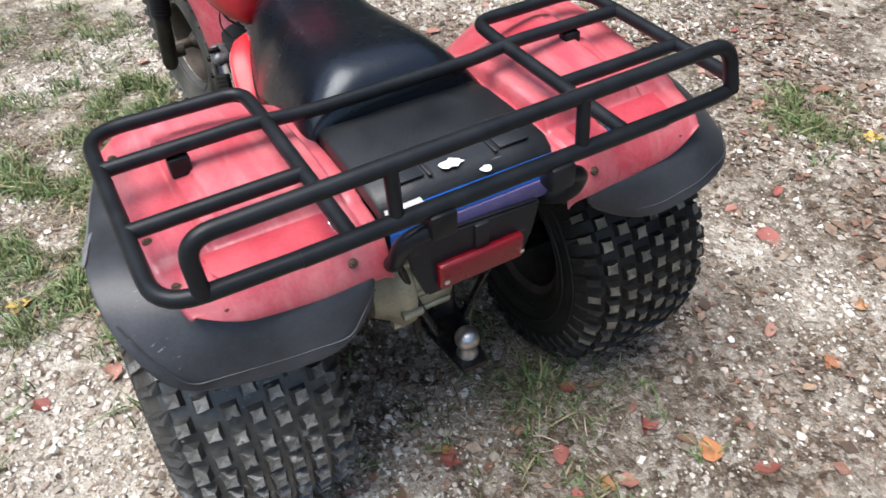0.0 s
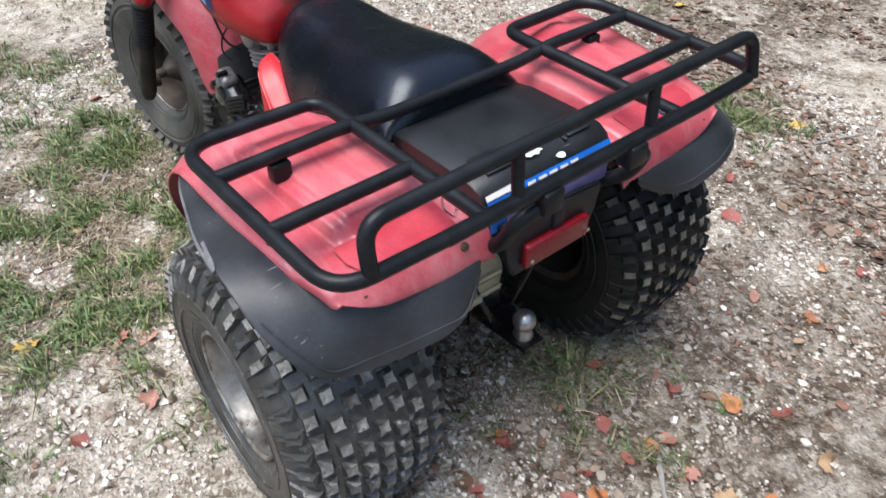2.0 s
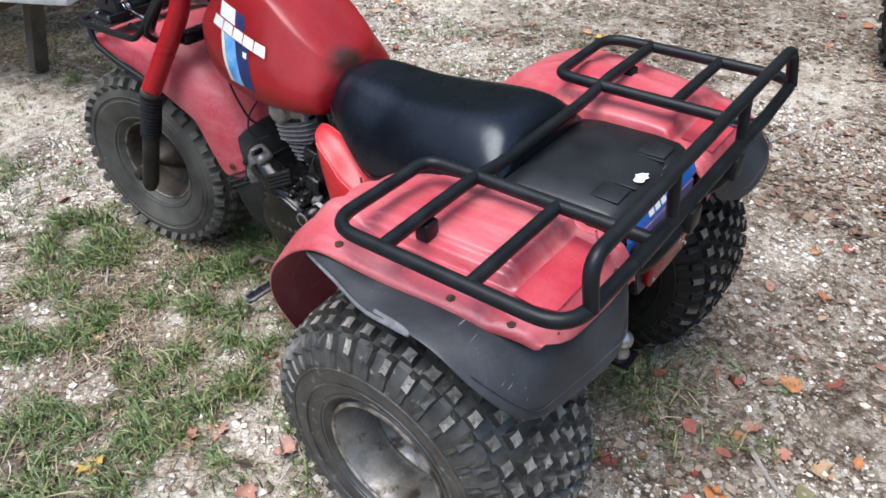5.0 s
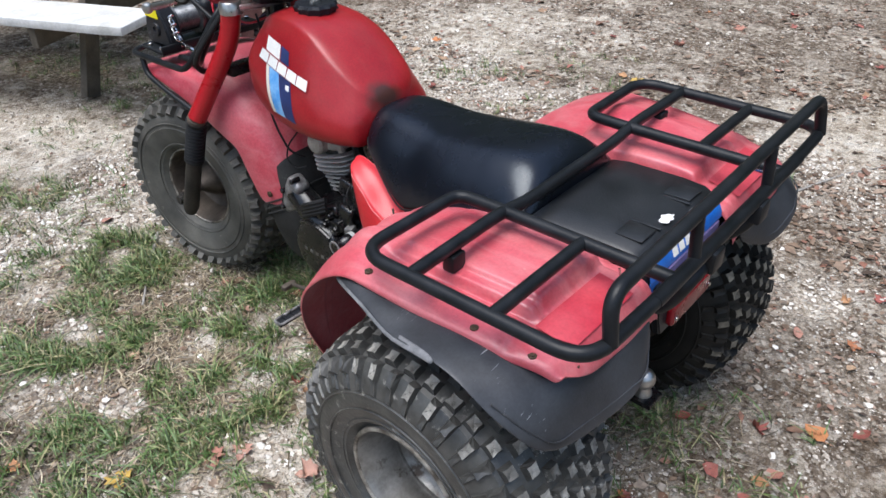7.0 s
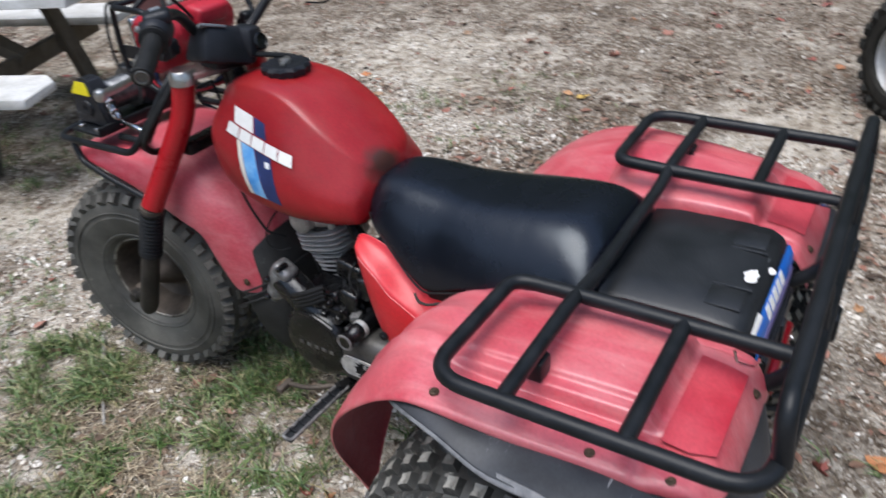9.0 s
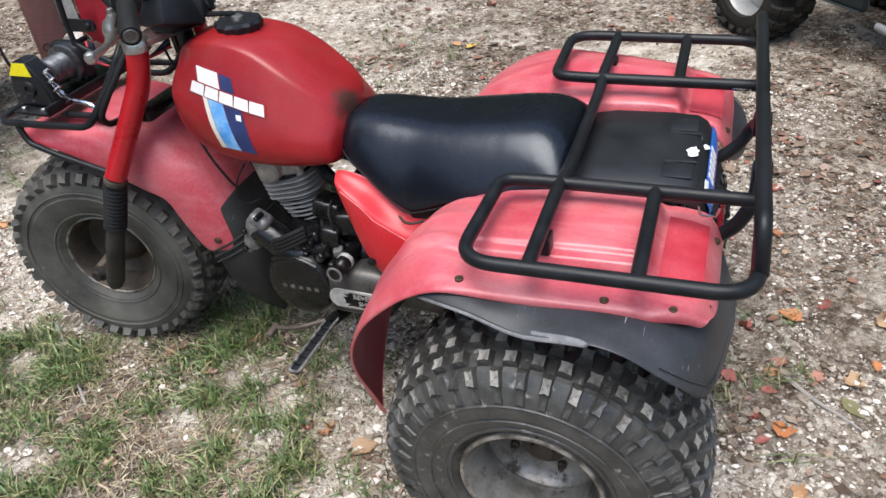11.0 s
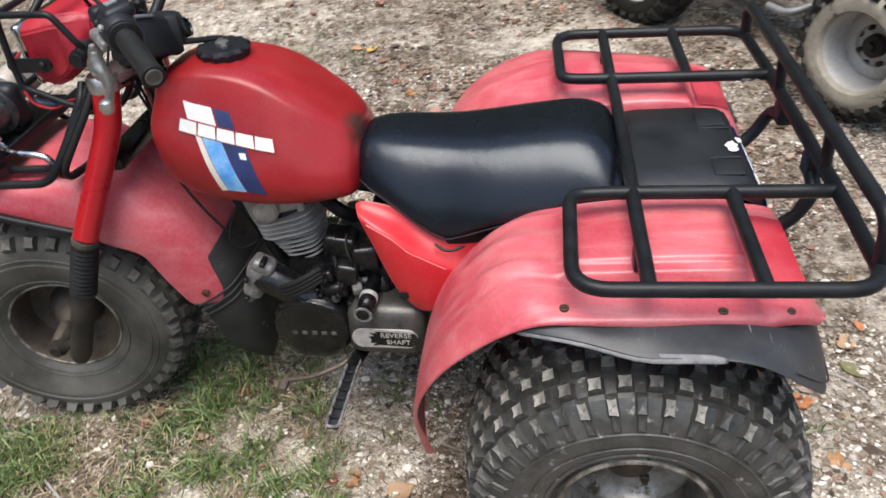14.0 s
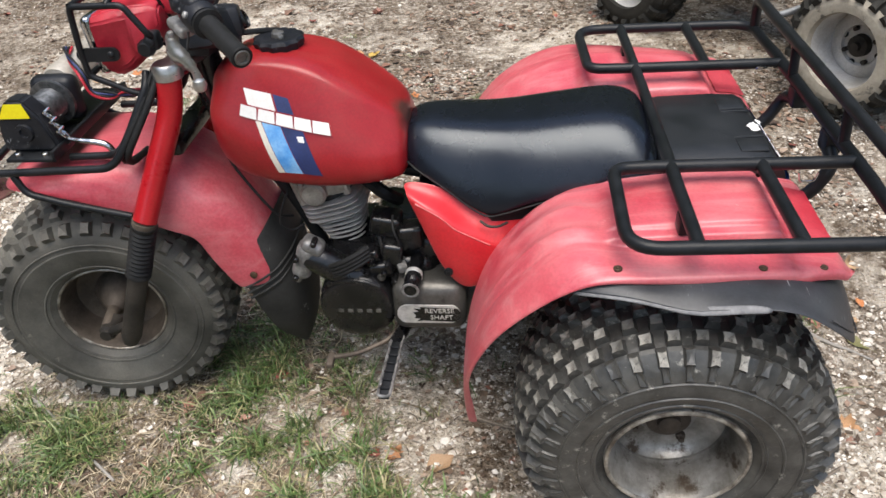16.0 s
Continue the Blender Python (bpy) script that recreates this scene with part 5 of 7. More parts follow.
add_box(bm, (0, 0.44, 0.630), (0.22, 0.24, 0.05), 0.01)
seat = part("seat", bm, VINYL, trike, "smooth black vinyl saddle seat", 180)
soften(seat, 2)
bm = bmesh.new()
edge = [(-0.088, 0.582, 0.703), (-0.113, 0.555, 0.690), (-0.139, 0.50, 0.664), (-0.159, 0.44, 0.622), (-0.166, 0.405, 0.604), (-0.170, 0.37, 0.616), (-0.174, 0.28, 0.650), (-0.175, 0.22, 0.658), (-0.172, 0.15, 0.679), (-0.165, 0.105, 0.690)]
add_tube(bm, edge, 0.0022, 6, 0.03)
add_tube(bm, mirrored(edge), 0.0022, 6, 0.03)
part("seat_piping", bm, CABLE, seat)

bm = bmesh.new()
add_box(bm, (-0.098, 0.584, 0.715), (0.004, 0.010, 0.030), 0.0015, (0, 0, -30))
part("worn_corner", bm, CHIP, seat, "torn white corner")

bm = bmesh.new()
add_box(bm, (0, 0.345, 0.595), (0.315, 0.13, 0.11), 0.012)
part("seat_base", bm, RACK_BLACK, trike)

from mathutils.bvhtree import BVHTree

# side panels under the seat
for s in (-1, 1):
    bm = bmesh.new()
    rows = [[(0.120, 0.588, 0.664), (0.132, 0.584, 0.660), (0.152, 0.578, 0.656), (0.158, 0.574, 0.646), (0.172, 0.548, 0.590), (0.181, 0.522, 0.515), (0.184, 0.500, 0.470), (0.180, 0.474, 0.434)],
            [(0.124, 0.562, 0.672), (0.134, 0.556, 0.656), (0.172, 0.550, 0.648), (0.178, 0.546, 0.640), (0.189, 0.518, 0.588), (0.195, 0.492, 0.520), (0.196, 0.470, 0.470), (0.190, 0.448, 0.432)],
            [(0.130, 0.512, 0.664), (0.142, 0.510, 0.642), (0.182, 0.507, 0.628), (0.187, 0.504, 0.620), (0.193, 0.470, 0.566), (0.197, 0.452, 0.520), (0.196, 0.436, 0.480), (0.190, 0.422, 0.445)],
            [(0.132, 0.478, 0.648), (0.145, 0.475, 0.612), (0.183, 0.474, 0.598), (0.189, 0.471, 0.590), (0.194, 0.455, 0.558), (0.196, 0.442, 0.52), (0.195, 0.430, 0.480), (0.189, 0.412, 0.447)],
            [(0.138, 0.440, 0.628), (0.150, 0.434, 0.590), (0.184, 0.428, 0.572), (0.189, 0.424, 0.564), (0.192, 0.420, 0.556), (0.194, 0.410, 0.52), (0.192, 0.402, 0.485), (0.188, 0.394, 0.450)],
            [(0.150, 0.330, 0.630), (0.160, 0.325, 0.580), (0.180, 0.320, 0.520), (0.184, 0.318, 0.515), (0.185, 0.318, 0.512), (0.186, 0.318, 0.505), (0.184, 0.318, 0.495), (0.182, 0.32, 0.48)]]
    add_sheet(bm, [[(s * x, y, zz) for x, y, zz in row] for row in rows])
    panel = part("side_panel", bm, DEEP_RED, trike, "bright red plastic side panel below the seat", 180)
    soften(panel, 2, 0.003)
    bm = bmesh.new()
    add_lathe(bm, [(0.0, 0.010), (0.004 * s, 0.010), (0.005 * s, 0.008), (0.005 * s, 0.005), (0.008 * s, 0.0045), (0.008 * s, 0.0005)], (s * 0.1935, 0.494, 0.483), "x", 14)
    part("panel_bolt", bm, RACK_BLACK, panel)
    # thin pale line along the crease
    bpy.context.view_layer.update()
    skin = BVHTree.FromObject(panel, bpy.context.evaluated_depsgraph_get())
    line = []
    for y, zz in ((0.572, 0.648), (0.548, 0.642), (0.525, 0.633), (0.505, 0.622), (0.488, 0.607), (0.472, 0.592), (0.45, 0.581), (0.425, 0.567), (0.40, 0.553)):
        line.append(skin.find_nearest(Vector((s * 0.20, y, zz)))[0])
    bm = bmesh.new()
    add_tube(bm, line, 0.0016, 6, 0.01)
    part("crease_line", bm, PALE_RED, panel, "pale crease line", 60)
bm = bmesh.new()
add_tube(bm, [(-0.172, 0.365, 0.596), (-0.186, 0.385, 0.594), (-0.186, 0.405, 0.595), (-0.172, 0.422, 0.600)], 0.003, 6, 0.01)
part("seat_latch", bm, DARK_STEEL, trike)

# tank
bm = bmesh.new()
rings = []
for y, zt, wt, wm, zm, zb in ((0.985, 0.860, 0.035, 0.085, 0.815, 0.775), (0.975, 0.890, 0.058, 0.122, 0.813, 0.742), (0.950, 0.915, 0.072, 0.146, 0.803, 0.708), (0.90, 0.930, 0.080, 0.161, 0.782, 0.686), (0.83, 0.932, 0.084, 0.170, 0.755, 0.674),
                              (0.765, 0.920, 0.090, 0.174, 0.738, 0.669), (0.725, 0.901, 0.095, 0.172, 0.730, 0.667), (0.68, 0.872, 0.097, 0.166, 0.725, 0.667), (0.63, 0.833, 0.091, 0.154, 0.720, 0.668), (0.595, 0.806, 0.080, 0.138, 0.716, 0.670), (0.572, 0.782, 0.052, 0.118, 0.712, 0.674)):
    rings.append(half_ring(y, [(0, 0, zt + 0.005), (wt * 0.65, 0, zt + 0.003), (wt * 0.92, 0, zt - 0.002), (wt * 1.04, 0, zt - 0.007), (wt * 1.10, 0, zt - 0.015), (wt + (wm - wt) * 0.50, 0, zt - (zt - zm) * 0.42), (wm * 0.97, 0, zm + 0.022), (wm, 0, zm - 0.012), (wm * 0.96, 0, zb + 0.018), (wm * 0.80, 0, zb), (wm * 0.4, 0, zb + 0.006), (0, 0, zb + 0.02)]))
add_loft(bm, rings)
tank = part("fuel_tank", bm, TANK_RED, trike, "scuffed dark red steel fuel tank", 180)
soften(tank, 2)
bm = bmesh.new()
n = 48
rings = []
for zz, rr, lobes in ((0.926, 0.040, 0), (0.930, 0.049, 0.002), (0.944, 0.052, 0.003), (0.950, 0.048, 0.003), (0.952, 0.040, 0.0), (0.949, 0.030, 0.0)):
    rings.append([((rr + lobes * math.cos(k * 2 * math.pi * 12 / n)) * math.cos(2 * math.pi * k / n), 0.836 + (rr + lobes * math.cos(k * 2 * math.pi * 12 / n)) * math.sin(2 * math.pi * k / n), zz) for k in range(n)])
add_loft(bm, rings)
cap = part("fuel_cap", bm, BOX_BLACK, tank, "black scalloped plastic fuel cap")
bm = bmesh.new()
add_box(bm, (0, 0.836, 0.952), (0.05, 0.012, 0.010), 0.003, (0, 0, 30))
add_lathe(bm, [(0.947, 0.014), (0.957, 0.013), (0.959, 0.008), (0.959, 0.001)], (0, 0.836, 0), "z", 16)
part("cap_grip", bm, ALLOY, cap)

bpy.context.view_layer.update()
tank_tree = BVHTree.FromObject(tank, bpy.context.evaluated_depsgraph_get())


def flank(y, z, side=-1, lift=0.0012):
    hit, n, _, _ = tank_tree.ray_cast(Vector((side * 0.6, y, z)), Vector((-side, 0, 0)))
    return (hit + Vector((side * lift, 0, 0))) if hit else Vector((side * 0.12, y, z))


def decal(corners, material, name, side, lift=0.0012, nu=6, nv=10, label=""):
    """A sticker on the tank's flank, its four corners given as (y, z), top front first, going round."""
    a, b, c, d = [Vector((*p, 0)) for p in corners]
    bm = bmesh.new()
    grid = []
    for j in range(nv + 1):
        l, r = a.lerp(d, j / nv), b.lerp(c, j / nv)
        grid.append([flank(*l.lerp(r, i / nu).xy, side, lift) for i in range(nu + 1)])
    add_sheet(bm, grid)
    return part(name, bm, material, tank, label, 180)


for s in (-1, 1):
    # slanting stripes above and below the name band
    decal([(0.893, 0.885), (0.836, 0.874), (0.827, 0.842), (0.884, 0.855)], WHITE, "stripe", s, label="worn white stripe decal")
    decal([(0.832, 0.873), (0.801, 0.865), (0.790, 0.834), (0.823, 0.841)], NAVY, "stripe", s, label="worn blue stripe decal")
    decal([(0.870, 0.828), (0.859, 0.826), (0.821, 0.721), (0.835, 0.720)], CREAM, "stripe", s, label="cream stripe decal")
    decal([(0.858, 0.826), (0.820, 0.817), (0.782, 0.719), (0.820, 0.721)], SKY_BLUE, "stripe", s, label="pale blue stripe decal")
    decal([(0.818, 0.816), (0.774, 0.806), (0.742, 0.713), (0.781, 0.719)], NAVY, "stripe", s, label="navy blue stripe decal")
    p0, p1, p2, p3 = Vector((0.904, 0.861)), Vector((0.717, 0.819)), Vector((0.714, 0.791)), Vector((0.906, 0.837))
    plate = decal([p0, p1, p2, p3], TANK_RED, "name_plate", s, 0.0022, 14, 3, "red and white name band of plain blocks")
    def spot(u, v):
        return p0.lerp(p1, u).lerp(p3.lerp(p2, u), v)
    # the name itself is left as plain white blocks parted by thin red gaps
    for k in range(5):
        u0 = 0.02 + k * 0.194
        u1 = u0 + 0.184
        decal([spot(u0 + 0.012, 0.08), spot(u1, 0.08), spot(u1, 0.92), spot(u0, 0.92)], WHITE, "white_block", s, 0.0034, 3, 3)
    blotch = [Vector((0.787, 0.797)), Vector((0.774, 0.796)), Vector((0.772, 0.784)), Vector((0.784, 0.786))]
    decal(blotch, CHIP, "white_fleck", s, 0.0026, 3, 3)

# frame tubes
bm = bmesh.new()
add_tube(bm, [(0, 0.985, 0.90), (0, 0.955, 0.72), (0, 0.86, 0.54), (0, 0.82, 0.42), (0, 0.78, 0.29), (0, 0.55, 0.265), (0, 0.22, 0.29)], 0.017, 10, 0.05)
add_tube(bm, [(0, 0.97, 0.80), (0, 0.75, 0.665), (0, 0.45, 0.60), (0, 0.10, 0.63)], 0.016, 10, 0.06)
for s in (-1, 1):
    add_tube(bm, [(s * 0.03, 0.56, 0.60), (s * 0.10, 0.45, 0.57), (s * 0.13, 0.18, 0.60), (s * 0.13, -0.17, 0.62)], 0.012, 8, 0.05)
    add_tube(bm, [(s * 0.05, 0.50, 0.28), (s * 0.11, 0.28, 0.33), (s * 0.12, 0.05, 0.46), (s * 0.13, -0.12, 0.61)], 0.012, 8, 0.05)
part("frame", bm, RACK_BLACK, trike, "black painted tubular steel frame", 60)

# engine
bm = bmesh.new()
add_box(bm, (0, 0.665, 0.375), (0.26, 0.27, 0.19), 0.03, seg=3)
add_box(bm, (0.0, 0.60, 0.47), (0.22, 0.17, 0.10), 0.025, (8, 0, 0), 3)
add_box(bm, (-0.02, 0.735, 0.430), (0.19, 0.13, 0.05), 0.015, (-12, 0, 0), 2)
engine = part("engine", bm, ENGINE_BLACK, trike, "grimy black air-cooled engine with alloy fins")
tilt = 15
up = Vector((0, math.sin(radians(tilt)), math.cos(radians(tilt))))
foot = Vector((-0.005, 0.742, 0.455))
bm = bmesh.new()
add_tube(bm, [foot, foot + up * 0.185], 0.050, 20, 0)
part("cylinder", bm, ENGINE_BLACK, engine)
tip = Matrix.Rotation(-radians(tilt), 3, "X")
for k in range(10):
    c = foot + up * (0.014 + k * 0.0125)
    a, b = (0.050 + 0.002 * k, 0.044 + 0.004 * k) if k < 6 else (0.070, 0.076)
    rings = []
    for h, f in ((-0.002, 0.97), (-0.0012, 1.0), (0.0012, 1.0), (0.002, 0.97)):
        ring = []
        for q in range(32):
            an = 2 * math.pi * q / 32
            x = math.copysign(abs(math.cos(an)) ** 0.6, math.cos(an)) * a * f
            y = math.copysign(abs(math.sin(an)) ** 0.6, math.sin(an)) * b * f
            ring.append(c + tip @ Vector((x, y, h)))
        rings.append(ring)
    bm = bmesh.new()
    add_loft(bm, rings)
    part("cooling_fin", bm, FIN, engine)
bm = bmesh.new()
add_box(bm, foot + up * 0.165, (0.110, 0.120, 0.055), 0.014, (-tilt, 0, 0), 3)
add_lathe(bm, [(0.0, 0.030), (-0.022, 0.030), (-0.028, 0.024), (-0.028, 0.001)], foot + up * 0.160 + Vector((-0.050, 0.018, 0)), "x", 20)
for dx, dy in ((-0.045, -0.05), (0.045, -0.05), (-0.045, 0.06), (0.045, 0.06)):
    add_tube(bm, [foot + up * 0.135 + tip @ Vector((dx, dy, 0)), foot + up * 0.20 + tip @ Vector((dx, dy, 0))], 0.010, 8, 0)
part("head_cover", bm, HEAD, engine, "chalky stained cylinder head cover")
bm = bmesh.new()
add_lathe(bm, [(-0.10, 0.092), (-0.165, 0.090), (-0.176, 0.085), (-0.180, 0.078), (-0.182, 0.066), (-0.184, 0.001)], (0, 0.714, 0.362), "x", 40)
part("clutch_cover", bm, ENGINE_BLACK, engine, "glossy black round engine cover")
for k in range(5):
    bm = bmesh.new()
    y = 0.758 - k * 0.022
    add_box(bm, (-0.1838, y - 0.006, 0.360), (0.0012, 0.012, 0.010), 0.0004, seg=1)
    part("cover_mark", bm, ALLOY, engine)
bm = bmesh.new()
add_tube(bm, [(-0.178, 0.655, 0.425), (-0.180, 0.69, 0.443), (-0.178, 0.735, 0.447), (-0.172, 0.775, 0.428)], 0.006, 8, 0.03)
part("cover_rib", bm, ENGINE_BLACK, engine)
bm = bmesh.new()
add_tube(bm, [(-0.135, 0.822, 0.490), (-0.140, 0.790, 0.478), (-0.145, 0.735, 0.440), (-0.14, 0.70, 0.425)], 0.036, 18, 0.03)
part("starter_motor", bm, ENGINE_BLACK, engine, smooth=60)
bm = bmesh.new()
add_box(bm, (-0.145, 0.826, 0.482), (0.052, 0.046, 0.100), 0.020, (20, 0, 0), 4)
add_box(bm, (-0.148, 0.800, 0.522), (0.046, 0.052, 0.032), 0.013, (32, 0, 0), 3)
add_box(bm, (-0.142, 0.848, 0.440), (0.035, 0.022, 0.040), 0.008, (20, 0, 0), 3)
cap = part("starter_cap", bm, STARTER, engine, "scraped alloy starter cap")
for y, zz in ((0.792, 0.540), (0.838, 0.498), (0.848, 0.446)):
    bm = bmesh.new()
    add_lathe(bm, [(-0.15, 0.007), (-0.176, 0.007), (-0.178, 0.005), (-0.178, 0.0005)], (0, y, zz), "x", 10)
    part("cap_bolt", bm, ENGINE_BLACK, cap)
for k in range(4):
    bm = bmesh.new()
    h = 0.010 * (k - 1.5)
    add_tube(bm, [(-0.166, 0.772, 0.458 + h), (-0.184, 0.735, 0.482 + h), (-0.180, 0.700, 0.500 + h), (-0.166, 0.670, 0.514 + h)], 0.0062, 8, 0.02)
    part("engine_hose", bm, CABLE, engine)
for y, zz in ((0.685, 0.452), (0.645, 0.452), (0.622, 0.43), (0.70, 0.475), (0.612, 0.395), (0.79, 0.40)):
    bm = bmesh.new()
    add_lathe(bm, [(-0.12, 0.008), (-0.166, 0.008), (-0.170, 0.005), (-0.170, 0.0005)], (0, y, zz), "x", 6)
    part("engine_bolt", bm, ENGINE_BLACK, engine)
for at, size, turn in (((-0.125, 0.690, 0.478), (0.05, 0.075, 0.030), (-20, 0, 0)), ((-0.120, 0.625, 0.490), (0.06, 0.050, 0.055), (10, 0, 0)), ((-0.135, 0.655, 0.455), (0.05, 0.060, 0.035), (-6, 0, 0)),
                       ((-0.105, 0.585, 0.520), (0.05, 0.060, 0.060), (0, 0, 10)), ((-0.090, 0.640, 0.545), (0.06, 0.070, 0.050), (12, 0, 0))):
    bm = bmesh.new()
    add_box(bm, at, size, 0.010, turn, 3)
    part("casing_boss", bm, ENGINE_BLACK, engine)
for y, zz, r in ((0.705, 0.468, 0.011), (0.672, 0.478, 0.009), (0.735, 0.470, 0.008), (0.652, 0.440, 0.010), (0.636, 0.470, 0.007)):
    bm = bmesh.new()
    add_lathe(bm, [(-0.12, r), (-0.160, r), (-0.164, r * 0.8), (-0.164, r * 0.5), (-0.168, r * 0.45), (-0.168, 0.0005)], (0, y, zz), "x", 12)
    part("casing_screw", bm, ALLOY if r > 0.0095 else ENGINE_BLACK, engine)
for pts, r in (([(-0.135, 0.61, 0.50), (-0.150, 0.605, 0.53), (-0.140, 0.618, 0.56), (-0.11, 0.62, 0.575)], 0.0025), ([(-0.10, 0.66, 0.54), (-0.125, 0.65, 0.50), (-0.15, 0.642, 0.47)], 0.005),
               ([(-0.02, 0.62, 0.56), (-0.06, 0.64, 0.60), (-0.03, 0.69, 0.625)], 0.016)):
    bm = bmesh.new()
    add_tube(bm, pts, r, 8, 0.02)
    part("engine_hose", bm, CABLE, engine)
bm = bmesh.new()
tr = Vector((-1, 0.04, -0.03)).to_track_quat("Z", "Y").to_matrix().to_4x4()
grip_at = (-0.165, 0.575, 0.456)
add_lathe(bm, [(-0.060, 0.017), (0.0, 0.017), (0.013, 0.0185), (0.034, 0.0185), (0.037, 0.016), (0.050, 0.016), (0.052, 0.0195), (0.060, 0.0195), (0.061, 0.012), (0.058, 0.001)], grip_at, turn=tr, seg=24)
part("gear_selector", bm, ENGINE_BLACK, engine, "black ribbed selector knob")
bm = bmesh.new()
add_lathe(bm, [(0.001, 0.0180), (0.002, 0.0196), (0.012, 0.0200), (0.013, 0.0187)], grip_at, turn=tr, seg=24, cap=False)
part("selector_ring", bm, PLATE, engine, "bright alloy ring")
bm = bmesh.new()
add_lathe(bm, [(0.0595, 0.0200), (0.0625, 0.0195), (0.0632, 0.0165), (0.0615, 0.0140)], grip_at, turn=tr, seg=24, cap=False)
part("selector_rim", bm, STARTER, engine)
bm = bmesh.new()
add_box(bm, (-0.150, 0.604, 0.462), (0.03, 0.022, 0.018), 0.005, (0, 0, 20), 2)
part("selector_lug", bm, STARTER, engine)
# reverse gear case with its raised plate
bm = bmesh.new()
add_box(bm, (-0.10, 0.545, 0.366), (0.20, 0.17, 0.128), 0.030, (0, 7, 0), 4)
add_box(bm, (-0.06, 0.40, 0.34), (0.14, 0.18, 0.11), 0.03, seg=3)
case = part("reverse_case", bm, CASE, engine, "grey alloy reverse gear case")
bm = bmesh.new()
ring = []
for k in range(24):
    an = 2 * math.pi * k / 24
    ring.append((-0.2005, 0.545 + math.copysign(0.048, math.cos(an)) + 0.024 * math.cos(an), 0.368 + 0.026 * math.sin(an)))
add_plate(bm, ring, (-0.004, 0, 0))
part("plate", bm, PLATE, case, "alloy plate with lettering")
bm = bmesh.new()
ring = []
for k in range(24):
    an = 2 * math.pi * k / 24
    ragged = 1 + 0.16 * math.sin(k * 2.6) * (math.cos(an) > -0.3)
    ring.append((-0.2046, 0.524 + (0.034 * math.copysign(1, math.cos(an)) + 0.018 * math.cos(an)) * ragged, 0.368 + 0.0205 * math.sin(an) * ragged))
add_plate(bm, ring, (-0.0008, 0, 0))
part("plate_field", bm, ENGINE_BLACK, case)


def lettering(text, size, m, material, parent, name):
    cu = bpy.data.curves.new(name, "FONT")
    cu.body, cu.size, cu.align_x, cu.align_y, cu.extrude, cu.resolution_u = text, size, "CENTER", "CENTER", 0.0006, 3
    tmp = new(name, cu)
    me = bpy.data.meshes.new_from_object(tmp.evaluated_get(bpy.context.evaluated_depsgraph_get()))
    bpy.data.objects.remove(tmp)
    me.materials.append(material)
    ob = new(name, me)
    ob.parent = parent
    ob.matrix_basis = m
    return ob


side_face = Matrix(((0, 0, -1, 0), (-1, 0, 0, 0), (0, 1, 0, 0), (0, 0, 0, 1)))
lettering("REVERSE", 0.018, Matrix.Translation((-0.2058, 0.520, 0.3785)) @ side_face, PLATE, case, "lettering")
lettering("SHAFT", 0.018, Matrix.Translation((-0.2058, 0.516, 0.3595)) @ side_face, PLATE, case, "lettering")

# foot pegs
for s in (-1, 1):
    bm = bmesh.new()
    a, b = Vector((s * 0.20, 0.622, 0.300)), Vector((s * 0.385, 0.632, 0.292))
    along = (b - a).normalized()
    across = Vector((0, 0, 1)).cross(along).normalized() * 0.0135
    add_box(bm, (a + b) / 2 - Vector((0, 0, 0.006)), ((b - a).length, 0.024, 0.008), 0.002, (0, 2.5 * s, 3 * s))
    for k in range(7):
        add_box(bm, a.lerp(b, (k + 0.7) / 7.6) + Vector((0, 0, 0.001)), (0.004, 0.024, 0.006), 0.001, (0, 0, 3 * s), 1)
    peg = part("foot_peg", bm, RACK_BLACK, trike, "black ribbed metal foot peg")
    bm = bmesh.new()
    add_tube(bm, [(s * 0.06, 0.60, 0.27), (s * 0.16, 0.615, 0.285), (s * 0.22, 0.625, 0.298)], 0.016, 10, 0.03)
    part("peg_bracket", bm, ENGINE_BLACK, peg)
    bm = bmesh.new()
    add_tube(bm, [a - across, b - across, b + across, a + across], 0.0036, 8, 0.010, closed=True)
    part("peg_rail", bm, STARTER, peg, "bright worn metal rail")
bm = bmesh.new()
add_tube(bm, [(-0.10, 0.61, 0.30), (-0.19, 0.64, 0.28), (-0.225, 0.72, 0.262), (-0.225, 0.775, 0.252)], 0.006, 8, 0.03)
add_box(bm, (-0.235, 0.783, 0.250), (0.045, 0.018, 0.016), 0.005)
part("shift_pedal", bm, RUSTY, trike, "rusty bent shift pedal")

# rear axle, gear case, hitch
bm = bmesh.new()
add_tube(bm, [(-0.35, 0.055, 0.29), (0.35, 0.055, 0.29)], 0.026, 14, 0)
axle = part("rear_axle", bm, ENGINE_BLACK, trike, "black rear axle tube")
bm = bmesh.new()
add_lathe(bm, [(-0.13, 0.040), (-0.125, 0.062), (-0.09, 0.082), (-0.075, 0.098), (-0.062, 0.100), (-0.050, 0.098), (-0.045, 0.090), (0.02, 0.088), (0.045, 0.070), (0.06, 0.045)], (0.0, 0.03, 0.355), "x", 36)
gear = part("final_drive", bm, BRONZE, trike, "bronze-painted rear gear case")
for k in range(14):
    an = k * math.pi / 7 + 0.2
    bm = bmesh.new()
    add_box(bm, (-0.012, 0.03 + 0.088 * math.cos(an), 0.355 + 0.088 * math.sin(an)), (0.062, 0.009, 0.010), 0.003, (math.degrees(an), 0, 0), 1)
    part("case_rib", bm, BRONZE, gear)
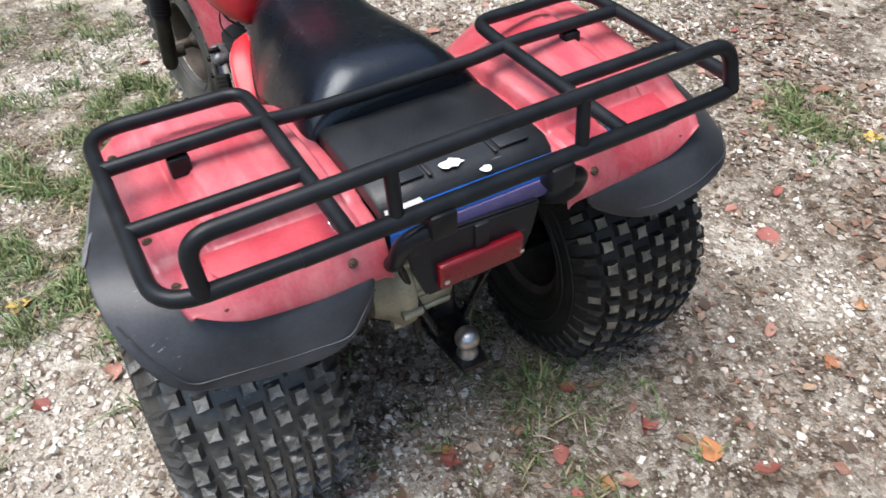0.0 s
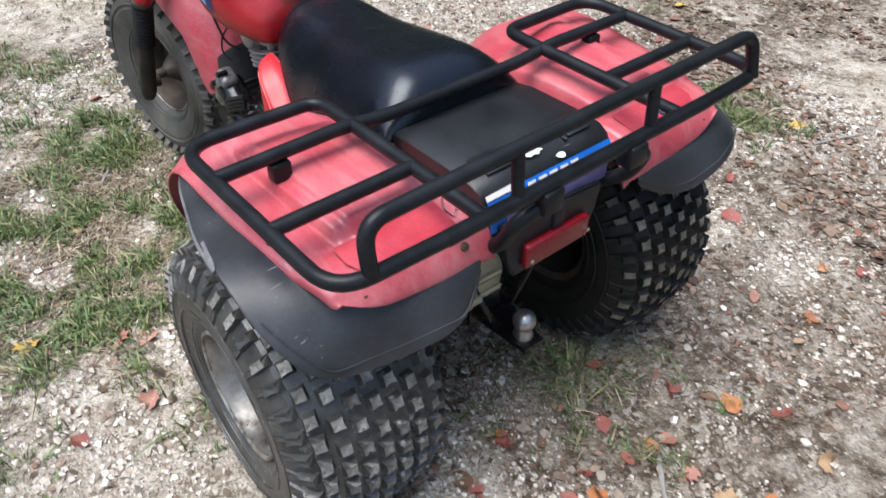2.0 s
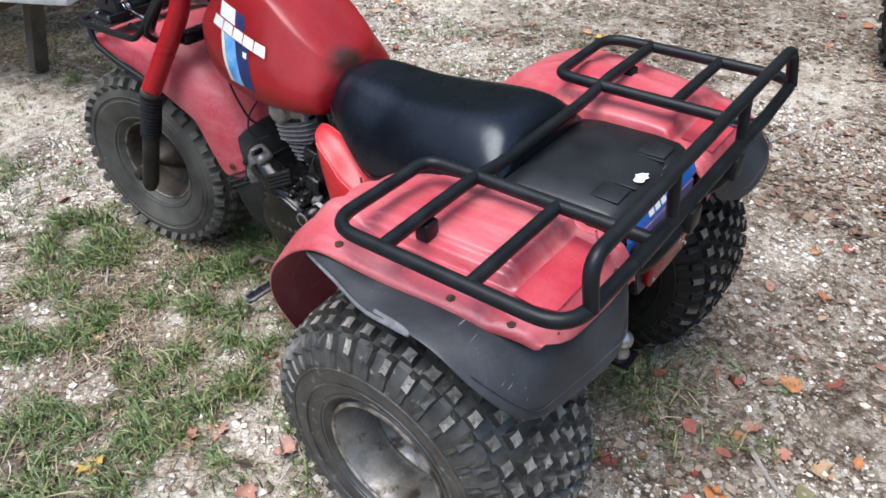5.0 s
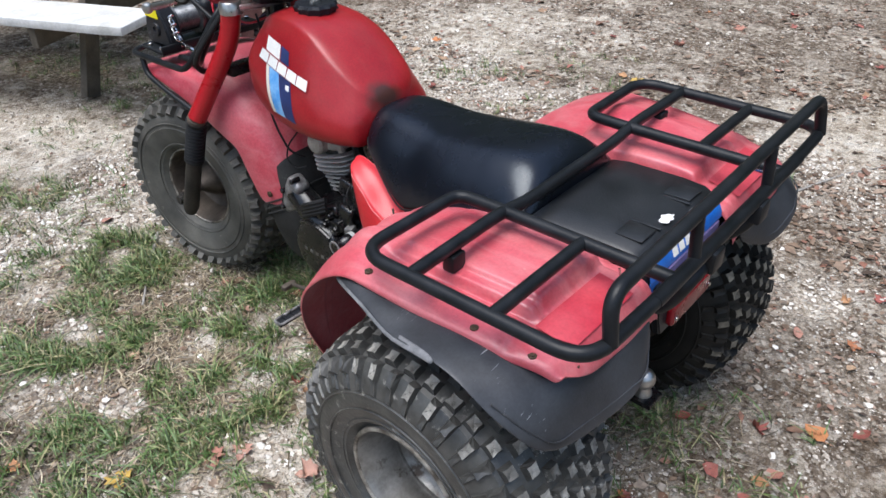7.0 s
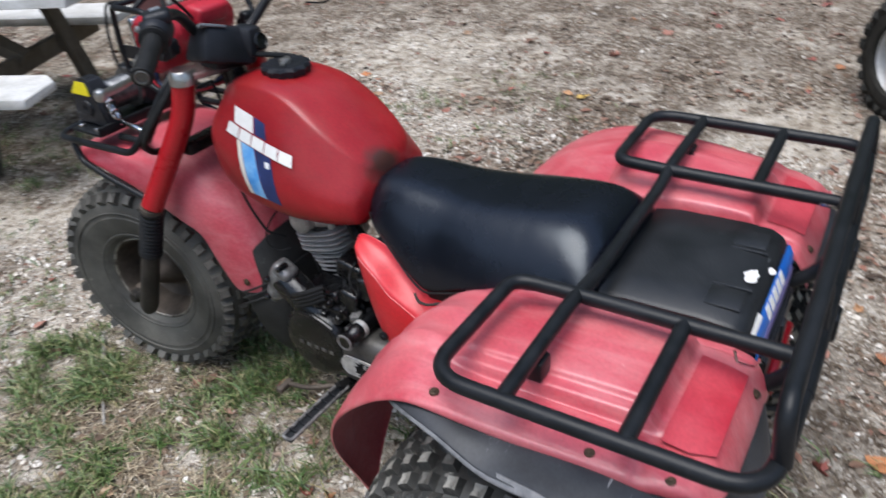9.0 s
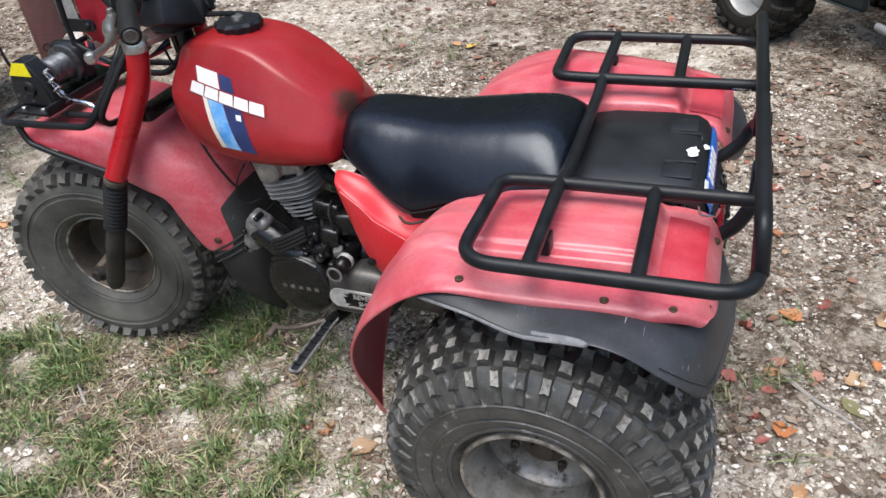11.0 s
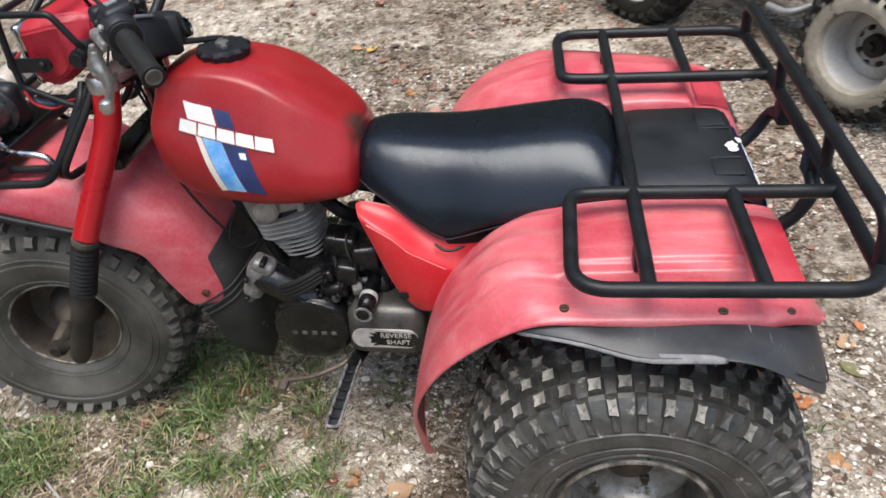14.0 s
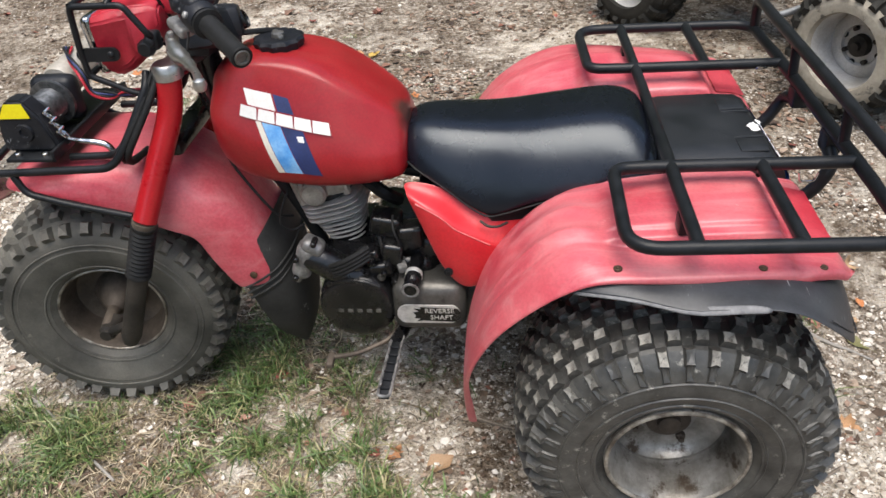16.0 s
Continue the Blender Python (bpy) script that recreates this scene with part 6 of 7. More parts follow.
for k in range(6):
    an = k * math.pi / 3 + 0.1
    bm = bmesh.new()
    add_lathe(bm, [(-0.085, 0.010), (-0.045, 0.010), (-0.042, 0.007), (-0.042, 0.0005)], (0, 0.03 + 0.100 * math.cos(an), 0.355 + 0.100 * math.sin(an)), "x", 12)
    part("case_lug", bm, BRONZE, gear)
bm = bmesh.new()
add_plate(bm, [(-0.045, -0.02, 0.275), (0.05, -0.02, 0.275), (0.036, -0.185, 0.255), (-0.016, -0.185, 0.255)], (0, 0, 0.012))
add_plate(bm, [(-0.055, -0.055, 0.262), (0.035, -0.06, 0.262), (0.045, -0.035, 0.40), (-0.045, -0.035, 0.40)], (0, 0.008, 0))
add_tube(bm, [(-0.075, -0.03, 0.47), (-0.05, -0.06, 0.36), (-0.02, -0.09, 0.27)], 0.008, 8, 0.02)
add_tube(bm, [(0.10, -0.14, 0.56), (0.085, -0.10, 0.42), (0.045, -0.07, 0.28)], 0.008, 8, 0.02)
hitch = part("tow_bracket", bm, ENGINE_BLACK, trike, "black steel tow bracket")
bm = bmesh.new()
add_lathe(bm, [(0.255, 0.022), (0.272, 0.022), (0.278, 0.019), (0.287, 0.016), (0.293, 0.0165)] + [(0.310 + 0.0245 * math.sin(a), 0.0245 * math.cos(a)) for a in np.linspace(-0.72, 1.45, 12)] + [(0.3345, 0.001)], (0.010, -0.150, 0), "z", 28)
part("hitch_ball", bm, BALL, hitch, "shiny steel tow ball")

# front fender: a wide flat nose running back into a deep curved guard
bm = bmesh.new()
rows = []
for y, zc, ye, ze, w in ((1.485, 0.684, 1.480, 0.680, 0.085), (1.475, 0.694, 1.470, 0.688, 0.145), (1.435, 0.706, 1.430, 0.695, 0.186), (1.36, 0.720, 1.36, 0.690, 0.188), (1.27, 0.738, 1.27, 0.662, 0.178), (1.20, 0.742, 1.21, 0.632, 0.165),
                         (1.15, 0.733, 1.165, 0.598, 0.156), (1.09, 0.706, 1.105, 0.570, 0.152), (1.03, 0.664, 1.072, 0.556, 0.148), (0.975, 0.606, 1.056, 0.527, 0.142), (0.930, 0.535, 1.042, 0.482, 0.138), (0.902, 0.475, 1.022, 0.440, 0.135),
                         (0.890, 0.420, 1.006, 0.404, 0.132), (0.886, 0.392, 0.996, 0.384, 0.128)):
    rows.append([(s * w * f, y + (ye - y) * k, zc + (ze - zc) * k) for s, f, k in ((-1, 1.0, 1.08), (-1, 1.0, 0.98), (-1, 0.985, 0.74), (-1, 0.90, 0.38), (-1, 0.72, 0.10), (-1, 0.36, 0.01), (1, 0.0, 0.0), (1, 0.36, 0.01), (1, 0.72, 0.10), (1, 0.90, 0.38), (1, 0.985, 0.74), (1, 1.0, 0.98), (1, 1.0, 1.08))])
add_sheet(bm, rows)
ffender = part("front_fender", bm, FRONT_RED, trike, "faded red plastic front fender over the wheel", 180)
soften(ffender, 2, 0.003)
bm = bmesh.new()
rows = []
for y, zc, w, fold, drop in ((0.932, 0.548, 0.128, 0.082, 0.112), (0.903, 0.480, 0.128, 0.106, 0.062), (0.886, 0.400, 0.127, 0.118, 0.010), (0.876, 0.32, 0.122, 0.112, 0.0), (0.876, 0.26, 0.110, 0.098, 0.0), (0.886, 0.205, 0.084, 0.080, 0.0), (0.902, 0.160, 0.052, 0.052, 0.0), (0.918, 0.125, 0.024, 0.024, 0.0), (0.930, 0.100, 0.004, 0.004, 0.0)):
    rows.append([(s * w * f, y - 0.013 + fold * k, zc - drop * k) for s, f, k in ((-1, 1.0, 1.0), (-1, 0.97, 0.70), (-1, 0.84, 0.26), (-1, 0.55, 0.05), (1, 0.0, 0.0), (1, 0.55, 0.05), (1, 0.84, 0.26), (1, 0.97, 0.70), (1, 1.0, 1.0))])
add_sheet(bm, rows)
flap = part("mud_flap", bm, FLAP_DUST, ffender, "dusty black rubber mud flap", 180)
soften(flap, 2, 0.004)
for k in range(3):
    bm = bmesh.new()
    zz = 0.405 - k * 0.016
    side = [(0.129, 0.992, 0.022), (0.126, 0.955, 0.004), (0.110, 0.910, -0.022), (0.06, 0.884 + 0.002 * k, -0.045)]
    add_tube(bm, [(-x, y - 0.003 * k, zz - d) for x, y, d in side] + [(x, y - 0.003 * k, zz - d) for x, y, d in reversed(side)], 0.003, 6, 0.02)
    part("flap_rib", bm, FLAP_DUST, flap)
for s in (-1, 1):
    bm = bmesh.new()
    add_lathe(bm, [(0.0, 0.009), (0.004 * s, 0.009), (0.006 * s, 0.006), (0.006 * s, 0.0005)], (s * 0.130, 0.963, 0.424), "x", 14)
    part("fender_bolt", bm, RUST_BOLT, ffender)

# fork
fork = thing("front_fork", (0, 0, 0), "", "")
fork.parent = trike
for s in (-1, 1):
    bm = bmesh.new()
    add_tube(bm, [(s * 0.106, 1.040, 0.925), (s * 0.120, 1.052, 0.84), (s * 0.170, 1.104, 0.715), (s * 0.209, 1.136, 0.630)], 0.0255, 18, 0.09, n=8)
    part("fork_tube", bm, FORK_RED, fork, "glossy red fork tube", 60)
for s in (-1, 1):
    a, b = Vector((s * 0.209, 1.136, 0.632)), Vector((s * 0.218, 1.268, 0.300))
    bm = bmesh.new()
    pts, rad = [], []
    for k in range(25):
        pts.append(a.lerp(b, 0.03 + 0.40 * k / 24))
        rad.append(0.0285 if k % 2 else 0.0245)
    rad[0] = rad[1] = rad[-1] = rad[-2] = 0.0285
    add_tube(bm, pts, 0.027, 16, 0, radii=rad)
    part("fork_boot", bm, CABLE, fork, "black ribbed rubber fork boot", 60)
    bm = bmesh.new()
    add_tube(bm, [a, a.lerp(b, 0.04)], 0.0265, 16, 0)
    part("fork_collar", bm, RUSTY, fork, "rust-stained collar")
    bm = bmesh.new()
    add_tube(bm, [a.lerp(b, 0.40), a.lerp(b, 0.97), a.lerp(b, 1.03)], 0.021, 16, 0, radii=[0.0225, 0.0235, 0.018])
    add_tube(bm, [a.lerp(b, 0.86), Vector((s * 0.205, 1.33, 0.306))], 0.012, 10, 0)
    add_lathe(bm, [(-0.045 * s, 0.021), (0.004 * s, 0.021), (0.008 * s, 0.015), (0.016 * s, 0.014), (0.016 * s, 0.001)], (s * 0.205, 1.33, 0.306), "x", 16)
    part("fork_leg", bm, DARK_STEEL, fork, "dirty grey-brown fork lower leg")
bm = bmesh.new()
add_plate(bm, [(-0.135, 1.03, 0.918), (-0.125, 1.066, 0.918), (0.0, 1.06, 0.918), (0.125, 1.066, 0.918), (0.135, 1.03, 0.918), (0.105, 1.015, 0.918), (0.0, 0.975, 0.918), (-0.105, 1.015, 0.918)], (0, 0, 0.016))
bmesh.ops.bevel(bm, geom=list(bm.edges), offset=0.004, segments=2, affect="EDGES")
for s in (-1, 1):
    add_lathe(bm, [(0.91, 0.030), (0.935, 0.030), (0.941, 0.025), (0.941, 0.001)], (s * 0.106, 1.042, 0), "z", 20)
part("top_clamp", bm, BALL, fork, "tarnished silver top clamp")
bm = bmesh.new()
add_box(bm, (0, 1.075, 0.755), (0.26, 0.05, 0.03), 0.01)
add_tube(bm, [(0, 0.985, 0.73), (0, 1.0, 0.92)], 0.028, 14, 0)
part("steering_head", bm, ENGINE_BLACK, fork)

# handlebar
bm = bmesh.new()
for s in (-1, 1):
    add_tube(bm, [(0, 0.995, 0.985), (s * 0.06, 0.995, 0.985), (s * 0.15, 0.955, 1.085), (s * 0.23, 0.905, 1.088), (s * 0.375, 0.782, 1.059)], 0.011, 10, 0.05)
bar = part("handlebar", bm, RACK_BLACK, trike, "black handlebar with rubber grips", 60)
for s in (-1, 1):
    a, b = Vector((s * 0.285, 0.858, 1.078)), Vector((s * 0.381, 0.777, 1.058))
    bm = bmesh.new()
    add_tube(bm, [a.lerp(b, k / 20) for k in range(21)], 0.017, 16, 0, radii=[(0.0182 if k % 2 else 0.0174) - 0.00006 * k for k in range(21)])
    d = (b - a).normalized()
    tr = d.to_track_quat("Z", "Y").to_matrix().to_4x4()
    add_lathe(bm, [(0.0, 0.0185), (0.008, 0.0185), (0.010, 0.0165), (0.010, 0.013)], b, turn=tr, seg=18, cap=False)
    add_lathe(bm, [(-0.004, 0.022), (0.002, 0.027), (0.006, 0.026), (0.008, 0.018)], a, turn=tr, seg=18)
    grip = part("grip", bm, CABLE, bar, "black rubber grip")
    bm = bmesh.new()
    add_lathe(bm, [(0.0085, 0.0135), (0.011, 0.013), (0.012, 0.011), (0.011, 0.0085), (0.006, 0.008), (0.006, 0.0005)], b, turn=tr, seg=18)
    part("end_plug", bm, ALLOY, grip, "worn metal bar end")
    bm = bmesh.new()
    add_lathe(bm, [(-0.066, 0.014), (-0.064, 0.024), (-0.056, 0.0285), (-0.038, 0.030), (-0.037, 0.028), (-0.035, 0.030), (-0.014, 0.029), (-0.006, 0.025), (-0.005, 0.012)], a, turn=tr, seg=20)
    add_box(bm, (s * 0.250, 0.880, 1.106), (0.052, 0.044, 0.026), 0.011, (0, 8 * s, 40 * s), 3)
    add_box(bm, (s * 0.226, 0.916, 1.096), (0.046, 0.030, 0.030), 0.010, (0, 0, 40 * s), 3)
    box = part("switch_box", bm, BOX_BLACK, bar, "black switch housing")
    bm = bmesh.new()
    add_box(bm, (s * 0.246, 0.888, 1.1195), (0.020, 0.015, 0.004), 0.0015, (0, 8 * s, 40 * s))
    part("switch_label", bm, GREY_PLASTIC, box, "grey faded switch label")
    for k in range(2):
        bm = bmesh.new()
        add_lathe(bm, [(0.026, 0.006), (0.034, 0.006), (0.036, 0.004), (0.036, 0.0005)], (s * (0.268 - 0.022 * k), 0.872 + 0.018 * k, 1.080), turn=pose(0, 0, 0, 62, 0, 130 * s), seg=10)
        part("switch_button", bm, BOX_BLACK if k else STARTER, box)
    bm = bmesh.new()
    add_tube(bm, [(s * 0.226, 0.955, 1.034), (s * 0.258, 0.942, 1.022), (s * 0.306, 0.898, 1.017), (s * 0.365, 0.862, 1.022), (s * 0.425, 0.834, 1.031)], 0.0065, 10, 0.03, radii=[0.012, 0.015, 0.010, 0.0065, 0.007])
    add_lathe(bm, [(-0.011, 0.004), (-0.008, 0.009), (0.0, 0.0115), (0.008, 0.009), (0.011, 0.004)], (s * 0.432, 0.831, 1.032), "z", 14)
    lever = part("lever", bm, BALL, bar, "dull alloy brake lever")
    bm = bmesh.new()
    add_box(bm, (s * 0.222, 0.935, 1.052), (0.030, 0.050, 0.020), 0.007, (20, 0, 40 * s), 3)
    add_lathe(bm, [(-0.016, 0.006), (0.016, 0.006), (0.018, 0.004), (0.018, 0.0005)], (s * 0.238, 0.950, 1.032), "z", 10)
    part("lever_clamp", bm, STARTER, lever, "scraped alloy lever clamp")
    bm = bmesh.new()
    add_tube(bm, [(s * 0.262, 0.905, 1.056), (s * 0.284, 0.910, 1.020), (s * 0.262, 0.935, 0.998), (s * 0.215, 0.955, 1.010)], 0.0022, 6, 0.02)
    part("switch_wire", bm, CABLE, box)
bm = bmesh.new()
add_box(bm, (0.255, 0.935, 1.125), (0.05, 0.055, 0.05), 0.008, (0, 0, -40))
part("brake_reservoir", bm, BOX_BLACK, bar, "black brake fluid reservoir")
bm = bmesh.new()
add_tube(bm, [(0.235, 0.94, 1.07), (0.235, 0.945, 1.10)], 0.008, 8, 0)
part("reservoir_neck", bm, CHROME, bar)
bm = bmesh.new()
add_box(bm, (-0.060, 0.955, 0.992), (0.128, 0.088, 0.078), 0.014, (-8, 18, -10), 2, (0.82, 0.70))
add_box(bm, (-0.008, 0.935, 0.988), (0.060, 0.070, 0.062), 0.012, (4, 6, 14), 2, (0.86, 0.80))
add_box(bm, (-0.020, 0.985, 0.955), (0.11, 0.07, 0.05), 0.012, (0, 8, -6), 2)
pad = part("handlebar_pad", bm, BOX_BLACK, bar, "black boxy instrument cover")
bm = bmesh.new()
add_box(bm, (-0.085, 0.940, 1.038), (0.058, 0.020, 0.006), 0.002, (-24, 18, -10))
part("gauge_face", bm, GREY_PLASTIC, bar, "grey faded label strip")
bm = bmesh.new()
add_lathe(bm, [(-0.004, 0.019), (0.006, 0.019), (0.008, 0.016), (0.004, 0.014), (0.003, 0.0005)], (0.004, 0.905, 0.985), turn=pose(0, 0, 0, 70, 18, 0), seg=20)
part("key_switch", bm, ENGINE_BLACK, bar)
for pts, r in (([(-0.02, 0.91, 0.965), (0.02, 0.872, 0.955), (0.05, 0.845, 0.945), (0.045, 0.80, 0.92)], 0.006),
               ([(-0.19, 0.93, 1.09), (-0.13, 1.02, 1.12), (-0.05, 1.05, 1.05), (0.0, 1.03, 0.95)], 0.0036),
               ([(0.2, 0.93, 1.09), (0.12, 1.04, 1.14), (0.04, 1.06, 1.06), (0.0, 1.04, 0.96)], 0.0036),
               ([(0.24, 0.95, 1.09), (0.18, 1.10, 1.13), (0.10, 1.12, 1.00), (0.06, 1.08, 0.88), (0.05, 1.05, 0.75)], 0.0036),
               ([(-0.05, 1.02, 0.90), (-0.05, 0.99, 0.80), (-0.09, 0.975, 0.72), (-0.11, 0.92, 0.64), (-0.10, 0.885, 0.57), (-0.07, 0.86, 0.55)], 0.0032),
               ([(-0.09, 0.85, 0.635), (-0.115, 0.868, 0.60), (-0.118, 0.878, 0.555), (-0.105, 0.858, 0.530), (-0.09, 0.830, 0.540)], 0.0022)):
    bm = bmesh.new()
    add_tube(bm, pts, r, 7, 0.04)
    part("control_cable", bm, CABLE, bar)

# head lamp with its wire guard
bm = bmesh.new()
rings = []
for y, w, zt, zb, c in ((1.178, 0.104, 1.034, 0.924, 0.014), (1.150, 0.103, 1.040, 0.908, 0.016), (1.118, 0.101, 1.046, 0.920, 0.016), (1.100, 0.097, 1.047, 0.936, 0.016), (1.056, 0.080, 1.046, 0.978, 0.014), (1.044, 0.074, 1.040, 0.996, 0.012)):
    rings.append([(x, y, zz) for x, zz in ((-w, zb + c), (-w, zt - c), (-w + c, zt), (w - c, zt), (w, zt - c), (w, zb + c), (w - c, zb), (-w + c, zb))])
add_loft(bm, rings)
bmesh.ops.bevel(bm, geom=list(bm.edges), offset=0.004, segments=2, affect="EDGES")
head = part("head_lamp", bm, LAMP_RED, trike, "red boxy head lamp in a black guard")
bm = bmesh.new()
add_box(bm, (0, 1.046, 1.036), (0.085, 0.05, 0.04), 0.010, (10, 0, 0), 3)
part("lamp_back", bm, LAMP_RED, head)
bm = bmesh.new()
add_lathe(bm, [(0.0, 0.010), (0.004, 0.010), (0.005, 0.001)], (0.01, 1.062, 1.0535), "z", 14)
part("lamp_hole", bm, CABLE, head)
bm = bmesh.new()
add_box(bm, (0, 1.180, 0.976), (0.206, 0.022, 0.118), 0.010, (-5, 0, 0), 3)
part("bezel", bm, CHROME, head, "chrome lamp bezel")
bm = bmesh.new()
add_box(bm, (0, 1.194, 0.976), (0.180, 0.012, 0.096), 0.005, (-5, 0, 0), 2)
part("lamp_glass", bm, GREY_METAL, head, "ribbed clear lamp glass")
bm = bmesh.new()
for s in (-1, 1):
    add_tube(bm, [(s * 0.100, 1.040, 0.985), (s * 0.132, 1.046, 1.008), (s * 0.134, 1.080, 1.066), (s * 0.132, 1.186, 1.066), (s * 0.130, 1.194, 0.985), (s * 0.126, 1.196, 0.926), (s * 0.118, 1.114, 0.882), (s * 0.10, 1.06, 0.866)], 0.0065, 8, 0.012)
    add_plate(bm, [(s * 0.1235, 1.162 + (0.030 if math.cos(an) > 0 else -0.030) + 0.014 * math.cos(an), 0.969 + 0.014 * math.sin(an)) for an in (k * math.pi / 10 + 0.05 for k in range(20))], (s * 0.006, 0, 0))
    add_lathe(bm, [(0, 0.007), (0.004 * s, 0.007), (0.006 * s, 0.004), (0.006 * s, 0.0005)], (s * 0.1295, 1.134, 0.970), "x", 12)
    add_lathe(bm, [(-0.012 * s, 0.016), (0.008 * s, 0.018), (0.020 * s, 0.013), (0.020 * s, 0.001)], (s * 0.116, 1.062, 0.978), "x", 9)
    add_lathe(bm, [(0, 0.012), (0.010 * s, 0.012), (0.014 * s, 0.009), (0.014 * s, 0.001)], (s * 0.118, 1.052, 0.990), "x", 12)
    add_box(bm, (s * 0.112, 1.048, 0.990), (0.030, 0.026, 0.036), 0.007)
for zz, y in ((1.066, 1.186), (0.926, 1.196)):
    add_tube(bm, [(-0.13, y, zz), (0.13, y, zz)], 0.0065, 8, 0)
add_tube(bm, [(-0.134, 1.11, 1.068), (-0.11, 1.10, 1.088), (0.11, 1.10, 1.088), (0.134, 1.11, 1.068)], 0.0065, 8, 0.02)
part("lamp_guard", bm, RACK_BLACK, head, "black wire lamp guard", 60)

# front carrier
bm = bmesh.new()
for s in (-1, 1):
    add_tube(bm, [(s * 0.05, 1.475, 0.748), (s * 0.165, 1.47, 0.742), (s * 0.194, 1.445, 0.742), (s * 0.194, 1.172, 0.752), (s * 0.168, 1.130, 0.815), (s * 0.128, 1.085, 0.900), (s * 0.10, 1.09, 0.92)], 0.0085, 10, 0.03)
frack = part("front_rack", bm, RACK_BLACK, trike, "black tubular front carrier rack", 60)
bm = bmesh.new()
add_tube(bm, [(-0.06, 1.475, 0.748), (0.06, 1.475, 0.748)], 0.0085, 10, 0)
part("front_bar", bm, RACK_BLACK, frack, smooth=60)
for s in (-1, 1):
    bm = bmesh.new()
    add_tube(bm, [(s * 0.13, 1.30, 0.745), (s * 0.13, 1.20, 0.748), (s * 0.145, 1.165, 0.775), (s * 0.132, 1.11, 0.855)], 0.0085, 10, 0.03)
    part("inner_loop", bm, RACK_BLACK, frack, smooth=60)
    bm = bmesh.new()
    add_tube(bm, [(s * 0.194, 1.40, 0.737), (s * 0.198, 1.385, 0.695), (s * 0.198, 1.30, 0.668), (s * 0.186, 1.175, 0.628)], 0.0080, 10, 0.02)
    part("rack_stay", bm, RACK_BLACK, frack, smooth=60)

for off, r in ((-0.016, 0.0075), (-0.004, 0.0055)):
    bm = bmesh.new()
    add_tube(bm, [(-0.10, 1.075 + off, 0.930), (-0.140, 1.092 + off, 0.880), (-0.176, 1.132 + off, 0.812), (-0.180, 1.160 + off, 0.770), (-0.150, 1.172 + off, 0.738), (-0.08, 1.15, 0.735)], r, 9, 0.03)
    part("cable_sleeve", bm, CABLE, frack, smooth=60)

# winch on the front carrier
bm = bmesh.new()
add_box(bm, (0.0, 1.36, 0.764), (0.36, 0.105, 0.008), 0.002)
add_box(bm, (0.0, 1.305, 0.772), (0.36, 0.008, 0.024), 0.002)
winch = part("winch", bm, RACK_BLACK, trike, "small black electric winch with steel rope")
bm = bmesh.new()
prof = [(1.425, 0.770), (1.425, 0.812), (1.412, 0.858), (1.385, 0.885), (1.350, 0.885), (1.322, 0.845), (1.305, 0.790), (1.305, 0.770)]
rings = [[(x, y, zz) for y, zz in prof] for x in (-0.150, -0.104)]
add_loft(bm, rings)
bmesh.ops.bevel(bm, geom=list(bm.edges), offset=0.006, segments=3, affect="EDGES")
add_lathe(bm, [(-0.150, 0.020), (-0.155, 0.018), (-0.155, 0.010), (-0.151, 0.009), (-0.151, 0.0005)], (0, 1.366, 0.815), "x", 20)
part("end_housing", bm, BOX_BLACK, winch, "black plastic winch end housing")
bm = bmesh.new()
add_plate(bm, [(-0.1525, 1.408, 0.848), (-0.1525, 1.340, 0.848), (-0.1495, 1.350, 0.879), (-0.1495, 1.388, 0.879)], (-0.0012, 0, 0.0003))
part("warning_label", bm, YELLOW, winch, "yellow warning label")
bm = bmesh.new()
pts = [Vector((-0.100 + 0.0032 * (k / 10), 1.365 + 0.034 * math.cos(k * 2 * math.pi / 10), 0.826 + 0.034 * math.sin(k * 2 * math.pi / 10))) for k in range(10 * 22)]
add_tube(bm, pts, 0.0026, 5, 0)
add_lathe(bm, [(-0.104, 0.044), (-0.098, 0.044), (-0.097, 0.030), (-0.030, 0.030), (-0.029, 0.050), (-0.020, 0.050)], (0, 1.365, 0.826), "x", 24)
part("drum", bm, WIRE_ROPE, winch, "steel rope wound on the drum", 60)
bm = bmesh.new()
add_box(bm, (0.002, 1.365, 0.826), (0.050, 0.104, 0.104), 0.022, seg=4)
part("gear_housing", bm, BOX_BLACK, winch)
bm = bmesh.new()
add_lathe(bm, [(0.02, 0.034), (0.03, 0.038), (0.185, 0.038), (0.190, 0.035), (0.192, 0.001)], (0, 1.368, 0.850), "x", 28)
part("motor", bm, MOTOR, winch, "weathered silver winch motor")
bm = bmesh.new()
for k in range(6):
    c = Vector((-0.128 - 0.0006 * k, 1.318 - 0.0042 * k, 0.852 - 0.0105 * k))
    turn = pose(*c, 40 if k % 2 else -40, 20, 10)
    ring = [turn @ Vector((0.007 * math.cos(a), 0.011 * math.sin(a), 0)) for a in np.linspace(0, 2 * math.pi, 11)[:-1]]
    add_tube(bm, ring, 0.0024, 6, 0, closed=True)
part("chain", bm, CHROME, winch, "bright steel chain")
bm = bmesh.new()
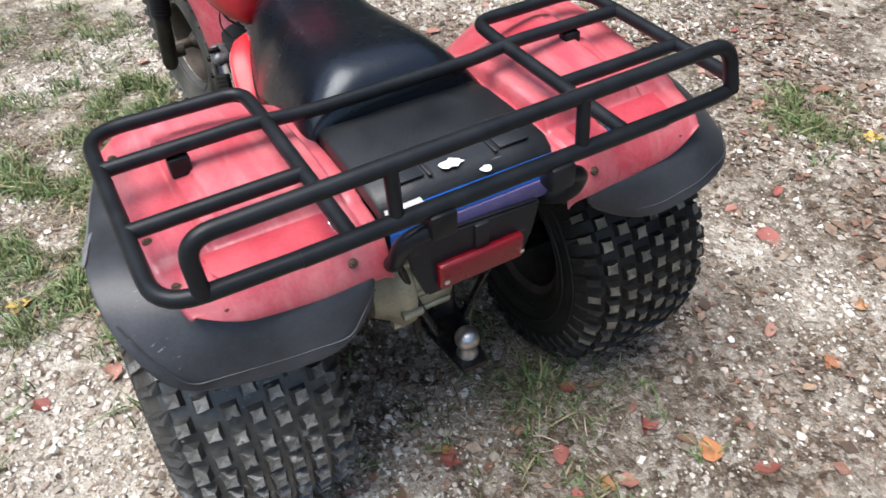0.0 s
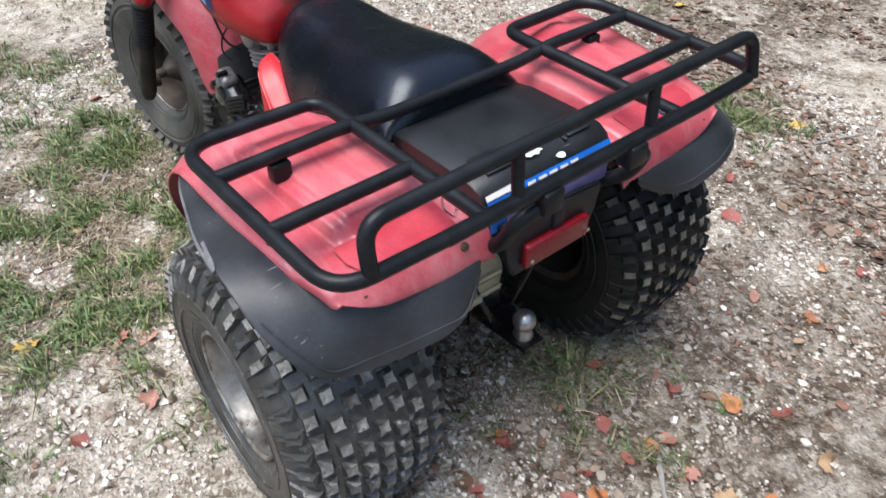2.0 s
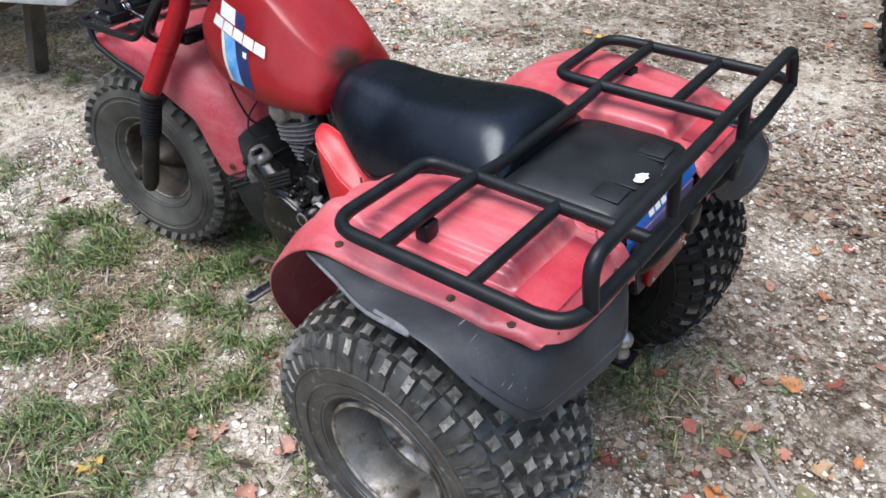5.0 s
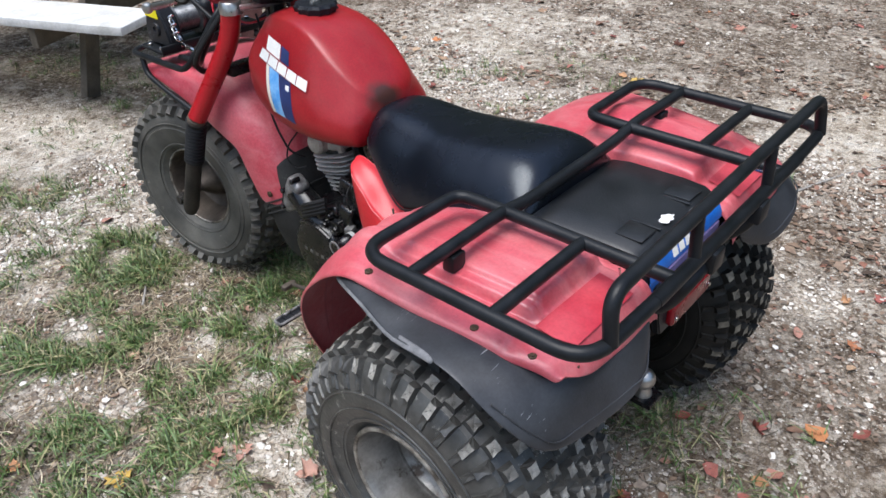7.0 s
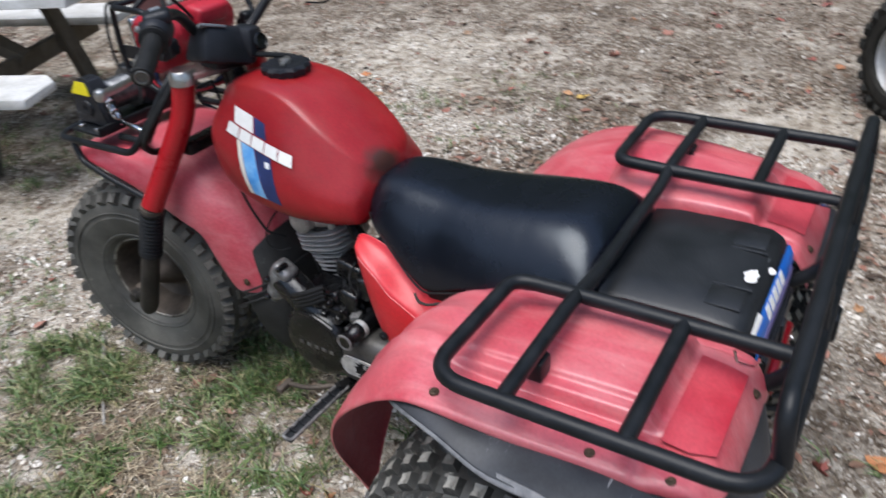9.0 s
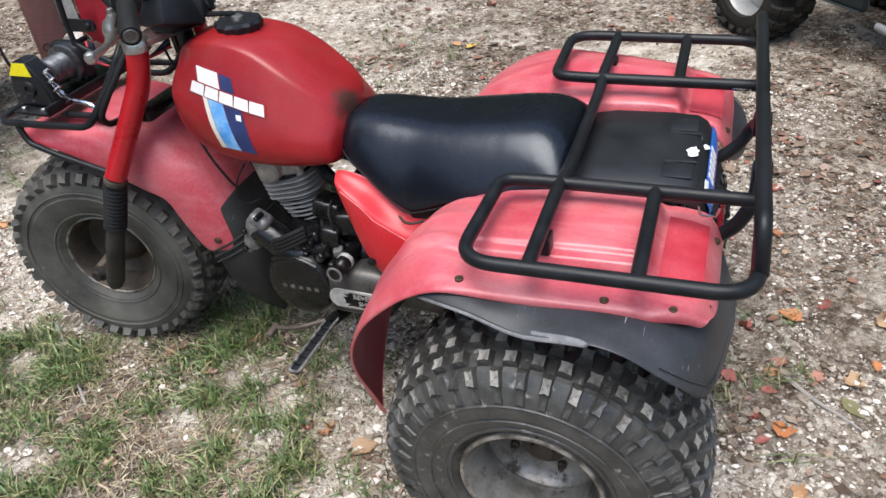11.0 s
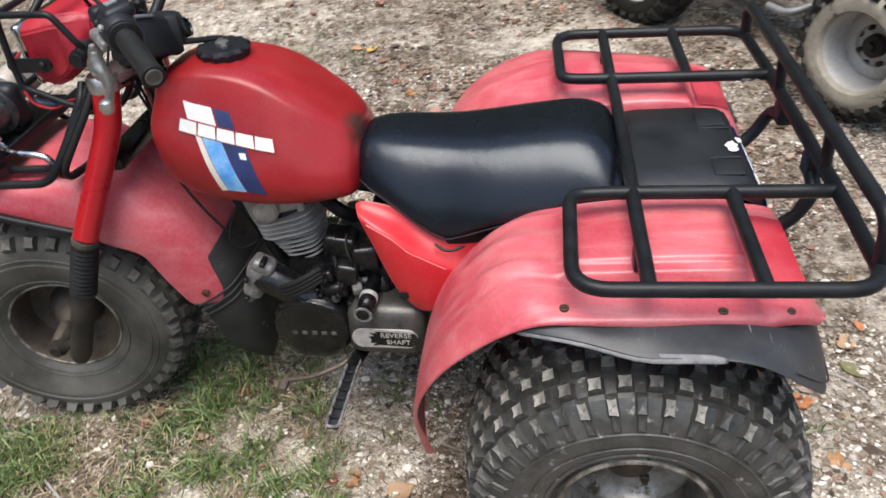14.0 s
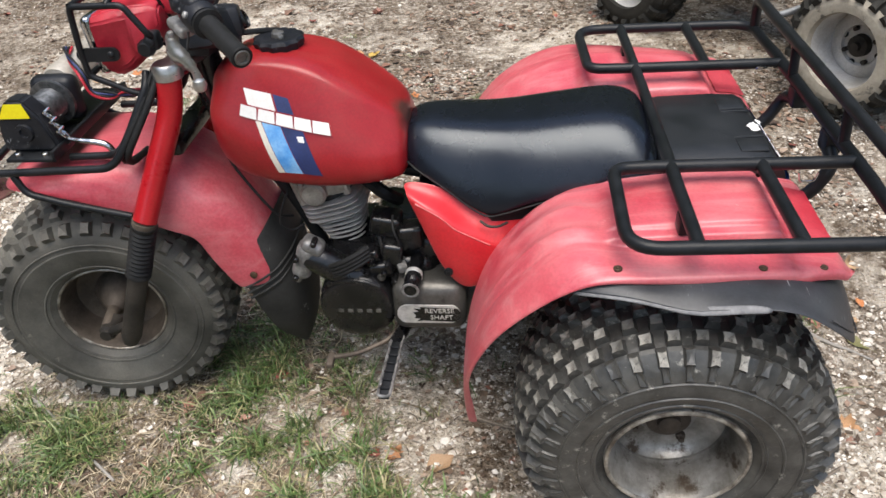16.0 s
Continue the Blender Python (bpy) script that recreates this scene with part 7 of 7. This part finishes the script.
add_tube(bm, [(-0.120, 1.296, 0.783), (-0.122, 1.270, 0.779), (-0.123, 1.240, 0.777), (-0.123, 1.214, 0.771), (-0.122, 1.203, 0.752), (-0.120, 1.212, 0.734), (-0.117, 1.232, 0.732), (-0.115, 1.246, 0.741)], 0.006, 10, 0.012, radii=[0.005, 0.0065, 0.007, 0.007, 0.0068, 0.0065, 0.005, 0.003])
add_tube(bm, [Vector((-0.119, 1.309 + 0.014 * math.cos(a), 0.785 + 0.014 * math.sin(a))) for a in np.linspace(0, 2 * math.pi, 15)[:-1]], 0.0048, 8, 0, closed=True)
part("hook", bm, CHROME, winch, "shiny steel winch hook")
for k, material in enumerate((LAMP_RED, CABLE, NAVY, CABLE)):
    bm = bmesh.new()
    q = 0.007 * (k - 1.5)
    add_tube(bm, [(0.13, 1.385 + q, 0.892), (0.05, 1.345, 0.905 + q), (0.006 + q, 1.295, 0.872), (q, 1.288 + 0.5 * q, 0.832), (0.005, 1.25, 0.824 + q), (0.0, 1.20, 0.830 - q), (0.01 + q, 1.13, 0.840), (0.02, 1.06, 0.88 + q)], 0.0032, 7, 0.03)
    part("power_lead", bm, material, winch, smooth=60)
for x, y in ((-0.165, 1.39), (-0.165, 1.33), (0.165, 1.39), (-0.03, 1.318)):
    bm = bmesh.new()
    add_lathe(bm, [(0.760, 0.008), (0.775, 0.008), (0.777, 0.005), (0.777, 0.0005)], (x, y, 0), "z", 6)
    part("plate_bolt", bm, CHROME, winch)


# ---- the picnic table beyond ----
U, V = Vector((-0.423, 0.906, 0)), Vector((0.906, 0.423, 0))
ORIGIN = Vector((0.408, 2.632, 0.03))


def board(bm, u0, u1, v0, v1, z0, z1, ear=0.0, rng=None):
    """A plank lying along the table, its end corners cut off by ear."""
    outline = [(u0 + ear, v0), (u0, v0 + ear * 0.0), (u0, v1 - ear), (u0 + ear, v1), (u1, v1), (u1, v0)]
    if not ear:
        outline = [(u0, v0), (u0, v1), (u1, v1), (u1, v0)]
    pts = [ORIGIN + U * u + V * v + Vector((0, 0, z0)) for u, v in outline]
    add_plate(bm, pts, (0, 0, z1 - z0))
    bmesh.ops.bevel(bm, geom=list(bm.edges), offset=0.004, segments=1, affect="EDGES")


def leg(bm, u, p, q, w=0.09, t=0.04):
    """A slanting board in the table's cross plane from p to q, given as (v, z)."""
    a, b = Vector((p[0], p[1])), Vector((q[0], q[1]))
    n = Vector((-(b - a).y, (b - a).x)).normalized() * w / 2
    pts = [ORIGIN + U * u + V * c.x + Vector((0, 0, c.y)) for c in (a - n, a + n, b + n, b - n)]
    add_plate(bm, pts, U * t)
    bmesh.ops.bevel(bm, geom=list(bm.edges), offset=0.003, segments=1, affect="EDGES")


table = thing("picnic_table", ORIGIN + U * 0.9 + V * 0.565, "weathered wooden picnic table with attached benches", "picnic table")


def table_part(name, bm, material, parent=None, label=""):
    ob = part(name, bm, material, None, label)
    ob.parent = parent or table
    if parent is None:
        ob.matrix_parent_inverse = Matrix.Translation(table.location).inverted()
    return ob


for u0, v0, ear in ((-0.03, -0.145, 0.075), (0.20, 0.985, 0.075)):
    bm = bmesh.new()
    board(bm, u0, u0 + 1.85, v0, v0 + 0.285, 0.414, 0.452, ear)
    table_part("bench", bm, OLD_WOOD, label="bleached grey-white bench plank")
for k in range(5):
    bm = bmesh.new()
    v0 = 0.205 + k * 0.145
    board(bm, -0.09, 1.93, v0, v0 + 0.138, 0.700, 0.740)
    table_part("plank", bm, OLD_WOOD)
# supports use the darker wood, the table's shade being in their colour
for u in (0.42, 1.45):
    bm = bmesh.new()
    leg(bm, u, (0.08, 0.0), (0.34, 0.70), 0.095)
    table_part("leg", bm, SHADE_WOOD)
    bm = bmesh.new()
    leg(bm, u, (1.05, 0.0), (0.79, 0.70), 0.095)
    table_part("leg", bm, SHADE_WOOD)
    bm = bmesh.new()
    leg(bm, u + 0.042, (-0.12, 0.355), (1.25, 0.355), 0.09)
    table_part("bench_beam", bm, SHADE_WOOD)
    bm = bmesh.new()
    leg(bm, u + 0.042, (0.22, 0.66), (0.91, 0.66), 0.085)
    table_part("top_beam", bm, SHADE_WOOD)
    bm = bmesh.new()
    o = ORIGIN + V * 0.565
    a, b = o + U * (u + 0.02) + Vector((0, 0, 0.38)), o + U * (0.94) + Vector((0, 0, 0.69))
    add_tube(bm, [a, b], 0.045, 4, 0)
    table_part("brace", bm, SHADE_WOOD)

bucket = thing("bucket", (0.775, 3.06, 0.770), "blue plastic bucket standing on the picnic table", "bucket")
bm = bmesh.new()
add_lathe(bm, [(0.0, 0.105), (0.004, 0.122), (0.025, 0.126), (0.032, 0.118), (0.20, 0.128), (0.205, 0.134), (0.205, 0.126), (0.03, 0.112), (0.02, 0.001)], (0, 0, 0), "z", 32)
body = part("pail", bm, BLUE_PLASTIC, bucket)
jar = thing("jar", (0.63, 3.56, 0.770), "clear plastic jar with a little amber liquid on the table", "jar")
bm = bmesh.new()
add_lathe(bm, [(0.0, 0.050), (0.004, 0.056), (0.12, 0.056), (0.135, 0.046), (0.15, 0.046), (0.15, 0.043), (0.13, 0.043), (0.118, 0.053), (0.006, 0.053), (0.005, 0.001)], (0, 0, 0), "z", 28)
glass = part("jar_wall", bm, CLEAR, jar)
bm = bmesh.new()
add_lathe(bm, [(0.006, 0.050), (0.028, 0.051), (0.028, 0.001)], (0, 0, 0), "z", 24)
part("liquid", bm, AMBER, jar)

# ---- maroon steel post with bolt holes ----
post = thing("steel_post", (0.85, 2.39, 0.03), "rusty maroon steel channel post standing in the yard", "post")
turn = -28
bm = bmesh.new()
for at, size in (((0, 0, 0.43), (0.110, 0.008, 0.76)), ((-0.051, 0.035, 0.40), (0.008, 0.07, 0.80)), ((0.051, 0.035, 0.40), (0.008, 0.07, 0.80))):
    add_box(bm, at, size, 0.002)
add_box(bm, (0, 0.04, 0.005), (0.24, 0.18, 0.010), 0.003)
chan = part("channel", bm, MAROON, post)
chan.matrix_basis = pose(0, 0, 0, 0, 0, turn)
for x, zz in ((-0.034, 0.47), (0.034, 0.47)):
    bm = bmesh.new()
    add_lathe(bm, [(0.0, 0.016), (-0.0055, 0.016), (-0.006, 0.013), (-0.003, 0.012), (-0.003, 0.0005)], (x, 0, zz), "y", 14)
    hole = part("bolt_hole", bm, CABLE, post)
    hole.matrix_basis = pose(0, 0, 0, 0, 0, turn)
bm = bmesh.new()
add_tube(bm, [(-0.09, 0.02, 0.70), (-0.17, 0.03, 0.72), (-0.20, 0.02, 0.58), (-0.19, 0.0, 0.42), (-0.12, -0.02, 0.33), (-0.03, -0.01, 0.36)], 0.006, 7, 0.06)
wire = part("wire_loop", bm, CABLE, post, "loop of black wire")
wire.matrix_basis = pose(0, 0, 0, 0, 0, turn)

bm = bmesh.new()
add_box(bm, (0.175, 0.01, 0.478), (0.27, 0.23, 0.012), 0.003, (0, 0, 28))
add_box(bm, (0.09, 0.03, 0.46), (0.03, 0.09, 0.05), 0.004, (0, 0, 0))
part("side_bracket", bm, ENGINE_BLACK, post, "dark steel side bracket")
bm = bmesh.new()
add_lathe(bm, [(0.0, 0.050), (0.004, 0.054), (0.17, 0.053), (0.175, 0.050), (0.174, 0.035), (0.12, 0.034), (0.12, 0.001)], (0, 0, 0), "z", 24)
roll = part("wooden_roll", bm, STAKE, None)
roll.matrix_world = pose(0.975, 2.415, 0.514, 0, 4, 0)
tagged(roll, "pale weathered wooden roll standing beside a steel post", "roll")
bm = bmesh.new()
add_box(bm, (0, 0, 0.085), (0.10, 0.07, 0.17), 0.022, seg=4)
add_lathe(bm, [(0.165, 0.022), (0.18, 0.018), (0.205, 0.018), (0.206, 0.001)], (0.02, 0, 0), "z", 16)
jug = part("plastic_jug", bm, CLOUDY, None)
jug.matrix_world = pose(1.045, 2.345, 0.514, 0, 0, 25)
tagged(jug, "cloudy white plastic jug standing beside a steel post", "jug")

# ---- second quad bike parked beyond ----
quad = thing("quad_bike", (2.06, -0.66, 0.036), "dark muddy quad bike with pale steel wheels parked on gravel", "quad bike")
ang = 35.0
QUAD = pose(0, 0, 0, 0, 0, ang)


def quad_part(name, bm, material, label="", smooth=40):
    ob = part(name, bm, material, quad, label, smooth)
    ob.matrix_basis = QUAD
    return ob


MUD_HALF = [(-0.085, 0.128), (-0.10, 0.140), (-0.118, 0.170), (-0.122, 0.205), (-0.121, 0.21), (-0.115, 0.245), (-0.098, 0.272), (-0.06, 0.284), (0.0, 0.288)]


def quad_wheel(x, y, width, rim_mat, tyre_mats, wide_rim=1.0, girth=1.0, steer=0):
    # built about x, then turned so that the axle lies across the quad
    at = (0, 0, 0)
    bm = bmesh.new()
    for s in (1, -1):
        add_lathe(bm, [(a * s * width, r * wide_rim) for a, r in ((0.092, 0.140), (0.099, 0.138), (0.100, 0.133), (0.094, 0.128), (0.06, 0.121), (0.0, 0.115), (-0.01, 0.10), (-0.012, 0.07), (0.0, 0.065), (0.002, 0.001))], at, "x", 40, cap=False)
    w = part("wheel", bm, rim_mat, quad, "pale steel wheel filmed with mud")
    w.matrix_basis = QUAD @ pose(x, y, 0.275 * girth, 0, 0, 90 + steer)
    half = [(a * width, max(r * girth, 0.128 * wide_rim)) for a, r in MUD_HALF]
    bm = carcass(bmesh.new(), half, 48)
    rng = random.Random(int(x * 100))
    for i, (a, size, h) in enumerate(((-0.066 * width, (0.030, 0.055 * width), 0.018), (0.0, (0.030, 0.05 * width), 0.018), (0.066 * width, (0.030, 0.055 * width), 0.018), (-0.108 * width, (0.03, 0.05), 0.016), (0.108 * width, (0.03, 0.05), 0.016))):
        for k in range(22):
            add_block(bm, half, a, size, h, 2 * math.pi * (k + 0.5 * (i % 2)) / 22, rng)
    for f in bm.faces:
        c = f.calc_center_median()
        f.material_index = 1 if math.hypot(c.y, c.z) > 0.238 * girth else 0
    for v in bm.verts:
        v.co.z = max(v.co.z, -0.278 * girth)
    tagged(part("tyre", bm, tyre_mats, w, "chunky mud tyre", 30), kind="stuff")
    bm = bmesh.new()
    add_lathe(bm, [(0.0, 0.045), (0.03, 0.042), (0.035, 0.02), (0.05, 0.018), (0.05, 0.001)], at, "x", 20)
    for k in range(4):
        an = k * math.pi / 2 + 0.5
        add_lathe(bm, [(0.0, 0.010), (0.02, 0.010), (0.022, 0.001)], (0, 0.068 * math.cos(an), 0.068 * math.sin(an)), "x", 6)
    part("hub", bm, DARK_STEEL, w, "grimy dark wheel hub")
    bm = bmesh.new()
    add_tube(bm, [(0.099 * width, 0.137 * wide_rim * math.cos(k * math.pi / 20), 0.137 * wide_rim * math.sin(k * math.pi / 20)) for k in range(40)], 0.006, 8, 0, closed=True)
    part("rim_lip", bm, MUDDY, w, "mud-caked rim lip")
    for k in range(4):
        an = k * math.pi / 2 + 1.28
        bm = bmesh.new()
        add_lathe(bm, [(-0.004, 0.014), (0.006, 0.014), (0.007, 0.011), (0.003, 0.010), (0.003, 0.0005)], (0, 0.082 * math.cos(an), 0.082 * math.sin(an)), "x", 12)
        part("wheel_hole", bm, CABLE, w)
    return w


quad_wheel(-0.64, 0.02, 1.15, MUDDY_RIM, [MUDDY, MUD_TREAD], 1.16, 0.91)
quad_wheel(0.64, 0.02, 0.95, MUDDY_RIM, [MUD_TREAD, MUD_TREAD], 1.22, 0.94, 5)
quad_wheel(-0.64, -0.78, 1.15, MUDDY_RIM, [MUDDY, MUD_TREAD], 1.16, 0.91)
quad_wheel(0.64, -0.78, 0.95, MUDDY_RIM, [MUD_TREAD, MUD_TREAD], 1.22, 0.94, 5)
bm = bmesh.new()
add_box(bm, (0, -0.38, 0.50), (1.0, 0.40, 0.22), 0.06, seg=3)
add_box(bm, (0.02, -0.38, 0.34), (0.55, 0.30, 0.18), 0.03, seg=3)
quad_part("chassis", bm, ENGINE_BLACK)
bm = bmesh.new()
add_tube(bm, [(-0.64, -0.70, 0.252), (-0.64, -0.05, 0.252)], 0.03, 12, 0)
add_tube(bm, [(0.64, -0.70, 0.258), (0.64, -0.05, 0.258)], 0.02, 12, 0)
quad_part("axles", bm, ENGINE_BLACK)
bm = bmesh.new()
add_box(bm, (0.19, -0.02, 0.42), (0.34, 0.012, 0.32), 0.02, (0, 0, 4), 3)
quad_part("mud_guard", bm, DARK_PLASTIC, "dark green-black splash guard spattered with mud")
bm = bmesh.new()
add_tube(bm, [(-0.10, 0.0, 0.25), (-0.22, 0.02, 0.25), (-0.30, -0.10, 0.30), (-0.34, -0.20, 0.34)], 0.016, 10, 0.05)
quad_part("foot_rail", bm, GREY_METAL, "pale grey tubular foot rail")
for x in (-0.64, 0.64):
    for y in (-0.02, -0.74):
        bm = bmesh.new()
        rows = []
        for k in range(9):
            an = math.radians(20 + 140 * k / 8)
            rows.append([(x + 0.37 * math.cos(an), y + d, 0.30 + 0.37 * math.sin(an)) for d in (-0.14, -0.05, 0.05, 0.14)])
        add_sheet(bm, rows)
        soften(quad_part("mudguard", bm, DARK_PLASTIC, "", 180), 1, 0.004)
bm = bmesh.new()
add_box(bm, (-0.18, -0.38, 0.70), (0.66, 0.34, 0.11), 0.05, seg=4)
quad_part("saddle", bm, VINYL)
bm = bmesh.new()
add_box(bm, (0.36, -0.38, 0.70), (0.42, 0.36, 0.20), 0.07, seg=4)
quad_part("tank_cover", bm, DARK_PLASTIC)
bm = bmesh.new()
add_tube(bm, [(0.40, -0.72, 1.0), (0.46, -0.55, 0.99), (0.50, -0.38, 0.88), (0.46, -0.21, 0.99), (0.40, -0.04, 1.0)], 0.012, 8, 0.05)
quad_part("handlebar", bm, RACK_BLACK)

for x in (-0.58, 0.60):
    bm = bmesh.new()
    add_tube(bm, [(x - 0.20, -0.72, 0.78), (x + 0.20, -0.72, 0.78), (x + 0.20, -0.04, 0.78), (x - 0.20, -0.04, 0.78)], 0.012, 8, 0.05, closed=True)
    for y in (-0.55, -0.38, -0.21):
        add_tube(bm, [(x - 0.20, y, 0.78), (x + 0.20, y, 0.78)], 0.009, 8, 0)
    for y in (-0.45, -0.31):
        add_tube(bm, [(x, y, 0.78), (x * 0.8, y, 0.55)], 0.010, 8, 0)
    quad_part("carrier_rack", bm, RACK_BLACK)

# ---- far edge of the yard ----
for x, y, r, h in ((3.33, 3.50, 0.022, 0.9), (3.49, 3.30, 0.020, 0.9)):
    bm = bmesh.new()
    add_tube(bm, [(x, y, ground_z(x, y) - 0.02), (x + 0.01, y, h * 0.5), (x + 0.005, y + 0.01, h)], r, 8, 0.02)
    tagged(part("stake", bm, STAKE, None), "pale grey round stake set in the gravel", "stake", "stakes")
bm = bmesh.new()
zb = ground_z(3.66, 3.16) - 0.01
add_lathe(bm, [(zb, 0.10), (zb + 0.01, 0.108), (zb + 0.42, 0.135), (zb + 0.43, 0.15), (zb + 0.455, 0.15), (zb + 0.455, 0.135), (zb + 0.02, 0.095), (zb + 0.02, 0.001)], (3.66, 3.16, 0), "z", 28)
tagged(part("bin", bm, GREY_PLASTIC, None), "grey plastic bin standing on the gravel", "bin")

# ---- sticks, leaves and loose ground cover ----
branch([(-0.174, 1.655), (-0.24, 1.565), (-0.30, 1.483), (-0.43, 1.31)], 0.0075, "pale dry stick lying in the grass")
branch([(-0.244, 1.080), (-0.265, 1.00), (-0.285, 0.94), (-0.312, 0.874)], 0.0052, "pale dry stick lying in the grass")
branch([(-0.19, 0.45), (-0.22, 0.36), (-0.21, 0.26), (-0.25, 0.16)], 0.005, "thin brown twig lying by the wheel")
branch([(0.18, -0.44), (0.12, -0.50), (0.09, -0.56), (0.05, -0.60)], 0.006, "thin brown twig lying on gravel")
branch([(1.60, 0.05), (1.72, 0.02), (1.90, -0.05), (2.05, -0.16)], 0.006, "grey root lying on the gravel")
branch([(-0.30, -0.40), (-0.36, -0.32), (-0.33, -0.24)], 0.004, "thin brown twig lying on gravel")
build_leaves()
build_pebbles()
build_crumbs()
build_twigs()
build_grass()
build_straw()
